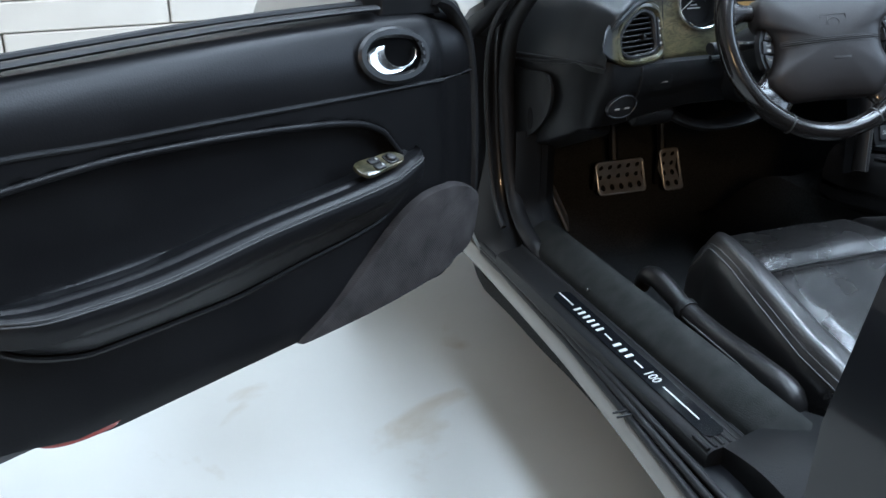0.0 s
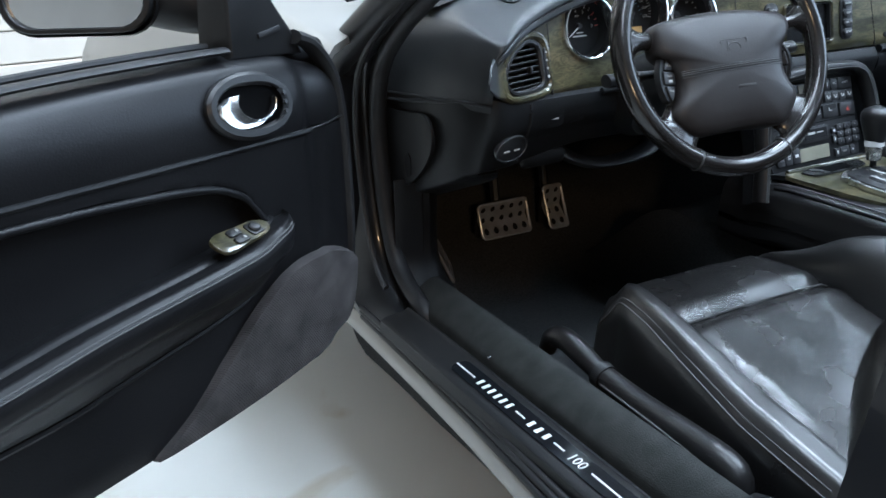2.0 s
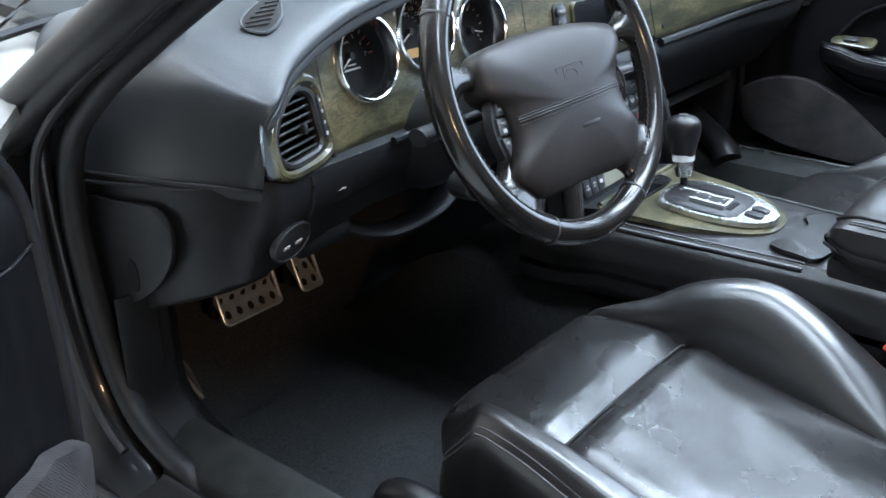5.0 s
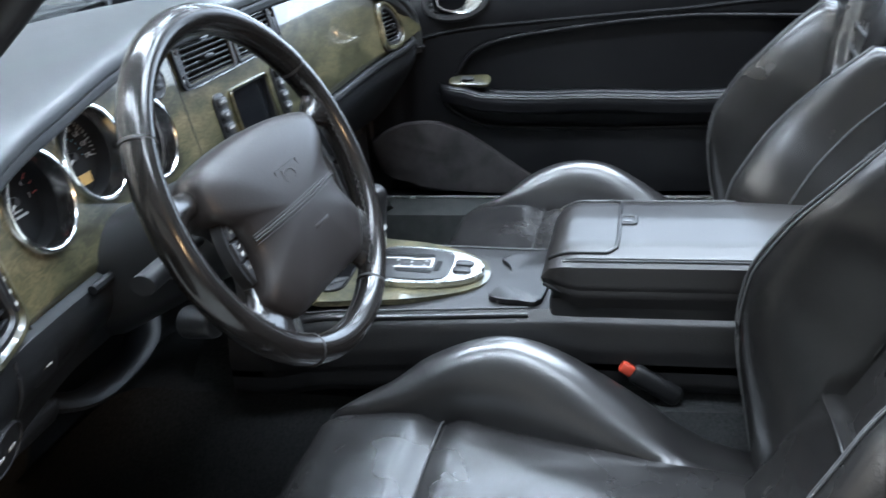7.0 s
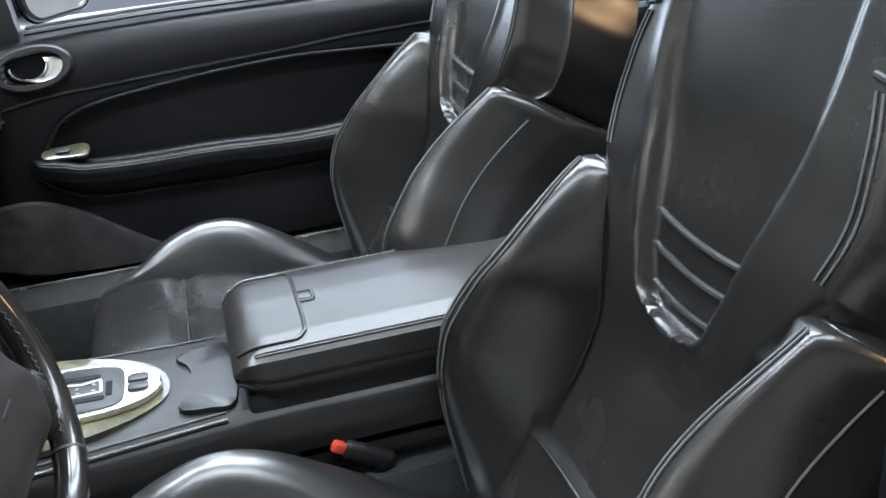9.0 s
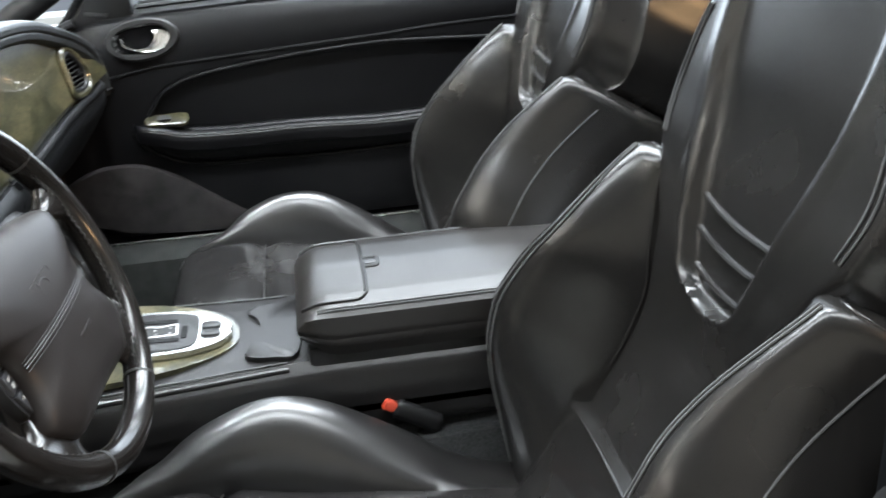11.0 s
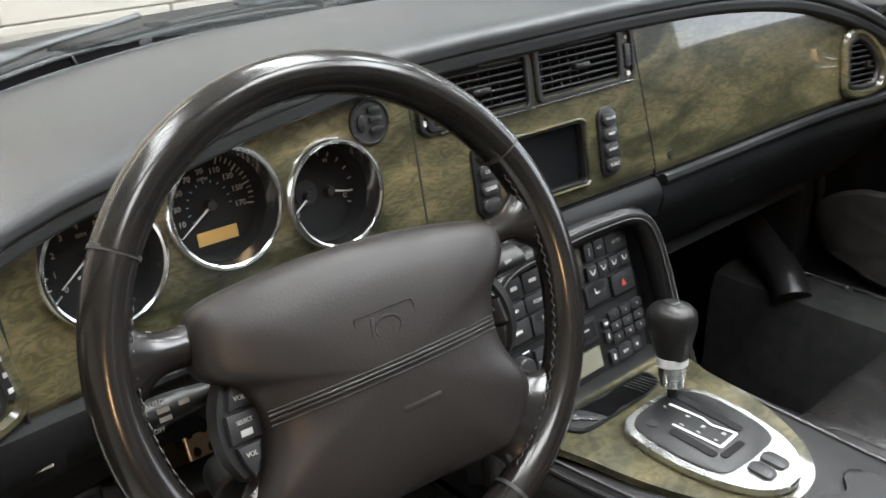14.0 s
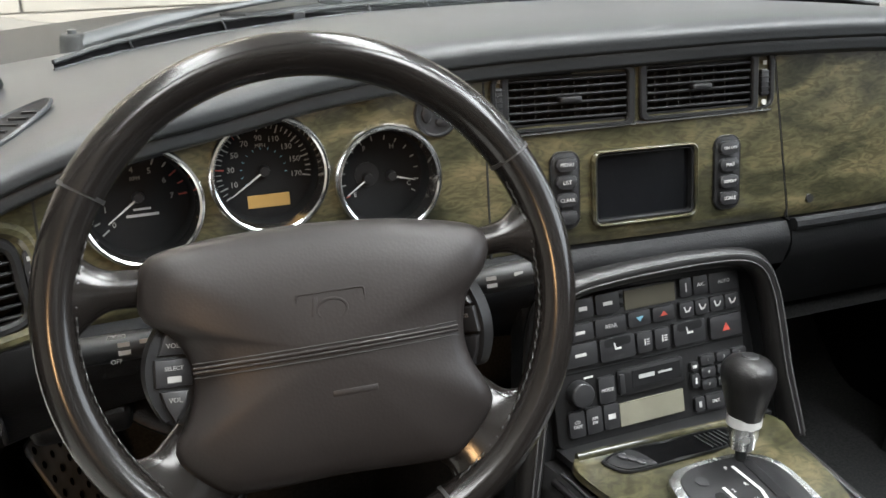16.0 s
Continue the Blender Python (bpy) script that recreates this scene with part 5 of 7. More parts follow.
def dashboard():
    t = thing("dashboard", (0, 0.3, 0.6), "black dashboard with green burl veneer, round dials and air vents", "dashboard")

    def skin(u, v):
        x = -0.70 + 1.395 * u
        z0, z1 = curve(FOOT, x), curve(BROW, x)
        z = z0 + (z1 + 0.004 - z0) * v
        return x, z

    def panel(name, x0, x1, nu, mat=VENEER, lean0=0.0, lean1=0.0):
        def place(u, v):
            a, b = x0 - lean0 * v, x1 - lean1 * v
            return skin((a + (b - a) * u + 0.70) / 1.395, v)

        def f(u, v):
            x, z = place(u, v)
            crown = 0.004 * step(0.06, 0.0, min(v, 1 - v))
            return Vector((x, face_y(x, z) + crown, z))

        def keep(u, v):
            x, z = place(u, v)
            if any((x - a) ** 2 + (z - b) ** 2 < (r - 0.004) ** 2 for a, b, r in GAUGES):
                return False
            if any(abs(x - a) < w / 2 and abs(z - b) < h / 2 for a, b, w, h in VENTS) or (abs(x + 0.0098) < 0.054 and abs(z - 0.832) < 0.0328):
                return False
            return not side_vent(x, z)
        return part(name, sheet(f, nu, 44, keep=keep), mat, t, "lacquered green-brown burl veneer panel" if mat == VENEER else "")
    panel("corner_filler", -0.700, -0.664, 10, DASH)
    panel("veneer_panel", -0.664, -0.5455, 36)
    panel("veneer_panel", -0.5435, -0.1690, 110)
    panel("veneer_panel", -0.1670, 0.1540, 100, lean1=0.0215)
    panel("veneer_panel", 0.1565, 0.695, 130, lean0=0.0215)
    for x in (-0.5445, -0.1680, 0.1337):
        z0, z1 = curve(FOOT, x), curve(BROW, x)
        part("panel_gap", sweep([Vector((x + (0.0215 * (1 - k / 10) if x > 0 else 0.0), face_y(x, z0 + (z1 - z0) * k / 10) + 0.001, z0 + (z1 - z0) * k / 10)) for k in range(11)], 0.0016, 6), RUBBER, t)

    # padded top: rows run along the dash, from the brow over to the windscreen, and turn down at both ends
    def catmull(pts, s):
        s = min(max(s, 0.0), 1.0) * (len(pts) - 1)
        k = min(int(s), len(pts) - 2)
        f = s - k
        p1, p2 = Vector(pts[k]), Vector(pts[k + 1])
        p0 = Vector(pts[k - 1]) if k else 2 * p1 - p2
        p3 = Vector(pts[k + 2]) if k + 2 < len(pts) else 2 * p2 - p1
        return 0.5 * (2 * p1 + (p2 - p0) * f + (2 * p0 - 5 * p1 + 4 * p2 - p3) * f * f + (3 * p1 - p0 - 3 * p2 + p3) * f ** 3)

    ends = [((0.692, 0.076, 0.775), (0.712, 0.068, 0.775), (0.727, 0.090, 0.776), (0.737, 0.160, 0.777), (0.740, 0.430, 0.777)),
            ((0.690, 0.079, 0.800), (0.709, 0.069, 0.803), (0.724, 0.092, 0.808), (0.734, 0.165, 0.812), (0.738, 0.440, 0.820)),
            ((0.682, 0.087, 0.830), (0.697, 0.076, 0.843), (0.707, 0.100, 0.858), (0.716, 0.190, 0.868), (0.722, 0.450, 0.862))]
    corner = [((-0.668, 0.110, 0.775), (-0.680, 0.132, 0.776), (-0.694, 0.172, 0.776), (-0.703, 0.235, 0.770), (-0.706, 0.430, 0.745)),
              ((-0.667, 0.105, 0.800), (-0.678, 0.119, 0.805), (-0.690, 0.162, 0.812), (-0.699, 0.232, 0.818), (-0.703, 0.440, 0.815)),
              ((-0.662, 0.104, 0.828), (-0.668, 0.104, 0.845), (-0.677, 0.140, 0.862), (-0.686, 0.220, 0.873), (-0.695, 0.450, 0.868))]
    rows = [list(r) for r in zip(*corner)]
    for x in (-0.650, -0.590, -0.50, -0.40, -0.30, -0.18, 0.0, 0.14, 0.30, 0.45, 0.56, 0.63):
        zb = curve(BROW, x)
        yb = face_y(x, zb)
        k = 1 - (x / 0.75) ** 2
        stations = ((x, yb - 0.002, zb), (x, yb - 0.018, zb + 0.010), (x, yb + 0.004, zb + 0.026), (x, 0.25 + 0.06 * k, max(zb + 0.026, 0.890) * 0.5 + 0.5 * (0.905 + 0.050 * k)), (x, 0.455 + 0.100 * k, 0.888 + 0.046 * k))
        for r, p in zip(rows, stations):
            r.append(p)
    for r, pts in zip(rows, zip(*ends[::-1])):
        r.extend(pts)

    def top(u, v):
        return catmull([catmull(r, u) for r in rows], v)
    PAD_POINTS.extend(top(i / 150, 0.3 + 0.7 * j / 60) for i in range(151) for j in range(61))
    part("top_pad", sheet(top, 120, 40, thick=lambda u, v: (0, 0.004, -0.014)), DASH, t, "grained dark grey padded dash top")
    part("end_seam", sweep([top(0.0, k / 20) + Vector((-0.001, -0.001, -0.003)) for k in range(21)], 0.0026, 8), RUBBER, t)
    part("end_seam", sweep([top(1.0, k / 20) + Vector((0.001, -0.001, -0.003)) for k in range(21)], 0.0026, 8), RUBBER, t)

    plan = [(-0.706, 0.430), (-0.707, 0.300), (-0.704, 0.225), (-0.696, 0.178), (-0.680, 0.138), (-0.658, 0.113), (-0.620, 0.116), (-0.560, 0.126), (-0.45, 0.131), (-0.30, 0.128), (-0.128, 0.120)]
    line = spline([(x, y, 0) for x, y in plan], 120)
    low = ((-0.700, 0.656), (-0.665, 0.666), (-0.610, 0.666), (-0.56, 0.673), (-0.50, 0.680), (-0.45, 0.684), (-0.10, 0.684))

    def lower(u, v):
        # knee panel under the veneer, turning forward at its left end
        p = line[int(round(u * 120))]
        side = step(-0.650, -0.706, p.x)
        z0 = (curve(FOOT, max(p.x, -0.66)) - 0.003) * (1 - side) + (0.774 - 0.16 * max(p.y - 0.14, 0.0)) * side
        z1 = curve(low, max(p.x, -0.699)) - 0.42 * max(p.y - 0.160, 0.0) * side
        z1 = max(z1, 0.565)
        f, w = min(v / 0.7, 1.0), max(v - 0.7, 0.0) / 0.3
        lean = 0.034 * f ** 1.5
        curl = 0.085 * (1 - math.cos(w * math.pi / 2))
        return Vector((p.x + (0.012 * f ** 2 + curl) * side, p.y - 0.006 * math.sin(math.pi * min(f * 1.5, 1.0)) * (1 - side) + (lean + curl) * (1 - side), z0 + (z1 - z0) * f - 0.012 * math.sin(w * math.pi / 2)))
    part("knee_panel", sheet(lower, 120, 36, thick=lambda u, v: (0.006, 0.012, 0.004)), TRIM, t, "black knee panel under the dials")
    seam_u = min(range(121), key=lambda k: abs(line[k].x + 0.592)) / 120
    part("knee_seam", sweep([lower(seam_u, 0.02 + 0.66 * k / 14) + Vector((0, -0.0006, 0)) for k in range(15)], 0.0024, 8), RUBBER, t)
    part("crease_seam", sweep([lower(0.30 * k / 30, 0.0) + Vector((-0.002 * step(0.22, 0.1, 0.3 * k / 30), -0.001, 0.002)) for k in range(31)], 0.0028, 8), RUBBER, t)
    part("column_cover", sweep(spline([(-0.500, 0.200, 0.668), (-0.455, 0.176, 0.643), (-0.400, 0.172, 0.634), (-0.330, 0.172, 0.642), (-0.285, 0.190, 0.662)], 24), 0.013, 12, flat=(1.6, 0.7)), TRIM, t, "rounded lower column cover")
    part("knee_bolster", box((0.085, 0.030, 0.030), pose(-0.535, 0.178, 0.664, 20), 0.010, 3), TRIM, t)
    part("knee_lip", sweep([lower(0.62 + 0.38 * k / 24, 0.0) + Vector((0, -0.004, 0.001)) for k in range(25)], 0.005, 8), TRIM, t)
    for x, z, w in ((-0.545, 0.735, 0.036), (-0.500, 0.737, 0.030)):
        part("switch_blank", prism(rounded(w, 0.026, 0.004), 0.004, frame_at((x, face_y(x, 0.765) - 0.0005, z), (1, 0, 0), (0, -1, -0.22)), 0.0015), TRIM, t)
        part("switch_mark", box((w * 0.45, 0.0006, 0.002), pose(x, face_y(x, 0.765) - 0.0050, z)), GREY_PRINT, t)
    hm = frame_at((-0.624, 0.129, 0.701), (1, 0.30, 0), (0.22, -1, -0.28))
    hs = part("light_switch", prism(ellipse(0.030, 0.019, 36), 0.005, hm, 0.002), PLASTIC, t, "oval headlamp switch plate")
    part("switch_ring", ring(ellipse(0.033, 0.022, 36), 0.006, hm, 0.003, bevel=0.001), BUTTON, hs)
    for x in (-0.011, 0.011):
        part("thumb_wheel", box((0.012, 0.004, 0.004), hm @ pose(x, -0.003, 0.004), 0.001), GREY_PRINT, hs)
    fuse = smooth_outline([(-0.370, 0.640), (-0.368, 0.718), (-0.300, 0.732), (-0.240, 0.740), (-0.218, 0.732), (-0.208, 0.708), (-0.220, 0.674), (-0.258, 0.636), (-0.318, 0.600), (-0.350, 0.590), (-0.366, 0.600)], 60)
    fm = frame_at((-0.7080, 0, 0), (0, -1, 0), (-1, 0, 0))
    part("fuse_cover", prism(fuse, 0.006, fm, 0.0025), TRIM, t, "rounded fuse box cover")
    part("cover_groove", ring(fuse, 0.0035, fm, 0.003, bevel=0.001), RUBBER, t)
    part("cover_recess", prism(ellipse(0.010, 0.020, 20), 0.001, fm @ pose(-0.287, 0.648, 0.006)), DIAL, t)

    # glove box and the passenger's lower dash
    def glove(u, v):
        x = 0.158 + 0.575 * u
        z0 = curve(FOOT, min(x, 0.69)) - 0.003
        turn = step(0.84, 1.0, u)
        z = z0 - 0.14 * v
        y = face_y(min(x, 0.69), z0) - 0.020 * math.sin(math.pi * min(v * 3.5, 1) / 2) + 0.090 * v ** 1.4 + 0.30 * turn ** 3
        return Vector((x, y, z))
    part("glove_box", sheet(glove, 40, 24, thick=lambda u, v: (0, 0.02, 0)), TRIM, t, "black glove box lid")
    part("glove_lip", sweep([glove(0.0 + 0.95 * k / 24, 0.0) + Vector((0, -0.006, -0.002)) for k in range(25)], 0.007, 8), TRIM, t)

    def mid(u, v):
        x = -0.13 + 0.284 * u
        z0 = curve(FOOT, x) - 0.003
        return Vector((x, face_y(x, z0) - 0.016 * math.sin(math.pi * min(v * 2, 1) / 2) + 0.012 * v, z0 - 0.045 * v))
    part("centre_lip", sheet(mid, 16, 8, thick=lambda u, v: (0, 0.02, 0)), TRIM, t)
    part("under_tray", box((0.52, 0.36, 0.02), pose(-0.43, 0.43, 0.668, -2), 0.005), SHADED_CARPET, t)
    part("under_tray", box((0.52, 0.30, 0.02), pose(0.44, 0.36, 0.585, -8), 0.005), CARPET, t)
    part("footwell_duct", sweep(spline([(0.722, 0.42, 0.640), (0.715, 0.375, 0.575), (0.700, 0.326, 0.529), (0.668, 0.255, 0.496), (0.628, 0.189, 0.474), (0.606, 0.160, 0.450)], 24), 0.030, 14, flat=(1.0, 0.8)), LEATHER, t, "smooth rounded duct in the passenger footwell")
    part("lock_button", rod(on_face(0.181, 0.7985) @ Vector((0, 0, -0.002)), on_face(0.181, 0.7985) @ Vector((0, 0, 0.002)), 0.0045, 0.0045, 14), PLASTIC, t)
    part("courtesy_clip", rod((0.30, 0.115, 0.745), (0.30, 0.108, 0.745), 0.006, 0.005, 12), GREY_PRINT, t)
    return t


dash = dashboard()


def dial(index, cx, cz, r, t):
    m = on_face(cx, cz)
    g = thing("gauge", m.translation, "round black dial with white figures and a bright bezel", "gauge", "instrument dials")
    bm = bmesh.new()
    rows = []
    for rad, d in ((r + 0.001, 0.0), (r + 0.0005, 0.006), (r - 0.0010, 0.0080), (r - 0.0030, 0.0083), (r - 0.0046, 0.0070), (r - 0.0060, -0.012)):
        rows.append([bm.verts.new(m @ Vector((rad * math.cos(6.28319 * k / 64), rad * math.sin(6.28319 * k / 64), d))) for k in range(64)])
    for a, b in zip(rows, rows[1:]):
        for k in range(64):
            bm.faces.new((a[k], a[(k + 1) % 64], b[(k + 1) % 64], b[k]))
    part("bezel", bm, SOFT_CHROME, g, "bright metal bezel")
    bm = bmesh.new()
    rows = [[bm.verts.new(m @ Vector(((r - 0.0060) * q * math.cos(6.28319 * k / 48), (r - 0.0060) * q * math.sin(6.28319 * k / 48), d))) for k in range(48)] for q, d in ((1.0, -0.011), (0.97, -0.024), (0.94, -0.026))]
    for a, b in zip(rows, rows[1:]):
        for k in range(48):
            bm.faces.new((a[k], a[(k + 1) % 48], b[(k + 1) % 48], b[k]))
    part("tube", bm, DIAL, g)
    f = part("dial_face", prism(ellipse(r - 0.006, r - 0.006, 48), 0.002, m @ pose(0, 0, -0.028)), DIAL, g, "black dial face")
    z = -0.0255
    polar = lambda rad, deg: Vector((rad * math.cos(radians(deg)), rad * math.sin(radians(deg)), z))

    def tick(deg, r0, r1, w, mat):
        p, q = polar(r0, deg), polar(r1, deg)
        part("tick", box((r1 - r0, w, 0.0004), m @ Matrix.Translation((p + q) / 2) @ pose(0, 0, 0, 0, 0, deg)), mat, f)

    def figure(text, rad, deg, size, mat=DIAL_PRINT):
        p = polar(rad, deg)
        part("figure", text_mesh(text, size, m @ Matrix.Translation(p), 0.0002), mat, f)

    def needle(x, y, deg, length):
        p = m @ Vector((x, y, z + 0.004))
        q = m @ Vector((x + length * math.cos(radians(deg)), y + length * math.sin(radians(deg)), z + 0.004))
        part("needle", rod(p, q, 0.0011, 0.0004, 8), WHITE_PRINT, g, "white needle")
        part("needle_hub", rod(m @ Vector((x, y, z)), m @ Vector((x, y, z + 0.006)), 0.005, 0.004, 16), PLASTIC, g)

    R = r - 0.0095
    if index == 1:
        for k in range(35):
            v = k * 5
            deg = 214 - v * (225 / 170)
            tick(deg, R - (0.007 if v % 20 == 10 else 0.0045), R, 0.0011 if v % 10 == 0 else 0.0006, RED_PRINT if v in (30, 65) else DIAL_PRINT)
        for v in (10, 30, 50, 70, 90, 110, 130, 150, 170):
            figure(str(v), R - 0.0125, 214 - v * (225 / 170), 0.0068)
        figure("MPH", R - 0.019, 93, 0.0045)
        for k in range(12):
            deg = 214 - k * 20
            tick(deg, R - 0.0225, R - 0.0205, 0.0005, BLUE_PRINT)
        needle(0.0, 0.0, 214, 0.036)
        part("trip_display", box((0.036, 0.011, 0.001), m @ pose(0.002, -0.026, z)), AMBER, f, "amber trip display")
    elif index == 0:
        for k in range(15):
            v = k / 2
            deg = 218 - v * 30.5
            tick(deg, R - (0.007 if k % 2 == 0 else 0.005), R, 0.0012, RED_PRINT if v >= 6 else DIAL_PRINT)
        for v in range(8):
            figure(str(v), R - 0.0125, 218 - v * 30.5, 0.0068)
        figure("RPM", R - 0.020, 92, 0.0045)
        part("maker_bar", box((0.026, 0.0022, 0.0004), m @ pose(0.002, -0.011, z)), GREY_PRINT, f)
        part("maker_bar", box((0.014, 0.0016, 0.0004), m @ pose(0.002, -0.006, z)), GREY_PRINT, f)
        needle(0.0, 0.004, 216, 0.032)
    else:
        for k in range(7):
            tick(208 - k * 18, R - 0.006, R - 0.002, 0.0010, RED_PRINT if k == 0 else DIAL_PRINT)
            tick(-28 + k * 18, R - 0.006, R - 0.002, 0.0010, DIAL_PRINT)
        figure("E", R - 0.010, 212, 0.006)
        figure("F", R - 0.010, 118, 0.006)
        figure("H", R - 0.010, 64, 0.006)
        figure("C", R - 0.010, -20, 0.006)
        part("subdial", rod(m @ Vector((-0.012, 0.002, z - 0.0005)), m @ Vector((-0.012, 0.002, z + 0.0004)), 0.011, 0.011, 24), PLASTIC, f)
        needle(-0.012, -0.001, 215, 0.024)
        needle(0.010, -0.001, -14, 0.022)
    return g


for i, (gx, gz, gr) in enumerate(GAUGES):
    dial(i, gx, gz, gr, dash)


def vent(cx, cz, w, h, rows_n, cols_n, label):
    m = on_face(cx, cz)
    t = thing("air_vent", m.translation, label, "air vent", "dash air vents")
    part("surround", ring(rounded(w + 0.014, h + 0.012, 0.006, 4), 0.004, m, 0.008, bevel=0.0015), PLASTIC, t)
    part("duct", box((w, h, 0.002), m @ pose(0, 0, -0.040)), DIAL, t)
    for sx in (-1, 1):
        part("duct_wall", box((0.002, h, 0.04), m @ pose(sx * w / 2, 0, -0.020)), DIAL, t)
    for sy in (-1, 1):
        part("duct_wall", box((w, 0.002, 0.04), m @ pose(0, sy * h / 2, -0.020)), DIAL, t)
    for k in range(rows_n):
        part("slat", box((w, 0.0028, 0.010), m @ pose(0, -h / 2 + h * (k + 0.5) / rows_n, -0.004, -12), 0.001, 1), PLASTIC, t)
    for k in range(cols_n):
        part("vane", box((0.0018, h * 0.98, 0.012), m @ pose(-w / 2 + w * (k + 0.5) / cols_n, 0, -0.020)), PLASTIC, t)
    part("slider", box((0.022, 0.006, 0.010), m @ pose(0.0, 0.0, 0.002), 0.002), PLASTIC, t)
    return t


for vx, vz, vw, vh in VENTS:
    vent(vx, vz, vw - 0.004, vh, 6, 9, "black slatted air vent in the middle of the dashboard")
pv = thing("vent_housing", on_face(-0.0155, 0.917).translation, "black frame round the paired middle air vents", "vent frame")
part("frame", ring(rounded(0.296, 0.054, 0.010, 5), 0.003, on_face(-0.0150, 0.9170) @ pose(0, 0, 0, 0, 0, 1.2), 0.0050, bevel=0.001), PLASTIC, pv)
part("chrome_line", box((0.270, 0.0016, 0.0016), on_face(-0.005, 0.8895, 0.0015) @ pose(0, 0, 0, 0, 0, 0.8)), SATIN, pv)
for sx in (-0.1550, 0.1225):
    wm = on_face(sx, 0.917, 0.001)
    wh = part("thumb_wheel", box((0.009, 0.026, 0.006), wm, 0.002), BUTTON, pv)
    for k in range(5):
        part("wheel_ridge", box((0.010, 0.0015, 0.007), wm @ pose(0, -0.010 + 0.005 * k, 0)), PLASTIC, wh)
    part("symbol", box((0.004, 0.004, 0.001), wm @ pose(0, 0.019, 0.001)), GREY_PRINT, pv)
    part("symbol", rod(wm @ Vector((0, -0.019, 0)), wm @ Vector((0, -0.019, 0.0015)), 0.0028, 0.0028, 12), WHITE_PRINT, pv)


def teardrop_vent(cx, cz, a, b, s, label):
    m = on_face(cx, cz)
    t = thing("side_vent", m.translation, label, "air vent", "dash side vents")
    ol = smooth_outline([(-1.05 * a * s, -0.25 * b), (-0.65 * a * s, 0.55 * b), (0.15 * a * s, 1.05 * b), (0.85 * a * s, 0.80 * b), (0.98 * a * s, -0.1 * b), (0.92 * a * s, -0.80 * b), (0.1 * a * s, -1.0 * b), (-0.75 * a * s, -0.85 * b)], 44)
    part("surround", ring(ol, 0.007, m, 0.010, bevel=0.003), PLASTIC, t)
    part("duct", prism([(x * 0.86, y * 0.86) for x, y in ol], 0.002, m @ pose(0, 0, -0.034)), DIAL, t)
    for k in range(7):
        y = -b * 0.78 + 1.5 * b * (k + 0.5) / 7
        xs = sorted(x for (x, yy) in ol if abs(yy - y) < b * 0.16)
        if len(xs) > 1:
            x0, x1 = xs[0] * 0.80, xs[-1] * 0.80
            part("slat", box((x1 - x0, 0.003, 0.012), m @ pose((x0 + x1) / 2, y, -0.004, -15), 0.001, 1), PLASTIC, t)
    part("slider", box((0.006, 0.012, 0.010), m @ pose(0.3 * a, -0.1 * b, 0.002), 0.002), PLASTIC, t)
    strip = m @ pose(0.95 * a * s + 0.004 * s, 0.0, 0.004)
    part("wheel_strip", prism(rounded(0.009, 1.25 * b, 0.004), 0.004, strip, 0.001), BUTTON, t)
    for k in range(4):
        part("symbol", box((0.004, 0.0035, 0.0006), strip @ pose(0, -0.45 * b + 0.3 * b * k, 0.0044)), WHITE_PRINT if k == 0 else GREY_PRINT, t)
    # raised veneer lip round the vent
    part("veneer_lip", ring([(x * 1.30, y * 1.24) for x, y in ol], 0.010, m, 0.0125, bevel=0.004), VENEER, t, "rounded veneer rim")
    return t


teardrop_vent(-0.600, 0.815, 0.046, 0.040, 1, "black slatted teardrop air vent in veneer beside the driver's door")
teardrop_vent(0.592, 0.835, 0.036, 0.038, -1, "black slatted teardrop air vent in veneer beside the passenger door")

scr = thing("navigation_screen", on_face(-0.0098, 0.832).translation, "dark navigation screen sunk into the veneer", "screen")
part("bezel", ring(rounded(0.1135, 0.0715, 0.008, 6), 0.0055, on_face(-0.0098, 0.832), 0.0042, bevel=0.0020), VENEER, scr, "rounded veneer lip")
part("recess", ring(rounded(0.1065, 0.0645, 0.005, 5), 0.010, on_face(-0.0098, 0.832, -0.008), 0.0030, bevel=0.0008), PLASTIC, scr)
part("display", box((0.108, 0.066, 0.003), on_face(-0.0098, 0.832, -0.007)), SCREEN, scr, "unlit dark glass")


def button_column(cx, cz, words):
    m = on_face(cx, cz)
    t = thing("button_column", m.translation, "black column of four rounded navigation buttons", "button panel", "navigation button columns")
    part("plate", prism(rounded(0.028, 0.071, 0.010, 6), 0.003, m, 0.001), PLASTIC, t)
    part("rim", ring(rounded(0.030, 0.073, 0.011, 6), 0.003, m, 0.002, bevel=0.0006), PLASTIC, t)
    for k, word in enumerate(words):
        b = part("button", prism(rounded(0.021, 0.0125, 0.005), 0.004, m @ pose(0, 0.0245 - 0.0164 * k, 0.003), 0.0015), BUTTON, t)
        if word:
            part("letters", text_mesh(word, 0.0050 if len(word) < 6 else 0.0042, m @ pose(0, 0.0245 - 0.0164 * k, 0.0075), 0.0002), WHITE_PRINT, b)
    return t


button_column(-0.0935, 0.834, ("MENU", "LIST", "CLEAR", ""))
button_column(0.0805, 0.8347, ("ON OFF", "MAP", "REPEAT", "SCALE"))

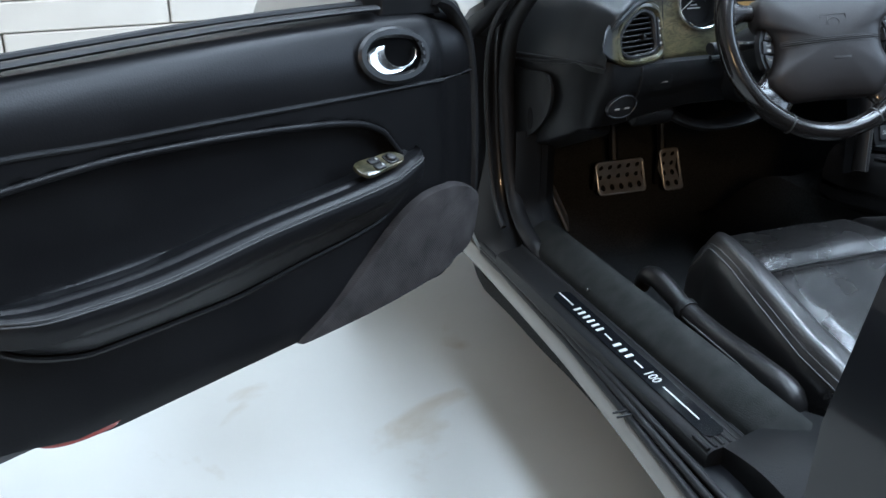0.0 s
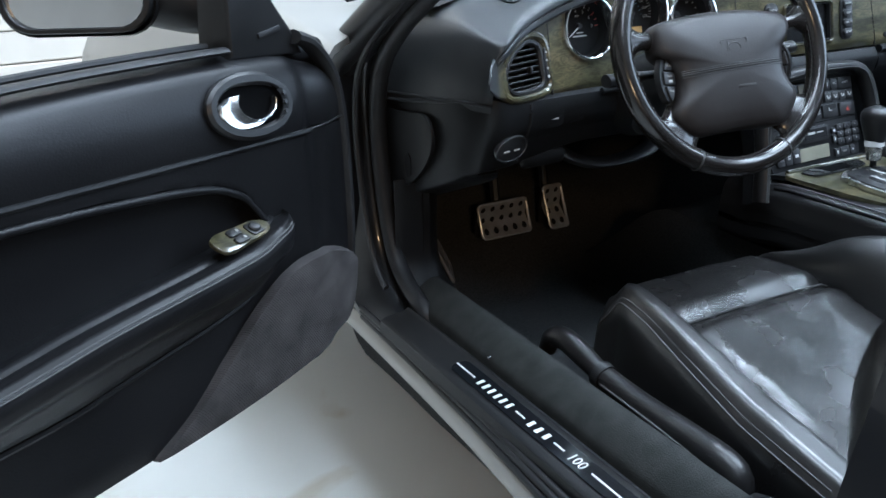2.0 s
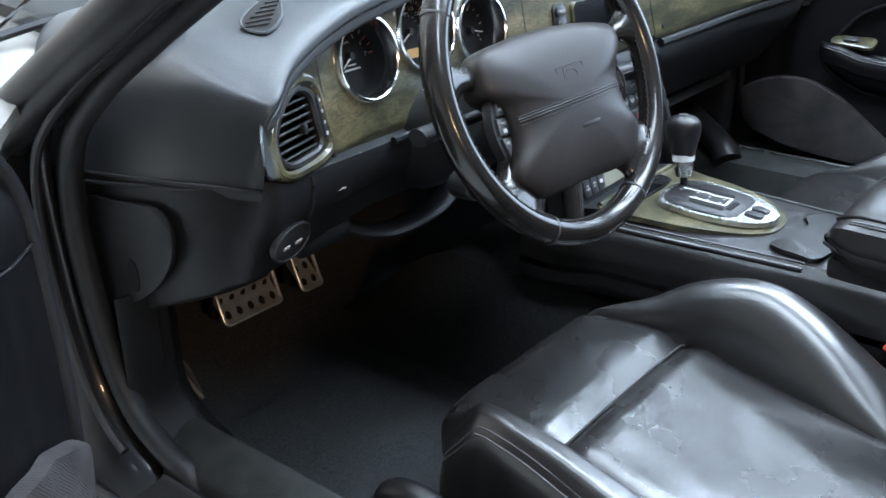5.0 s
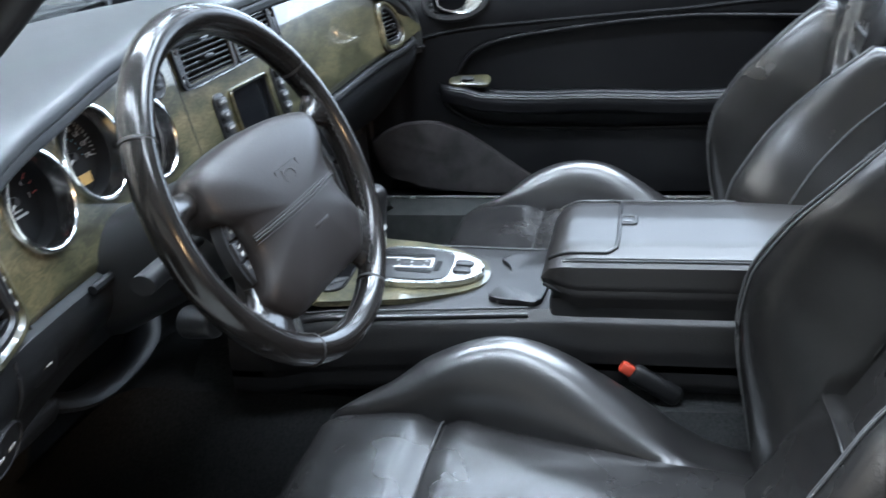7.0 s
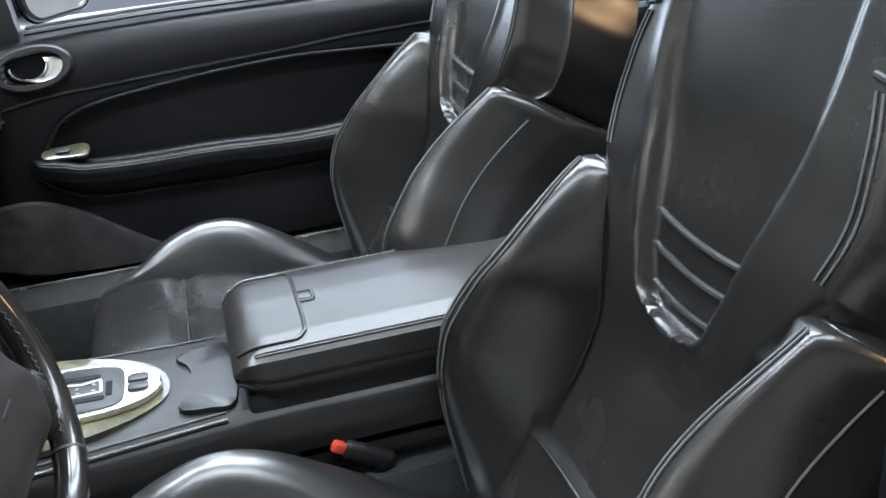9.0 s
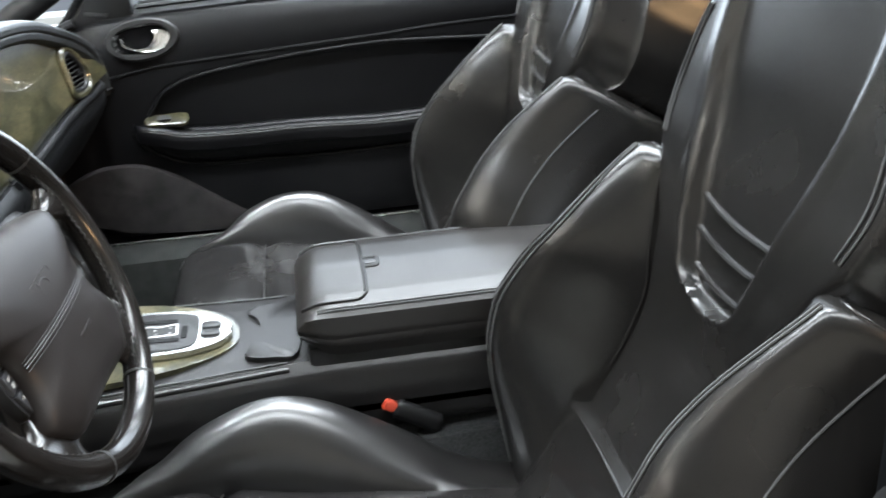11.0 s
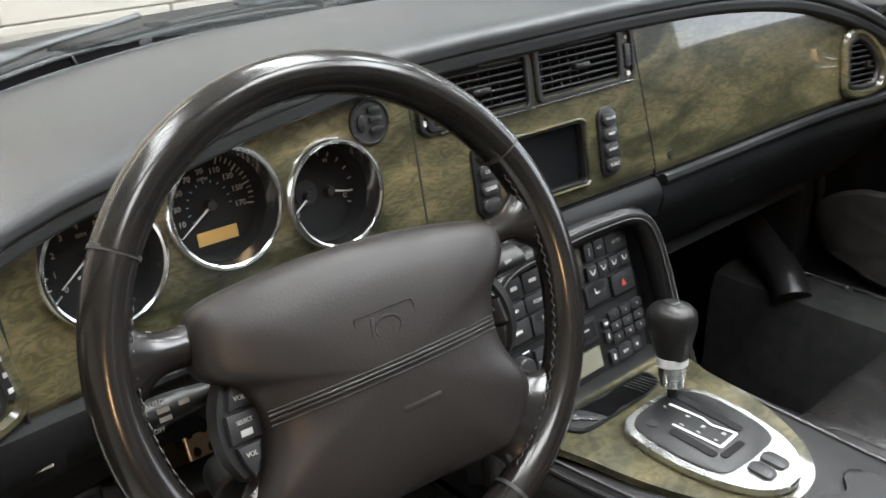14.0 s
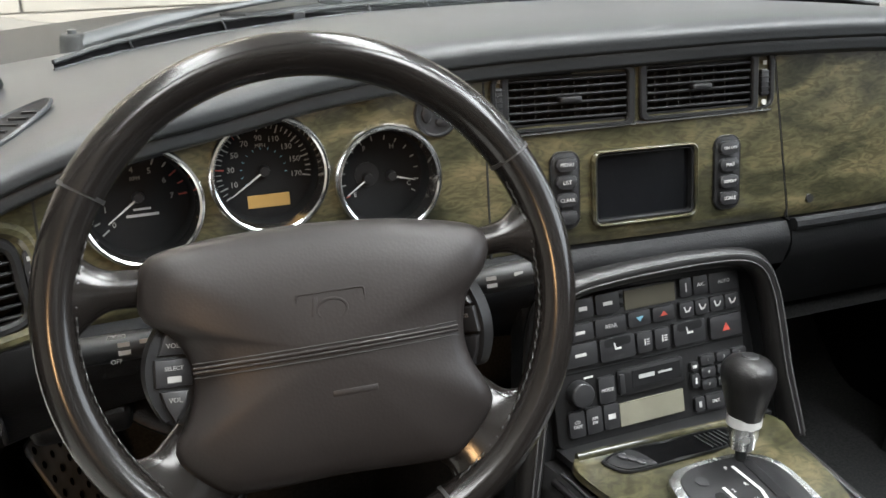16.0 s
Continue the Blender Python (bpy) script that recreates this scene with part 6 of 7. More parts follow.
ck = thing("round_switch_panel", on_face(-0.213, 0.912).translation, "round black switch cluster beside the dials", "switch")
part("rim", ring(ellipse(0.0205, 0.0205, 32), 0.004, on_face(-0.213, 0.912), 0.003, bevel=0.001), PLASTIC, ck)
part("plate", prism(ellipse(0.018, 0.018, 32), 0.002, on_face(-0.213, 0.912, 0.0005)), BUTTON, ck)
for k in range(3):
    part("key", prism(rounded(0.013, 0.006, 0.002), 0.003, on_face(-0.208, 0.9215 - 0.0085 * k, 0.0025), 0.001), PLASTIC, ck)
part("key", prism(ellipse(0.0045, 0.0075, 20), 0.002, on_face(-0.2225, 0.912, 0.0025), 0.0008), PLASTIC, ck)


def dash_slots():
    route = ((-0.52, 0.392), (-0.51, 0.400), (-0.424, 0.450), (-0.346, 0.475), (-0.245, 0.503), (-0.158, 0.518), (0.0, 0.528), (0.158, 0.518), (0.245, 0.503), (0.346, 0.475), (0.424, 0.450), (0.51, 0.400), (0.52, 0.392))
    for x0, x1 in ((-0.515, -0.005), (0.03, 0.515)):
        t = thing("defroster_vent", ((x0 + x1) / 2, 0.50, 0.93), "long narrow black demister slot along the windscreen", "air vent", "demister slots")
        n = 40
        line = []
        for k in range(n + 1):
            x = x0 + (x1 - x0) * k / n
            y = curve(route, x)
            line.append(Vector((x, y, pad_z(x, y))))
        tall = lambda s: 0.0110 * math.sin(math.pi * min(max(s, 0.02), 0.98)) ** 0.25
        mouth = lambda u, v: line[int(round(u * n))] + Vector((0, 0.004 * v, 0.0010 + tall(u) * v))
        # closed upright face, its near-black standing in for the slot's inner shade
        part("slot", sheet(mouth, n, 2), HOLLOW_SHADE, t, "slot face with its shade painted near-black")
        part("bank", sheet(lambda u, v: mouth(u, 1.0) + Vector((0, 0.030 * v, 0.0015 * math.sin(math.pi * v) - (tall(u) + 0.004) * v)), n, 4), DASH, t, "padded rise behind the slot")
        part("lip", sweep([mouth(k / n, 1.0) for k in range(n + 1)], 0.0028, 8), DASH, t)
        part("lip", sweep([mouth(k / n, 0.0) + Vector((0, -0.003, -0.0008)) for k in range(n + 1)], 0.0016, 8), DASH, t)
        for x, w in ((0.15, 0.0022), (0.34, 0.0022), (0.53, 0.014), (0.70, 0.0022), (0.84, 0.0022)):
            k = int(round(x * n))
            part("rib", box((w, 0.004, tall(k / n)), Matrix.Translation(mouth(k / n, 0.5) + Vector((0, -0.002, 0))) @ pose(0, 0, 0, 0, -20 if w < 0.01 else 0), 0.0006, 1), DASH, t)
    t = thing("corner_vent", (-0.60, 0.165, 0.90), "small leaf-shaped slatted vent on the dash top", "air vent")
    m = frame_at((-0.562, 0.212, pad_z(-0.562, 0.212) + 0.001), (0.85, 0.45, 0.10), (-0.25, -0.13, 0.96))
    ol = smooth_outline([(-0.042, -0.012), (-0.030, 0.014), (0.0, 0.023), (0.050, 0.012), (0.044, -0.004), (0.0, -0.022), (-0.032, -0.022)], 40)
    part("rim", ring(ol, 0.0035, m, 0.004, bevel=0.0015), DASH, t)
    part("duct", prism([(x * 0.9, y * 0.9) for x, y in ol], 0.001, m @ pose(0, 0, 0.0012)), DIAL, t)
    for k in range(6):
        part("slat", box((0.003, 0.030 - 0.003 * k, 0.003), m @ pose(-0.026 + 0.011 * k, 0.0, 0.002, 0, 20, 25)), PLASTIC, t)
    s = thing("tweeter", (-0.665, 0.30, 0.89), "round speaker grille on the dash top corner", "speaker")
    part("grille", sheet(lambda u, v: Vector((-0.655 + 0.040 * v * math.cos(6.28319 * u), 0.285 + 0.040 * v * math.sin(6.28319 * u), 0.905 + 0.33 * 0.040 * v * math.cos(6.28319 * u) + 0.006 * (1 - v * v))), 32, 6), FABRIC, s)
    part("sensor", rod((-0.575, 0.36, 0.915), (-0.575, 0.36, 0.938), 0.016, 0.010, 20, bevel=0.004), PLASTIC, s)


dash_slots()

# ---- steering wheel ----

WT = radians(23.68)
HUB = frame_at((-0.3711, -0.0298, 0.8467), (1, 0.0, 0), (-0.0945, -math.cos(WT), math.sin(WT)))


def steering_wheel():
    t = thing("steering_wheel", HUB.translation, "four-spoke black leather steering wheel with a padded hub", "steering wheel")
    R = 0.168

    def arc(d0, d1, r, mat, n, text, oval=1.0):
        path = [HUB @ Vector((R * math.cos(radians(d0 + (d1 - d0) * k / n)), R * math.sin(radians(d0 + (d1 - d0) * k / n)), 0)) for k in range(n + 1)]
        return part("rim", sweep(path, r, 16, up=HUB.to_3x3() @ Vector((0, 0, 1)), flat=(0.96, 1.04)), mat, t, text)
    arc(29.7, 146.5, 0.0158, WHEEL_LEATHER, 48, "glossy black leather upper rim")
    arc(147, 241, 0.0152, WHEEL_LEATHER, 48, "")
    arc(241.6, 294.3, 0.0152, WHEEL_LEATHER, 24, "")
    arc(294.9, 389.2, 0.0152, WHEEL_LEATHER, 48, "")
    for d in (29.7, 146.5, 241.3, 294.6):
        c = [HUB @ Vector((R * math.cos(radians(d + e)), R * math.sin(radians(d + e)), 0)) for e in (-0.5, 0.5)]
        part("rim_seam", sweep(c, 0.0159, 16, up=HUB.to_3x3() @ Vector((0, 0, 1))), DARK_STITCH, t)
    for d0, d1 in ((300, 385), (155, 240)):
        part("stitching", sweep([HUB @ Vector(((R - 0.0145) * math.cos(radians(d0 + (d1 - d0) * k / 60)), (R - 0.0145) * math.sin(radians(d0 + (d1 - d0) * k / 60)), 0.006 + 0.0014 * (-1) ** k)) for k in range(61)], 0.0006, 6), DARK_STITCH, t)
    # spokes: from the rim to the hub, broad and rounded
    for d, hx, hy, w0, w1 in ((10.5, 0.104, 0.0235, 0.0115, 0.0105), (169.5, -0.100, 0.0265, 0.0130, 0.0125), (313.5, 0.080, -0.088, 0.034, 0.033), (226.5, -0.080, -0.088, 0.034, 0.033)):
        a = Vector((R * math.cos(radians(d)), R * math.sin(radians(d)), -0.002))
        b = Vector((hx, hy, -0.012))
        path = [HUB @ a.lerp(b, k / 16) for k in range(17)]
        part("spoke", sweep(path, lambda s: w0 + (w1 - w0) * s + 0.022 * (1 - step(0.0, 0.62, s)) ** 1.5, 18, up=HUB.to_3x3() @ Vector((0, 0, 1)), flat=lambda s: (1.0, (0.0125 - 0.002 * s) / (w0 + (w1 - w0) * s + 0.022 * (1 - step(0.0, 0.62, s)) ** 1.5))), WHEEL_LEATHER, t)

    # hub pad
    PADM = HUB
    half = [(-0.117, 0.016), (-0.113, 0.038), (-0.099, 0.0485), (-0.05, 0.0540), (0.005, 0.0545), (0.06, 0.0500), (0.112, 0.0390), (0.1225, 0.025), (0.117, 0.009), (0.103, -0.007), (0.0965, -0.030), (0.0985, -0.052), (0.110, -0.078), (0.107, -0.093), (0.082, -0.117), (0.060, -0.1200), (0.0, -0.1165), (-0.060, -0.1165), (-0.082, -0.112), (-0.104, -0.091), (-0.106, -0.078), (-0.094, -0.058), (-0.0885, -0.033), (-0.097, -0.009), (-0.113, 0.004)]
    ol = smooth_outline(half, 90)
    rows, bm = [], bmesh.new()
    cy = -0.030
    for k, lift in ((0.93, -0.030), (1.0, -0.018), (1.0, -0.004), (0.985, 0.004), (0.95, 0.0095), (0.85, 0.0145), (0.65, 0.019), (0.4, 0.0215), (0.15, 0.0225)):
        row = []
        for x, y in ol:
            px, py = x * k, cy + (y - cy) * k
            row.append(bm.verts.new(PADM @ Vector((px, py, lift))))
        rows.append(row)
    for p, q in zip(rows, rows[1:]):
        for i in range(len(ol)):
            bm.faces.new((p[i], p[(i + 1) % len(ol)], q[(i + 1) % len(ol)], q[i]))
    bm.faces.new(rows[-1])
    bm.faces.new(rows[0][::-1])
    pad = part("airbag_pad", bm, PAD, t, "matt dark grey airbag pad with a stitched seam")
    surf = lambda x, y: 0.0228 - 0.0125 * (abs(x) / 0.1) ** 2.2 - 0.010 * (abs(y + 0.030) / 0.09) ** 2.2
    for dy, mat, r in ((-0.0280, PAD, 0.0010), (-0.0307, PAD, 0.0010), (-0.0250, DARK_STITCH, 0.0004), (-0.0340, DARK_STITCH, 0.0004)):
        part("seam", sweep([PADM @ Vector((x, dy, surf(x, dy) + 0.0004)) for x in [-0.088 + 0.176 * k / 30 for k in range(31)]], r, 8), mat, pad)
    em = PADM @ pose(0.004, -0.003, surf(0.004, -0.003) - 0.0016)
    part("emblem", ring(rounded(0.046, 0.024, 0.002, 3), 0.0011, em, 0.0012, bevel=0.0003), PAD, pad, "embossed emblem")
    part("emblem", ring(ellipse(0.011, 0.008, 20), 0.0016, em, 0.002, bevel=0.0004), PAD, pad)
    part("emblem", box((0.003, 0.018, 0.0014), em @ pose(-0.012, 0, 0.0008, 0, 0, -15), 0.0004), PAD, pad)
    part("print_bar", box((0.030, 0.004, 0.0012), PADM @ pose(0.012, -0.058, surf(0.012, -0.058) - 0.0004), 0.0004), PAD, pad)

    # button pods on either side
    for s, words in ((-1, ("VOL", "SELECT", "VOL")), (1, ("SET", "CANCEL", ""))):
        pm = HUB @ pose(-0.105, -0.029, -0.009, 0, 18, -5) if s < 0 else HUB @ pose(0.108, -0.026, -0.012, 0, -58, 6)
        leaf = smooth_outline([(-0.0165, 0.0), (-0.012, 0.020), (0.0, 0.035), (0.012, 0.020), (0.0165, 0.0), (0.012, -0.020), (0.0, -0.035), (-0.012, -0.020)], 40)
        pod = part("button_pod", prism(leaf, 0.010, pm, 0.004), PLASTIC, t, "oval button pod")
        keys = ([(-0.009, 0.0), (0.010, 0.0), (0.006, 0.010), (0.0, 0.021), (-0.006, 0.010)], [(-0.012, -0.009), (0.012, -0.009), (0.012, 0.009), (-0.012, 0.009)], [(-0.006, -0.010), (0.0, -0.021), (0.006, -0.010), (0.010, 0.0), (-0.009, 0.0)])
        for k, word in enumerate(words):
            km = pm @ pose(0.001, (0.0115, 0.0, -0.0115)[k], 0.0095)
            key = part("key", prism(keys[k], 0.004, km, 0.0012), BUTTON, pod)
            if word:
                part("letters", text_mesh(word, 0.0046 if len(word) < 5 else 0.0038, km @ pose(0, (0.006, 0.003, -0.006)[k], 0.0044), 0.0002), GREY_PRINT, key)
            if k == 1 and s < 0:
                part("symbol", box((0.009, 0.004, 0.0004), km @ pose(0, -0.004, 0.0042)), GREY_PRINT, key)
    col = part("column_shroud", sweep([HUB @ Vector((0, -0.012, -0.02)), HUB @ Vector((0, -0.014, -0.07)), HUB @ Vector((0, -0.018, -0.16)), HUB @ Vector((0, -0.02, -0.24))], lambda s: 0.052 + 0.014 * s, 20, up=HUB.to_3x3() @ Vector((0, 1, 0)), flat=(1.15, 0.95)), PLASTIC, t, "black column shroud")
    part("ignition_barrel", rod(HUB @ Vector((-0.09, -0.075, -0.10)), HUB @ Vector((-0.098, -0.085, -0.065)), 0.016, 0.014, 18, bevel=0.003), PLASTIC, col)

    for s in (-1, 1):
        a, b = HUB @ Vector((s * 0.055, -0.012, -0.062)), HUB @ Vector((s * (0.165 if s < 0 else 0.174), -0.012 if s < 0 else -0.003, -0.054))
        st = part("stalk", sweep([a.lerp(b, k / 8) for k in range(9)], lambda q: 0.0070 + 0.0035 * step(0.35, 0.6, q), 14, flat=(1.15, 0.9)), PLASTIC, t, "column stalk with white symbols")
        fm = HUB @ pose(s * 0.137, -0.010 if s < 0 else -0.004, -0.0440)
        for k in range(2):
            part("symbol", box((0.008, 0.0030, 0.0006), fm @ pose(s * -0.004 + 0.002, 0.0 - 0.0055 * k, 0)), GREY_PRINT, st)
        part("symbol", box((0.007, 0.0030, 0.0006), fm @ pose(0.020, 0.0005, 0)), GREY_PRINT, st)
        if s < 0:
            part("letters", text_mesh("AUTO", 0.0045, fm @ pose(0.002, 0.0055, 0), 0.0002), GREY_PRINT, st)
            part("letters", text_mesh("OFF", 0.0045, fm @ pose(0.0, -0.0110, 0), 0.0002), GREY_PRINT, st)
    return t


steering_wheel()

# ---- centre console ----

STACK = frame_at((-0.004, 0.1055, 0.672), (1, 0, 0.02), (0, -1, 0.31))


def radio_stack():
    t = thing("radio_stack", STACK.translation, "black climate and radio panel with rows of buttons", "control panel")
    part("panel", prism(rounded(0.224, 0.147, 0.010, 4), 0.012, STACK @ pose(0.001, -0.013, -0.012), 0.002), PLASTIC, t)
    half = ((0.162, -0.125, 0.006), (0.147, -0.050, 0.010), (0.141, 0.0, 0.012), (0.135, 0.036, 0.013), (0.123, 0.062, 0.014), (0.098, 0.075, 0.014), (0.050, 0.0795, 0.014))
    hood = spline([STACK @ Vector((0.008 - x, y, z)) for x, y, z in half] + [STACK @ Vector((0.004, 0.0805, 0.014))] + [STACK @ Vector(p) for p in half[::-1]], 72)
    up = STACK.to_3x3() @ Vector((0, 0, 1))
    part("hood_roll", sweep(hood, 0.0135, 14, up=up, flat=(0.85, 1.2)), LEATHER, t, "stitched black leather roll round the panel")
    for e in (-0.0035, 0.0035):
        part("hood_stitch", sweep([p + up * 0.0158 + (p - STACK @ Vector((0.004, -0.02, 0.012))).normalized() * e for p in hood], 0.0009, 6), STITCH, t)
    # the well between the roll and the buttons
    well = [(0.004 + (STACK.inverted() @ p).x - 0.004, (STACK.inverted() @ p).y) for p in hood]
    bm = bmesh.new()
    rows = [[bm.verts.new(STACK @ Vector((0.004 + (x - 0.004) * q, -0.02 + (y + 0.02) * q, z))) for x, y in well] for q, z in ((1.04, -0.030), (1.0, 0.004), (0.93, 0.004), (0.90, -0.009), (0.70, -0.0095))]
    for p, q in zip(rows, rows[1:]):
        for k in range(len(p) - 1):
            bm.faces.new((p[k], p[k + 1], q[k + 1], q[k]))
    part("well", bm, TRIM, t)
    part("filler", prism(rounded(0.268, 0.190, 0.02, 4), 0.03, STACK @ pose(0.004, -0.022, -0.042)), TRIM, t)
    part("apron", sheet(lambda u, v: STACK @ Vector((-0.112 + 0.230 * u, -0.084 - 0.004 * v, -0.004 + 0.034 * v)), 12, 4, thick=lambda u, v: (0, 0, -0.008)), PLASTIC, t, "plain black strip under the radio")

    def key(x, y, w, h, word="", mark=None, mat=GREY_PRINT, size=0.0046, arrow=0):
        b = part("button", prism(rounded(w - 0.0010, h - 0.0008, min(0.002, h / 3)), 0.0045, STACK @ pose(x, y, 0.0), 0.0011), BUTTON, t)
        if word:
            part("letters", text_mesh(word, size, STACK @ pose(x, y, 0.0049), 0.0002), WHITE_PRINT, b)
        if mark:
            part("symbol", box((mark[0], mark[1], 0.0005), STACK @ pose(x, y, 0.0048)), mat, b)
        if arrow:
            part("symbol", prism([(-0.0042, -0.002 * arrow), (0.0042, -0.002 * arrow), (0.0, 0.0025 * arrow)][::arrow], 0.0005, STACK @ pose(x, y, 0.0046)), mat, b)
        return b

    def posture(x, y):
        # a seated outline with an arrow: back, seat and shin as three short strokes
        b = key(x, y, 0.0175, 0.0160)
        for dx, dy, w, h, turn in ((-0.0026, 0.0010, 0.0014, 0.0052, 20), (0.0002, -0.0018, 0.0046, 0.0015, 10), (0.0032, 0.0004, 0.0013, 0.0042, -30)):
            part("symbol", box((w, h, 0.0005), STACK @ pose(x + dx, y + dy, 0.0048, 0, 0, turn)), WHITE_PRINT, b)
    # climate row
    key(-0.073, 0.0500, 0.024, 0.0205, "", (0.009, 0.004), WHITE_PRINT)
    key(-0.0455, 0.0505, 0.027, 0.0210, "", (0.010, 0.0035), WHITE_PRINT)
    for dy in (-0.0045, 0.0045):
        part("small_key", rod(STACK @ Vector((-0.0290, 0.0500 + dy, 0.0)), STACK @ Vector((-0.0290, 0.0500 + dy, 0.003)), 0.0022, 0.0020, 12), DIAL, t)
    part("climate_display", box((0.058, 0.0190, 0.002), STACK @ pose(0.004, 0.0490, 0.001)), LCD, t, "grey climate display")
    key(0.0446, 0.0505, 0.0150, 0.0200, "", (0.0012, 0.009), WHITE_PRINT)
    key(0.0622, 0.0507, 0.0180, 0.0205, "A/C", size=0.0052)
    key(0.0900, 0.0495, 0.0360, 0.0210, "AUTO", size=0.0052)
    # second row
    key(-0.0780, 0.0272, 0.0300, 0.0172, "", (0.010, 0.003), WHITE_PRINT)
    key(-0.0440, 0.0277, 0.0350, 0.0178, "REAR", size=0.0056)
    key(-0.0115, 0.0290, 0.0260, 0.0160, "", None, BLUE_PRINT, arrow=-1)
    key(0.0165, 0.0293, 0.0260, 0.0155, "", None, RED_PRINT, arrow=1)
    for k in range(4):
        posture(0.0440 + 0.0182 * k, 0.0278)
    # third row
    key(-0.0800, 0.0055, 0.0380, 0.0230, "", (0.012, 0.003), WHITE_PRINT)
    for x in (-0.0385, 0.0452):
        b = key(x, 0.0045, 0.0400 if x < 0 else 0.0385, 0.0235, "", (0.0070, 0.0018), WHITE_PRINT)
        part("symbol", box((0.0016, 0.0060, 0.0005), STACK @ pose(x - 0.0032, 0.0075, 0.0048, 0, 0, 12)), WHITE_PRINT, b)
        part("dip", prism(rounded(0.030, 0.008, 0.003), 0.0004, STACK @ pose(x, 0.0110, 0.0042)), PLASTIC, b)
    for x in (-0.0078, 0.0128):
        b = key(x, 0.0045, 0.0180, 0.0215, "", (0.0014, 0.0066), WHITE_PRINT)
        for k in range(3):
            part("symbol", box((0.0032, 0.0010, 0.0005), STACK @ pose(x + 0.0036, 0.0022 + 0.0024 * k, 0.0048)), WHITE_PRINT, b)
    hz = key(0.0890, 0.0030, 0.0385, 0.0240, "", None)
    part("symbol", prism([(-0.0046, -0.0036), (0.0046, -0.0036), (0.0, 0.0046)], 0.0006, STACK @ pose(0.0890, 0.0020, 0.0044)), RED_PRINT, hz, "red warning triangle")
    part("panel_joint", box((0.222, 0.0016, 0.002), STACK @ pose(0.001, -0.0120, 0.0005)), DIAL, t)
    # radio
    part("volume_knob", rod(STACK @ Vector((-0.0850, -0.0320, 0)), STACK @ Vector((-0.0850, -0.0320, 0.013)), 0.0135, 0.0122, 28, bevel=0.002), BUTTON, t)
    part("print_bar", box((0.010, 0.002, 0.0005), STACK @ pose(-0.0720, -0.0190, 0.0004)), WHITE_PRINT, t)
    key(-0.0545, -0.0345, 0.0190, 0.0270, "MODE", None, size=0.0048)
    part("tape_slot", prism(rounded(0.0765, 0.0270, 0.004), 0.003, STACK @ pose(-0.0030, -0.0315, 0), 0.001), PLASTIC, t)
    part("tape_mouth", box((0.056, 0.0170, 0.002), STACK @ pose(0.0030, -0.0305, 0.0025)), DIAL, t)
    part("maker_bar", box((0.018, 0.0040, 0.0005), STACK @ pose(-0.0085, -0.0290, 0.0037)), GREY_PRINT, t)
    part("maker_bar", box((0.016, 0.0020, 0.0005), STACK @ pose(0.0130, -0.0290, 0.0037)), GREY_PRINT, t)
    part("eject_key", box((0.0060, 0.0200, 0.004), STACK @ pose(-0.0370, -0.0325, 0.003), 0.001), BUTTON, t)
    key(0.0477, -0.0320, 0.0100, 0.0098, "", (0.005, 0.003), WHITE_PRINT)
    key(0.0482, -0.0470, 0.0105, 0.0150, "", (0.002, 0.006), WHITE_PRINT)
    for r in range(3):
        for c in range(3):
            key(0.0640 + 0.0196 * c, -0.0278 - 0.0128 * r, 0.0180, 0.0112, str(1 + c + 3 * r), None, size=0.0044)
    for c, word in enumerate(("CD\nTAPE", "AM\nFM", "")):
        key(-0.0905 + 0.0192 * c, -0.0618, 0.0182, 0.0265, word, None if word else (0.008, 0.005), WHITE_PRINT, size=0.0046)
    part("radio_display", box((0.0745, 0.0236, 0.002), STACK @ pose(-0.0040, -0.0640, 0.001)), LCD_REFLECTION, t, "grey radio display, its reflections put into the colour")
    key(0.0510, -0.0722, 0.0125, 0.0160, "", (0.003, 0.006), WHITE_PRINT)
    key(0.0700, -0.0722, 0.0240, 0.0162, "SEEK", None, size=0.0046)
    key(0.0905, -0.0720, 0.0150, 0.0160, "", (0.003, 0.003), WHITE_PRINT)


radio_stack()


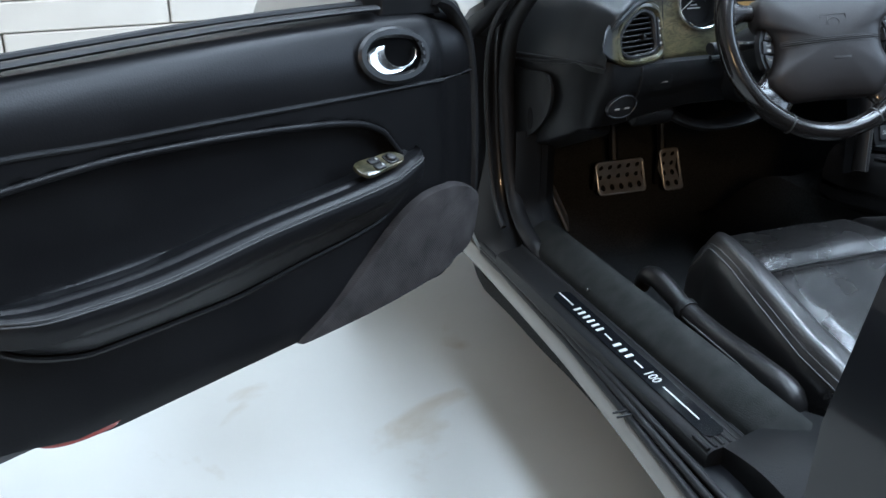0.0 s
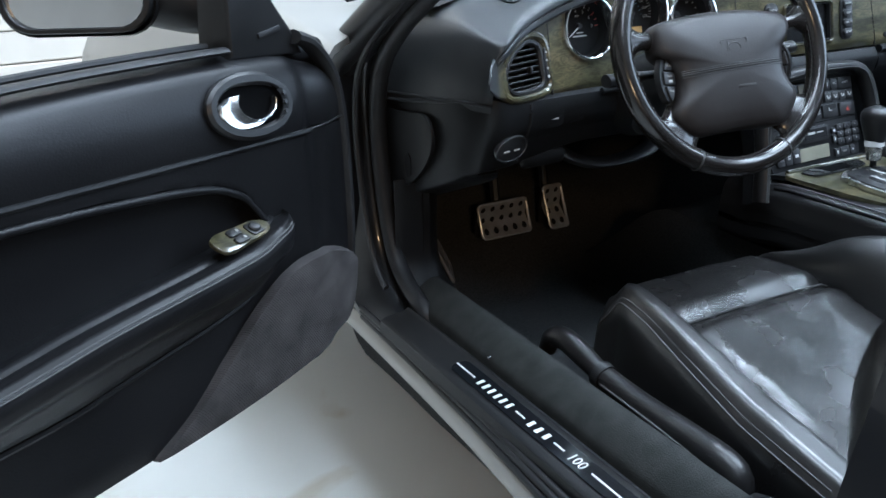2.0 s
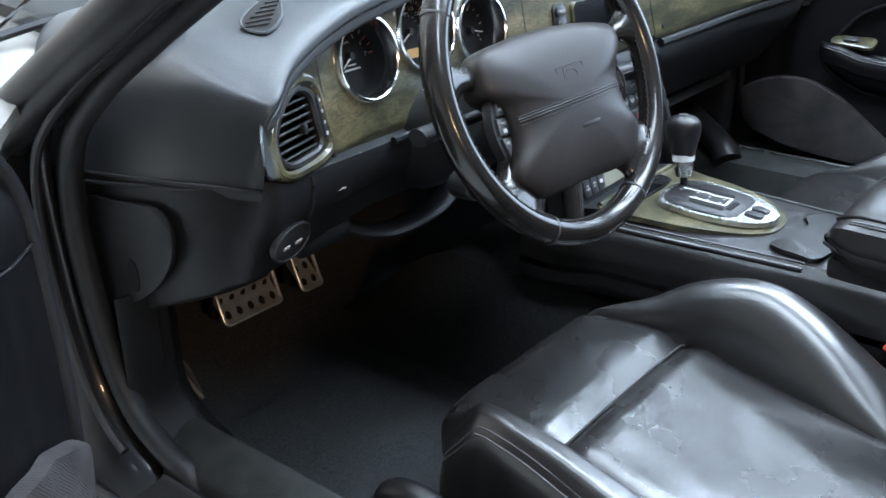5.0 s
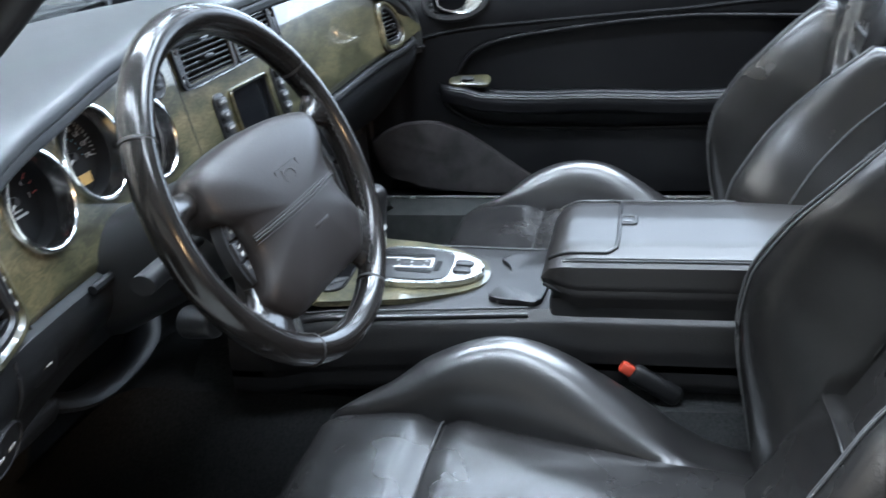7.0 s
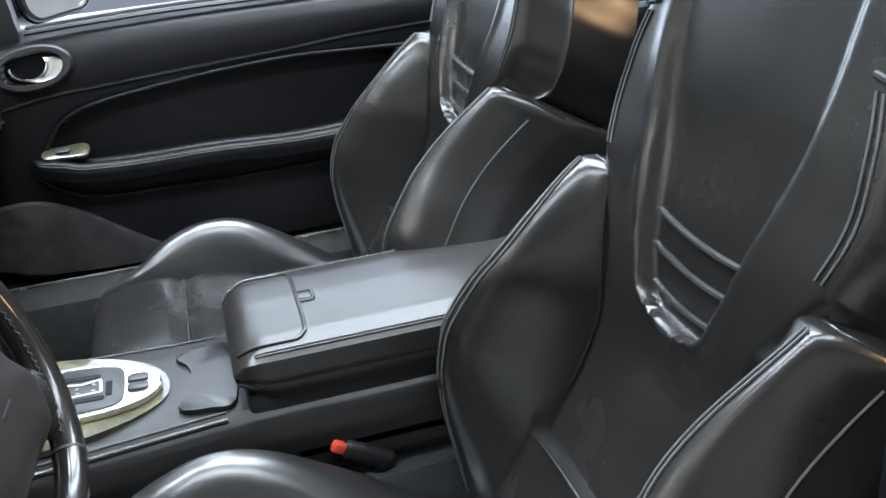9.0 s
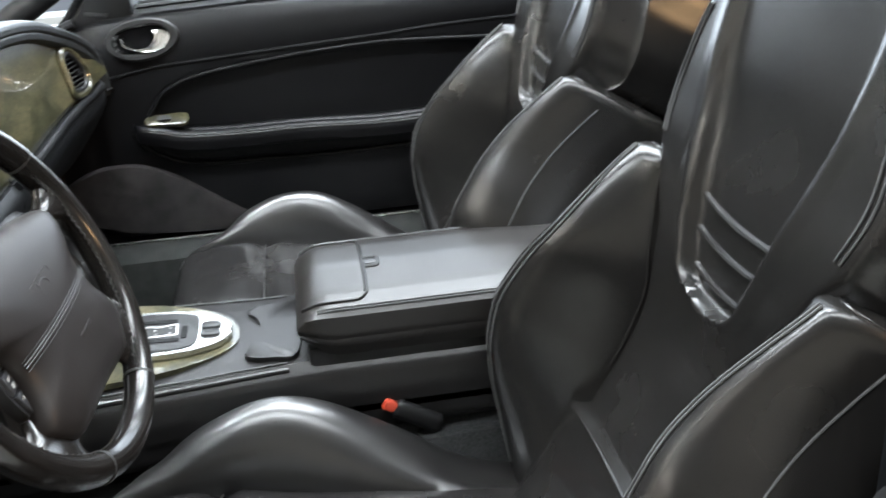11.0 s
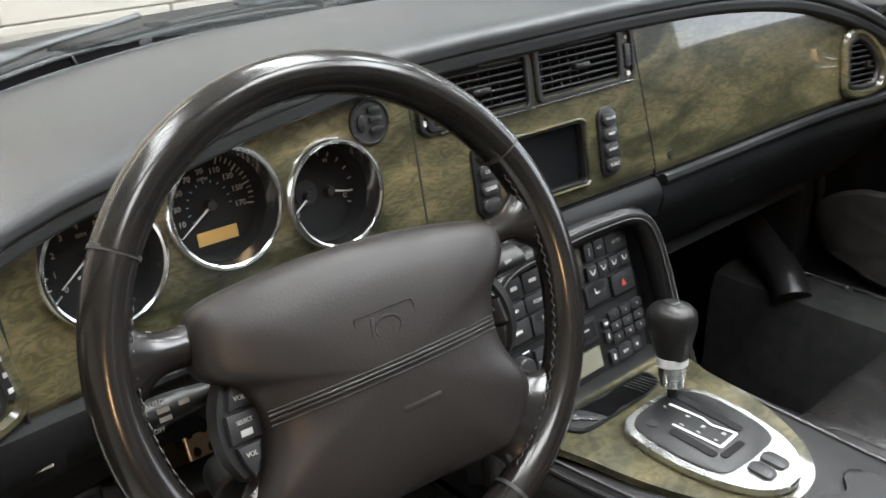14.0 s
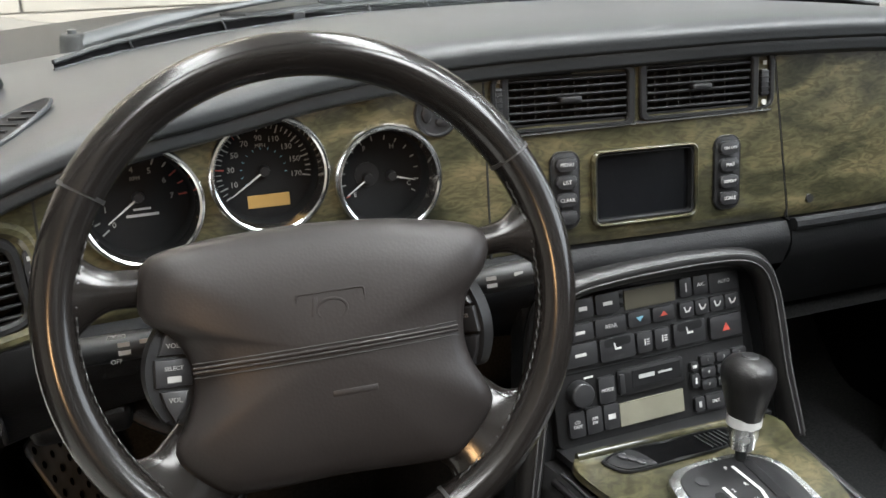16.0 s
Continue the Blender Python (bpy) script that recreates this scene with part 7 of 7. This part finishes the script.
def console():
    t = thing("centre_console", (0.01, -0.15, 0.3), "black leather centre console with green burl veneer top", "centre console")
    left = ((-0.75, -0.092), (-0.30, -0.092), (-0.24, -0.095), (-0.12, -0.112), (0.0, -0.130), (0.10, -0.138))
    right = ((-0.75, 0.135), (-0.30, 0.130), (-0.20, 0.124), (-0.10, 0.126), (0.0, 0.128), (0.10, 0.132))
    top = ((-0.75, 0.580), (-0.24, 0.580), (-0.10, 0.583), (0.02, 0.586), (0.06, 0.582), (0.10, 0.575))

    def body(u, v):
        # across: left skirt, top, right skirt
        y = -0.74 + 0.90 * v
        xl, xr, z = curve(left, y), curve(right, y), curve(top, y)
        pts = [(xl - 0.006, z - 0.088), (xl - 0.012, z - 0.078), (xl - 0.012, z - 0.048), (xl - 0.005, z - 0.018), (xl + 0.010, z - 0.003), (xl + 0.05, z), (xr - 0.05, z), (xr - 0.010, z - 0.003), (xr + 0.005, z - 0.018), (xr + 0.012, z - 0.048), (xr + 0.012, z - 0.078), (xr + 0.006, z - 0.088)]
        i = u * (len(pts) - 1)
        k = min(int(i), len(pts) - 2)
        f = i - k
        return Vector((pts[k][0] + (pts[k + 1][0] - pts[k][0]) * f, y, pts[k][1] + (pts[k + 1][1] - pts[k][1]) * f))
    part("console_body", sheet(body, 44, 40, thick=lambda u, v: (0, 0, -0.02)), LEATHER, t)
    part("tunnel_carpet", sheet(lambda u, v: Vector((-0.135 + 0.31 * u, -0.80 + 1.05 * v, 0.26 + 0.245 * math.sin(math.pi * min(max(u, 0.02), 0.98)) ** 0.22)), 20, 12, thick=lambda u, v: (0, 0, -0.02)), CARPET, t)
    # piping along the top edges
    for side, off in ((left, 0.004), (right, -0.004)):
        part("piping", sweep([Vector((curve(side, y) + off, y, curve(top, y) - 0.008)) for y in [-0.235 + 0.29 * k / 16 for k in range(17)]], 0.0038, 8), LEATHER, t)
        part("stitch_line", sweep([Vector((curve(side, y) + off * 3, y, curve(top, y) - 0.0012)) for y in [-0.235 + 0.29 * k / 16 for k in range(17)]], 0.0012, 6), STITCH, t)

    # veneer plate: broad at the stack, running to a round tip
    ol = smooth_outline([(-0.116, 0.066), (0.0, 0.066), (0.104, 0.064), (0.104, 0.010), (0.098, -0.056), (0.074, -0.114), (0.044, -0.146), (0.010, -0.158), (-0.028, -0.154), (-0.061, -0.124), (-0.089, -0.072), (-0.108, -0.008)], 90)
    m = frame_at((0.004, -0.012, 0.5865), (1, 0, 0), (0, -0.07, 1))
    ven = part("veneer_plate", prism(ol, 0.008, m, 0.003), VENEER, t, "lacquered green burl console veneer")
    # chrome gate surround
    gate = smooth_outline([(-0.060, -0.004), (-0.052, 0.012), (-0.025, 0.019), (0.02, 0.019), (0.046, 0.013), (0.058, -0.004), (0.061, -0.05), (0.052, -0.098), (0.032, -0.130), (0.0, -0.145), (-0.032, -0.132), (-0.052, -0.100), (-0.063, -0.05)], 70)
    g = thing("gear_gate", (0.014, -0.03, 0.6), "polished metal automatic gear selector gate", "gear selector")
    gm = frame_at((0.005, -0.018, 0.5945), (1, 0, 0), (0, -0.06, 1))
    part("surround", prism(gate, 0.0078, gm, 0.0040, 3), SATIN, g, "polished chrome surround")
    inner = smooth_outline([(-0.051, -0.012), (-0.044, 0.006), (-0.02, 0.0135), (0.02, 0.0135), (0.042, 0.006), (0.052, -0.014), (0.053, -0.05), (0.045, -0.090), (0.024, -0.099), (-0.027, -0.099), (-0.045, -0.089), (-0.053, -0.05)], 60)
    pl = part("gate_plate", prism(inner, 0.003, gm @ pose(0, 0, 0.006), 0.001), PLASTIC, g, "satin black gate plate")
    up = 0.0094
    part("slot", prism(rounded(0.010, 0.076, 0.004), 0.0006, gm @ pose(0.027, -0.032, up)), DIAL, pl)
    part("slot", prism(rounded(0.010, 0.052, 0.004), 0.0006, gm @ pose(-0.026, -0.050, up)), DIAL, pl)
    part("slot", prism(rounded(0.034, 0.008, 0.003), 0.0006, gm @ pose(-0.006, -0.081, up)), DIAL, pl)
    white = 0.0098
    for (xa, ya), (xb, yb) in (((0.009, 0.002), (0.014, -0.034)), ((0.014, -0.034), (0.011, -0.046)), ((0.011, -0.046), (0.018, -0.070)), ((0.018, -0.070), (-0.012, -0.072)), ((-0.012, -0.072), (-0.017, -0.020))):
        part("guide_line", box((0.0032, math.hypot(xb - xa, yb - ya), 0.0006), gm @ pose((xa + xb) / 2, (ya + yb) / 2, white) @ pose(0, 0, 0, 0, 0, math.degrees(math.atan2(yb - ya, xb - xa)) - 90)), WHITE_PRINT, pl)
    for word, x, y in (("P", 0.002, 0.002), ("R", 0.006, -0.022), ("N", 0.003, -0.042), ("D", 0.009, -0.062), ("2", -0.010, -0.026), ("3", -0.008, -0.044), ("4", -0.006, -0.062)):
        part("letters", text_mesh(word, 0.0058, gm @ pose(x, y, up), 0.0003), WHITE_PRINT, pl)
    for x, y in ((-0.053, -0.002), (0.050, 0.000), (-0.052, -0.088), (0.050, -0.090)):
        part("screw", rod(gm @ Vector((x, y, 0.005)), gm @ Vector((x, y, 0.0082)), 0.0042, 0.0036, 14), SATIN, g)
    part("mode_ring", rod(gm @ Vector((-0.030, -0.006, 0.008)), gm @ Vector((-0.030, -0.006, 0.0098)), 0.006, 0.006, 20), BUTTON, pl)
    for x in (-0.012, 0.010):
        part("mode_switch", prism(rounded(0.016, 0.026, 0.005), 0.005, gm @ pose(x, -0.116, 0.006, 0, 0, 0), 0.002), BUTTON, g)

    # selector lever
    base, tip = Vector((0.029, -0.010, 0.595)), Vector((0.032, 0.002, 0.695))
    axis = (tip - base).normalized()
    s = thing("gear_lever", base, "leather gear knob on a chrome collar", "gear lever")
    part("rod", rod(base, base + 0.035 * axis, 0.0055), PLASTIC, s)
    part("collar", sweep([base + d * axis for d in (0.021, 0.022, 0.030, 0.032, 0.047)], lambda q: 0.0108 + 0.0042 * q, 22), SATIN, s, "bright metal collar")
    part("collar_groove", sweep([base + d * axis for d in (0.0325, 0.0340)], 0.0134, 22), SATIN, s)
    part("collar_ring", sweep([base + d * axis for d in (0.0455, 0.0465, 0.0540, 0.0550)], lambda q: 0.0162, 22), WHITE_PRINT, s, "pale ring")
    knob = ((0.053, 0.0150), (0.060, 0.0165), (0.072, 0.0195), (0.084, 0.0225), (0.094, 0.0238), (0.102, 0.0228), (0.108, 0.0182), (0.1115, 0.0110), (0.1128, 0.003))
    bm = bmesh.new()
    side = axis.cross(Vector((0, 1, 0))).normalized()
    fwd = side.cross(axis)
    rows = [[bm.verts.new(base + d * axis + r * (math.cos(6.28319 * k / 24) * side + 1.12 * math.sin(6.28319 * k / 24) * fwd)) for k in range(24)] for d, r in knob]
    for p, q in zip(rows, rows[1:]):
        for k in range(24):
            bm.faces.new((p[k], p[(k + 1) % 24], q[(k + 1) % 24], q[k]))
    bm.faces.new(rows[0][::-1])
    bm.faces.new(rows[-1])
    part("knob", bm, LEATHER, s, "black leather gear knob")
    part("knob_stitch", sweep([base + d * axis + (r + 0.0006) * side * -1 for d, r in knob[:6]], 0.0009, 6), STITCH, s)
    part("cap", rod(base + 0.1090 * axis, base + 0.1136 * axis, 0.011, 0.007, 20), PLASTIC, s)

    # tray, cup cover and armrest behind
    tm = frame_at((-0.018, 0.030, 0.5982), (1, 0, 0), (0, -0.07, 1))
    leaf = smooth_outline([(-0.074, 0.004), (-0.062, -0.012), (-0.040, -0.0155), (0.0, -0.0150), (0.040, -0.014), (0.066, -0.009), (0.072, 0.004), (0.064, 0.013), (0.0, 0.0150), (-0.050, 0.0145), (-0.070, 0.010)], 70)
    part("tray_rim", ring(leaf, 0.0030, tm, 0.0035, bevel=0.001), PLASTIC, ven, "black tray rim on the veneer, its hollow painted near-black")
    # flat plate on the veneer; its near-black paints the shade of a recess
    part("tray", prism([(x * 0.96, y * 0.93) for x, y in leaf], 0.0016, tm, 0.0), HOLLOW_SHADE, ven)
    part("tray_pad", prism(smooth_outline([(-0.070, 0.003), (-0.058, -0.010), (-0.036, -0.0125), (-0.026, -0.012), (-0.038, 0.012), (-0.050, 0.0125), (-0.066, 0.008)], 40), 0.0026, tm, 0.0008), PLASTIC, ven)
    for x, y in ((-0.053, 0.006), (-0.046, 0.0), (-0.040, -0.006)):
        part("tray_button", prism(ellipse(0.0052, 0.0036, 18), 0.002, tm @ pose(x, y, 0.0024, 0, 0, -45), 0.0006), BUTTON, ven)
    part("print_bar", box((0.004, 0.002, 0.0004), tm @ pose(-0.050, 0.009, 0.0028)), WHITE_PRINT, ven)
    for k in range(6):
        part("vent_rib", box((0.0018, 0.022, 0.0020), tm @ pose(0.034 + 0.0055 * k, 0, 0.0022, 0, 0, 20)), PLASTIC, ven)
    part("veneer_edge", sweep([Vector((-0.110 + 0.212 * k / 20, 0.052 - 0.003 * (k / 20), 0.5980)) for k in range(21)], 0.0045, 10, flat=(1, 1.3)), VENEER, ven, "rounded bright front edge of the veneer")
    cup = smooth_outline([(-0.091, 0.029), (-0.077, 0.034), (-0.044, 0.024), (-0.012, 0.015), (0.016, 0.020), (0.036, 0.033), (0.050, 0.029), (0.056, 0.0), (0.054, -0.036), (-0.086, -0.036), (-0.097, 0.0)], 120)
    part("cup_cover", prism(cup, 0.006, frame_at((0.022, -0.214, 0.5795), (1, 0, 0), (0, -0.03, 1)), 0.0025), LEATHER, t, "leather cup holder cover")

    a = thing("armrest_box", (0.02, -0.5, 0.58), "black leather armrest box with stitched lid and clasp", "armrest")

    def lid(u, v):
        # across the lid, from the left lower lip over the top to the right lip
        y = -0.252 - 0.47 * v
        nose = math.sqrt(max(1 - (1 - min(v / 0.085, 1.0)) ** 2, 0.0))
        xl, xr, zb = -0.094 + 0.016 * (1 - nose), 0.138 - 0.016 * (1 - nose), 0.598 + 0.022 * step(0.10, 0.0, v)
        zt = zb + 0.002 + (0.651 - zb) * nose
        pts = [(xl, zb), (xl - 0.004, zb + 0.3 * (zt - zb)), (xl - 0.001, zb + 0.78 * (zt - zb)), (xl + 0.012, zt - 0.004 * nose), (xl + 0.04, zt + 0.003 * nose), ((xl + xr) / 2, zt + 0.008 * nose), (xr - 0.04, zt + 0.003 * nose), (xr - 0.012, zt - 0.004 * nose), (xr + 0.001, zb + 0.78 * (zt - zb)), (xr + 0.004, zb + 0.3 * (zt - zb)), (xr, zb)]
        i = u * (len(pts) - 1)
        k = min(int(i), len(pts) - 2)
        f = i - k
        return Vector((pts[k][0] + (pts[k + 1][0] - pts[k][0]) * f, y, pts[k][1] + (pts[k + 1][1] - pts[k][1]) * f))
    lp = part("lid", sheet(lid, 50, 40, thick=lambda u, v: (0, -0.004, -0.012)), LID_LIT, a, "black leather lid")
    for u in (0.285, 0.262):
        part("stitch_line", sweep([lid(u, 0.06 + 0.92 * k / 24) + Vector((0, 0, 0.0012)) for k in range(25)], 0.0013, 6), STITCH, lp)
        part("stitch_line", sweep([lid(1 - u, 0.06 + 0.92 * k / 24) + Vector((0, 0, 0.0012)) for k in range(25)], 0.0013, 6), STITCH, lp)
    flap = [lid(u, v) + Vector((0, 0, 0.0006)) for u, v in [(0.335, 0.02 + 0.014 * k) for k in range(12)] + [(0.345, 0.185), (0.375, 0.200), (0.42, 0.204)] + [(0.45 + 0.02 * k, 0.204) for k in range(6)] + [(0.58, 0.204), (0.625, 0.200), (0.655, 0.185)] + [(0.665, 0.02 + 0.014 * k) for k in range(11, -1, -1)]]
    part("flap_piping", sweep(flap, 0.0028, 8), LEATHER, lp, "rounded leather piping round the lid's flap")
    part("clasp", ring(rounded(0.034, 0.026, 0.006, 4), 0.004, frame_at((0.022, -0.358, 0.6585), (1, 0, 0), (0, 0, 1)), 0.006, bevel=0.0015), PLASTIC, lp, "lid clasp")
    part("clasp_tab", prism(rounded(0.016, 0.022, 0.004), 0.004, frame_at((0.022, -0.356, 0.6575), (1, 0, 0), (0, 0, 1)), 0.001), BUTTON, lp)
    part("body", box((0.222, 0.455, 0.078), pose(0.022, -0.49, 0.5580), 0.006), LEATHER, a)
    part("body_seam", sweep([Vector((-0.093, -0.256, 0.618)), Vector((-0.094, -0.298, 0.597)), Vector((-0.094, -0.5, 0.596)), Vector((-0.094, -0.70, 0.595))], 0.0022, 6), RUBBER, a)
    part("skirt", box((0.228, 0.47, 0.010), pose(0.022, -0.49, 0.519), 0.003), TRIM, a)


console()
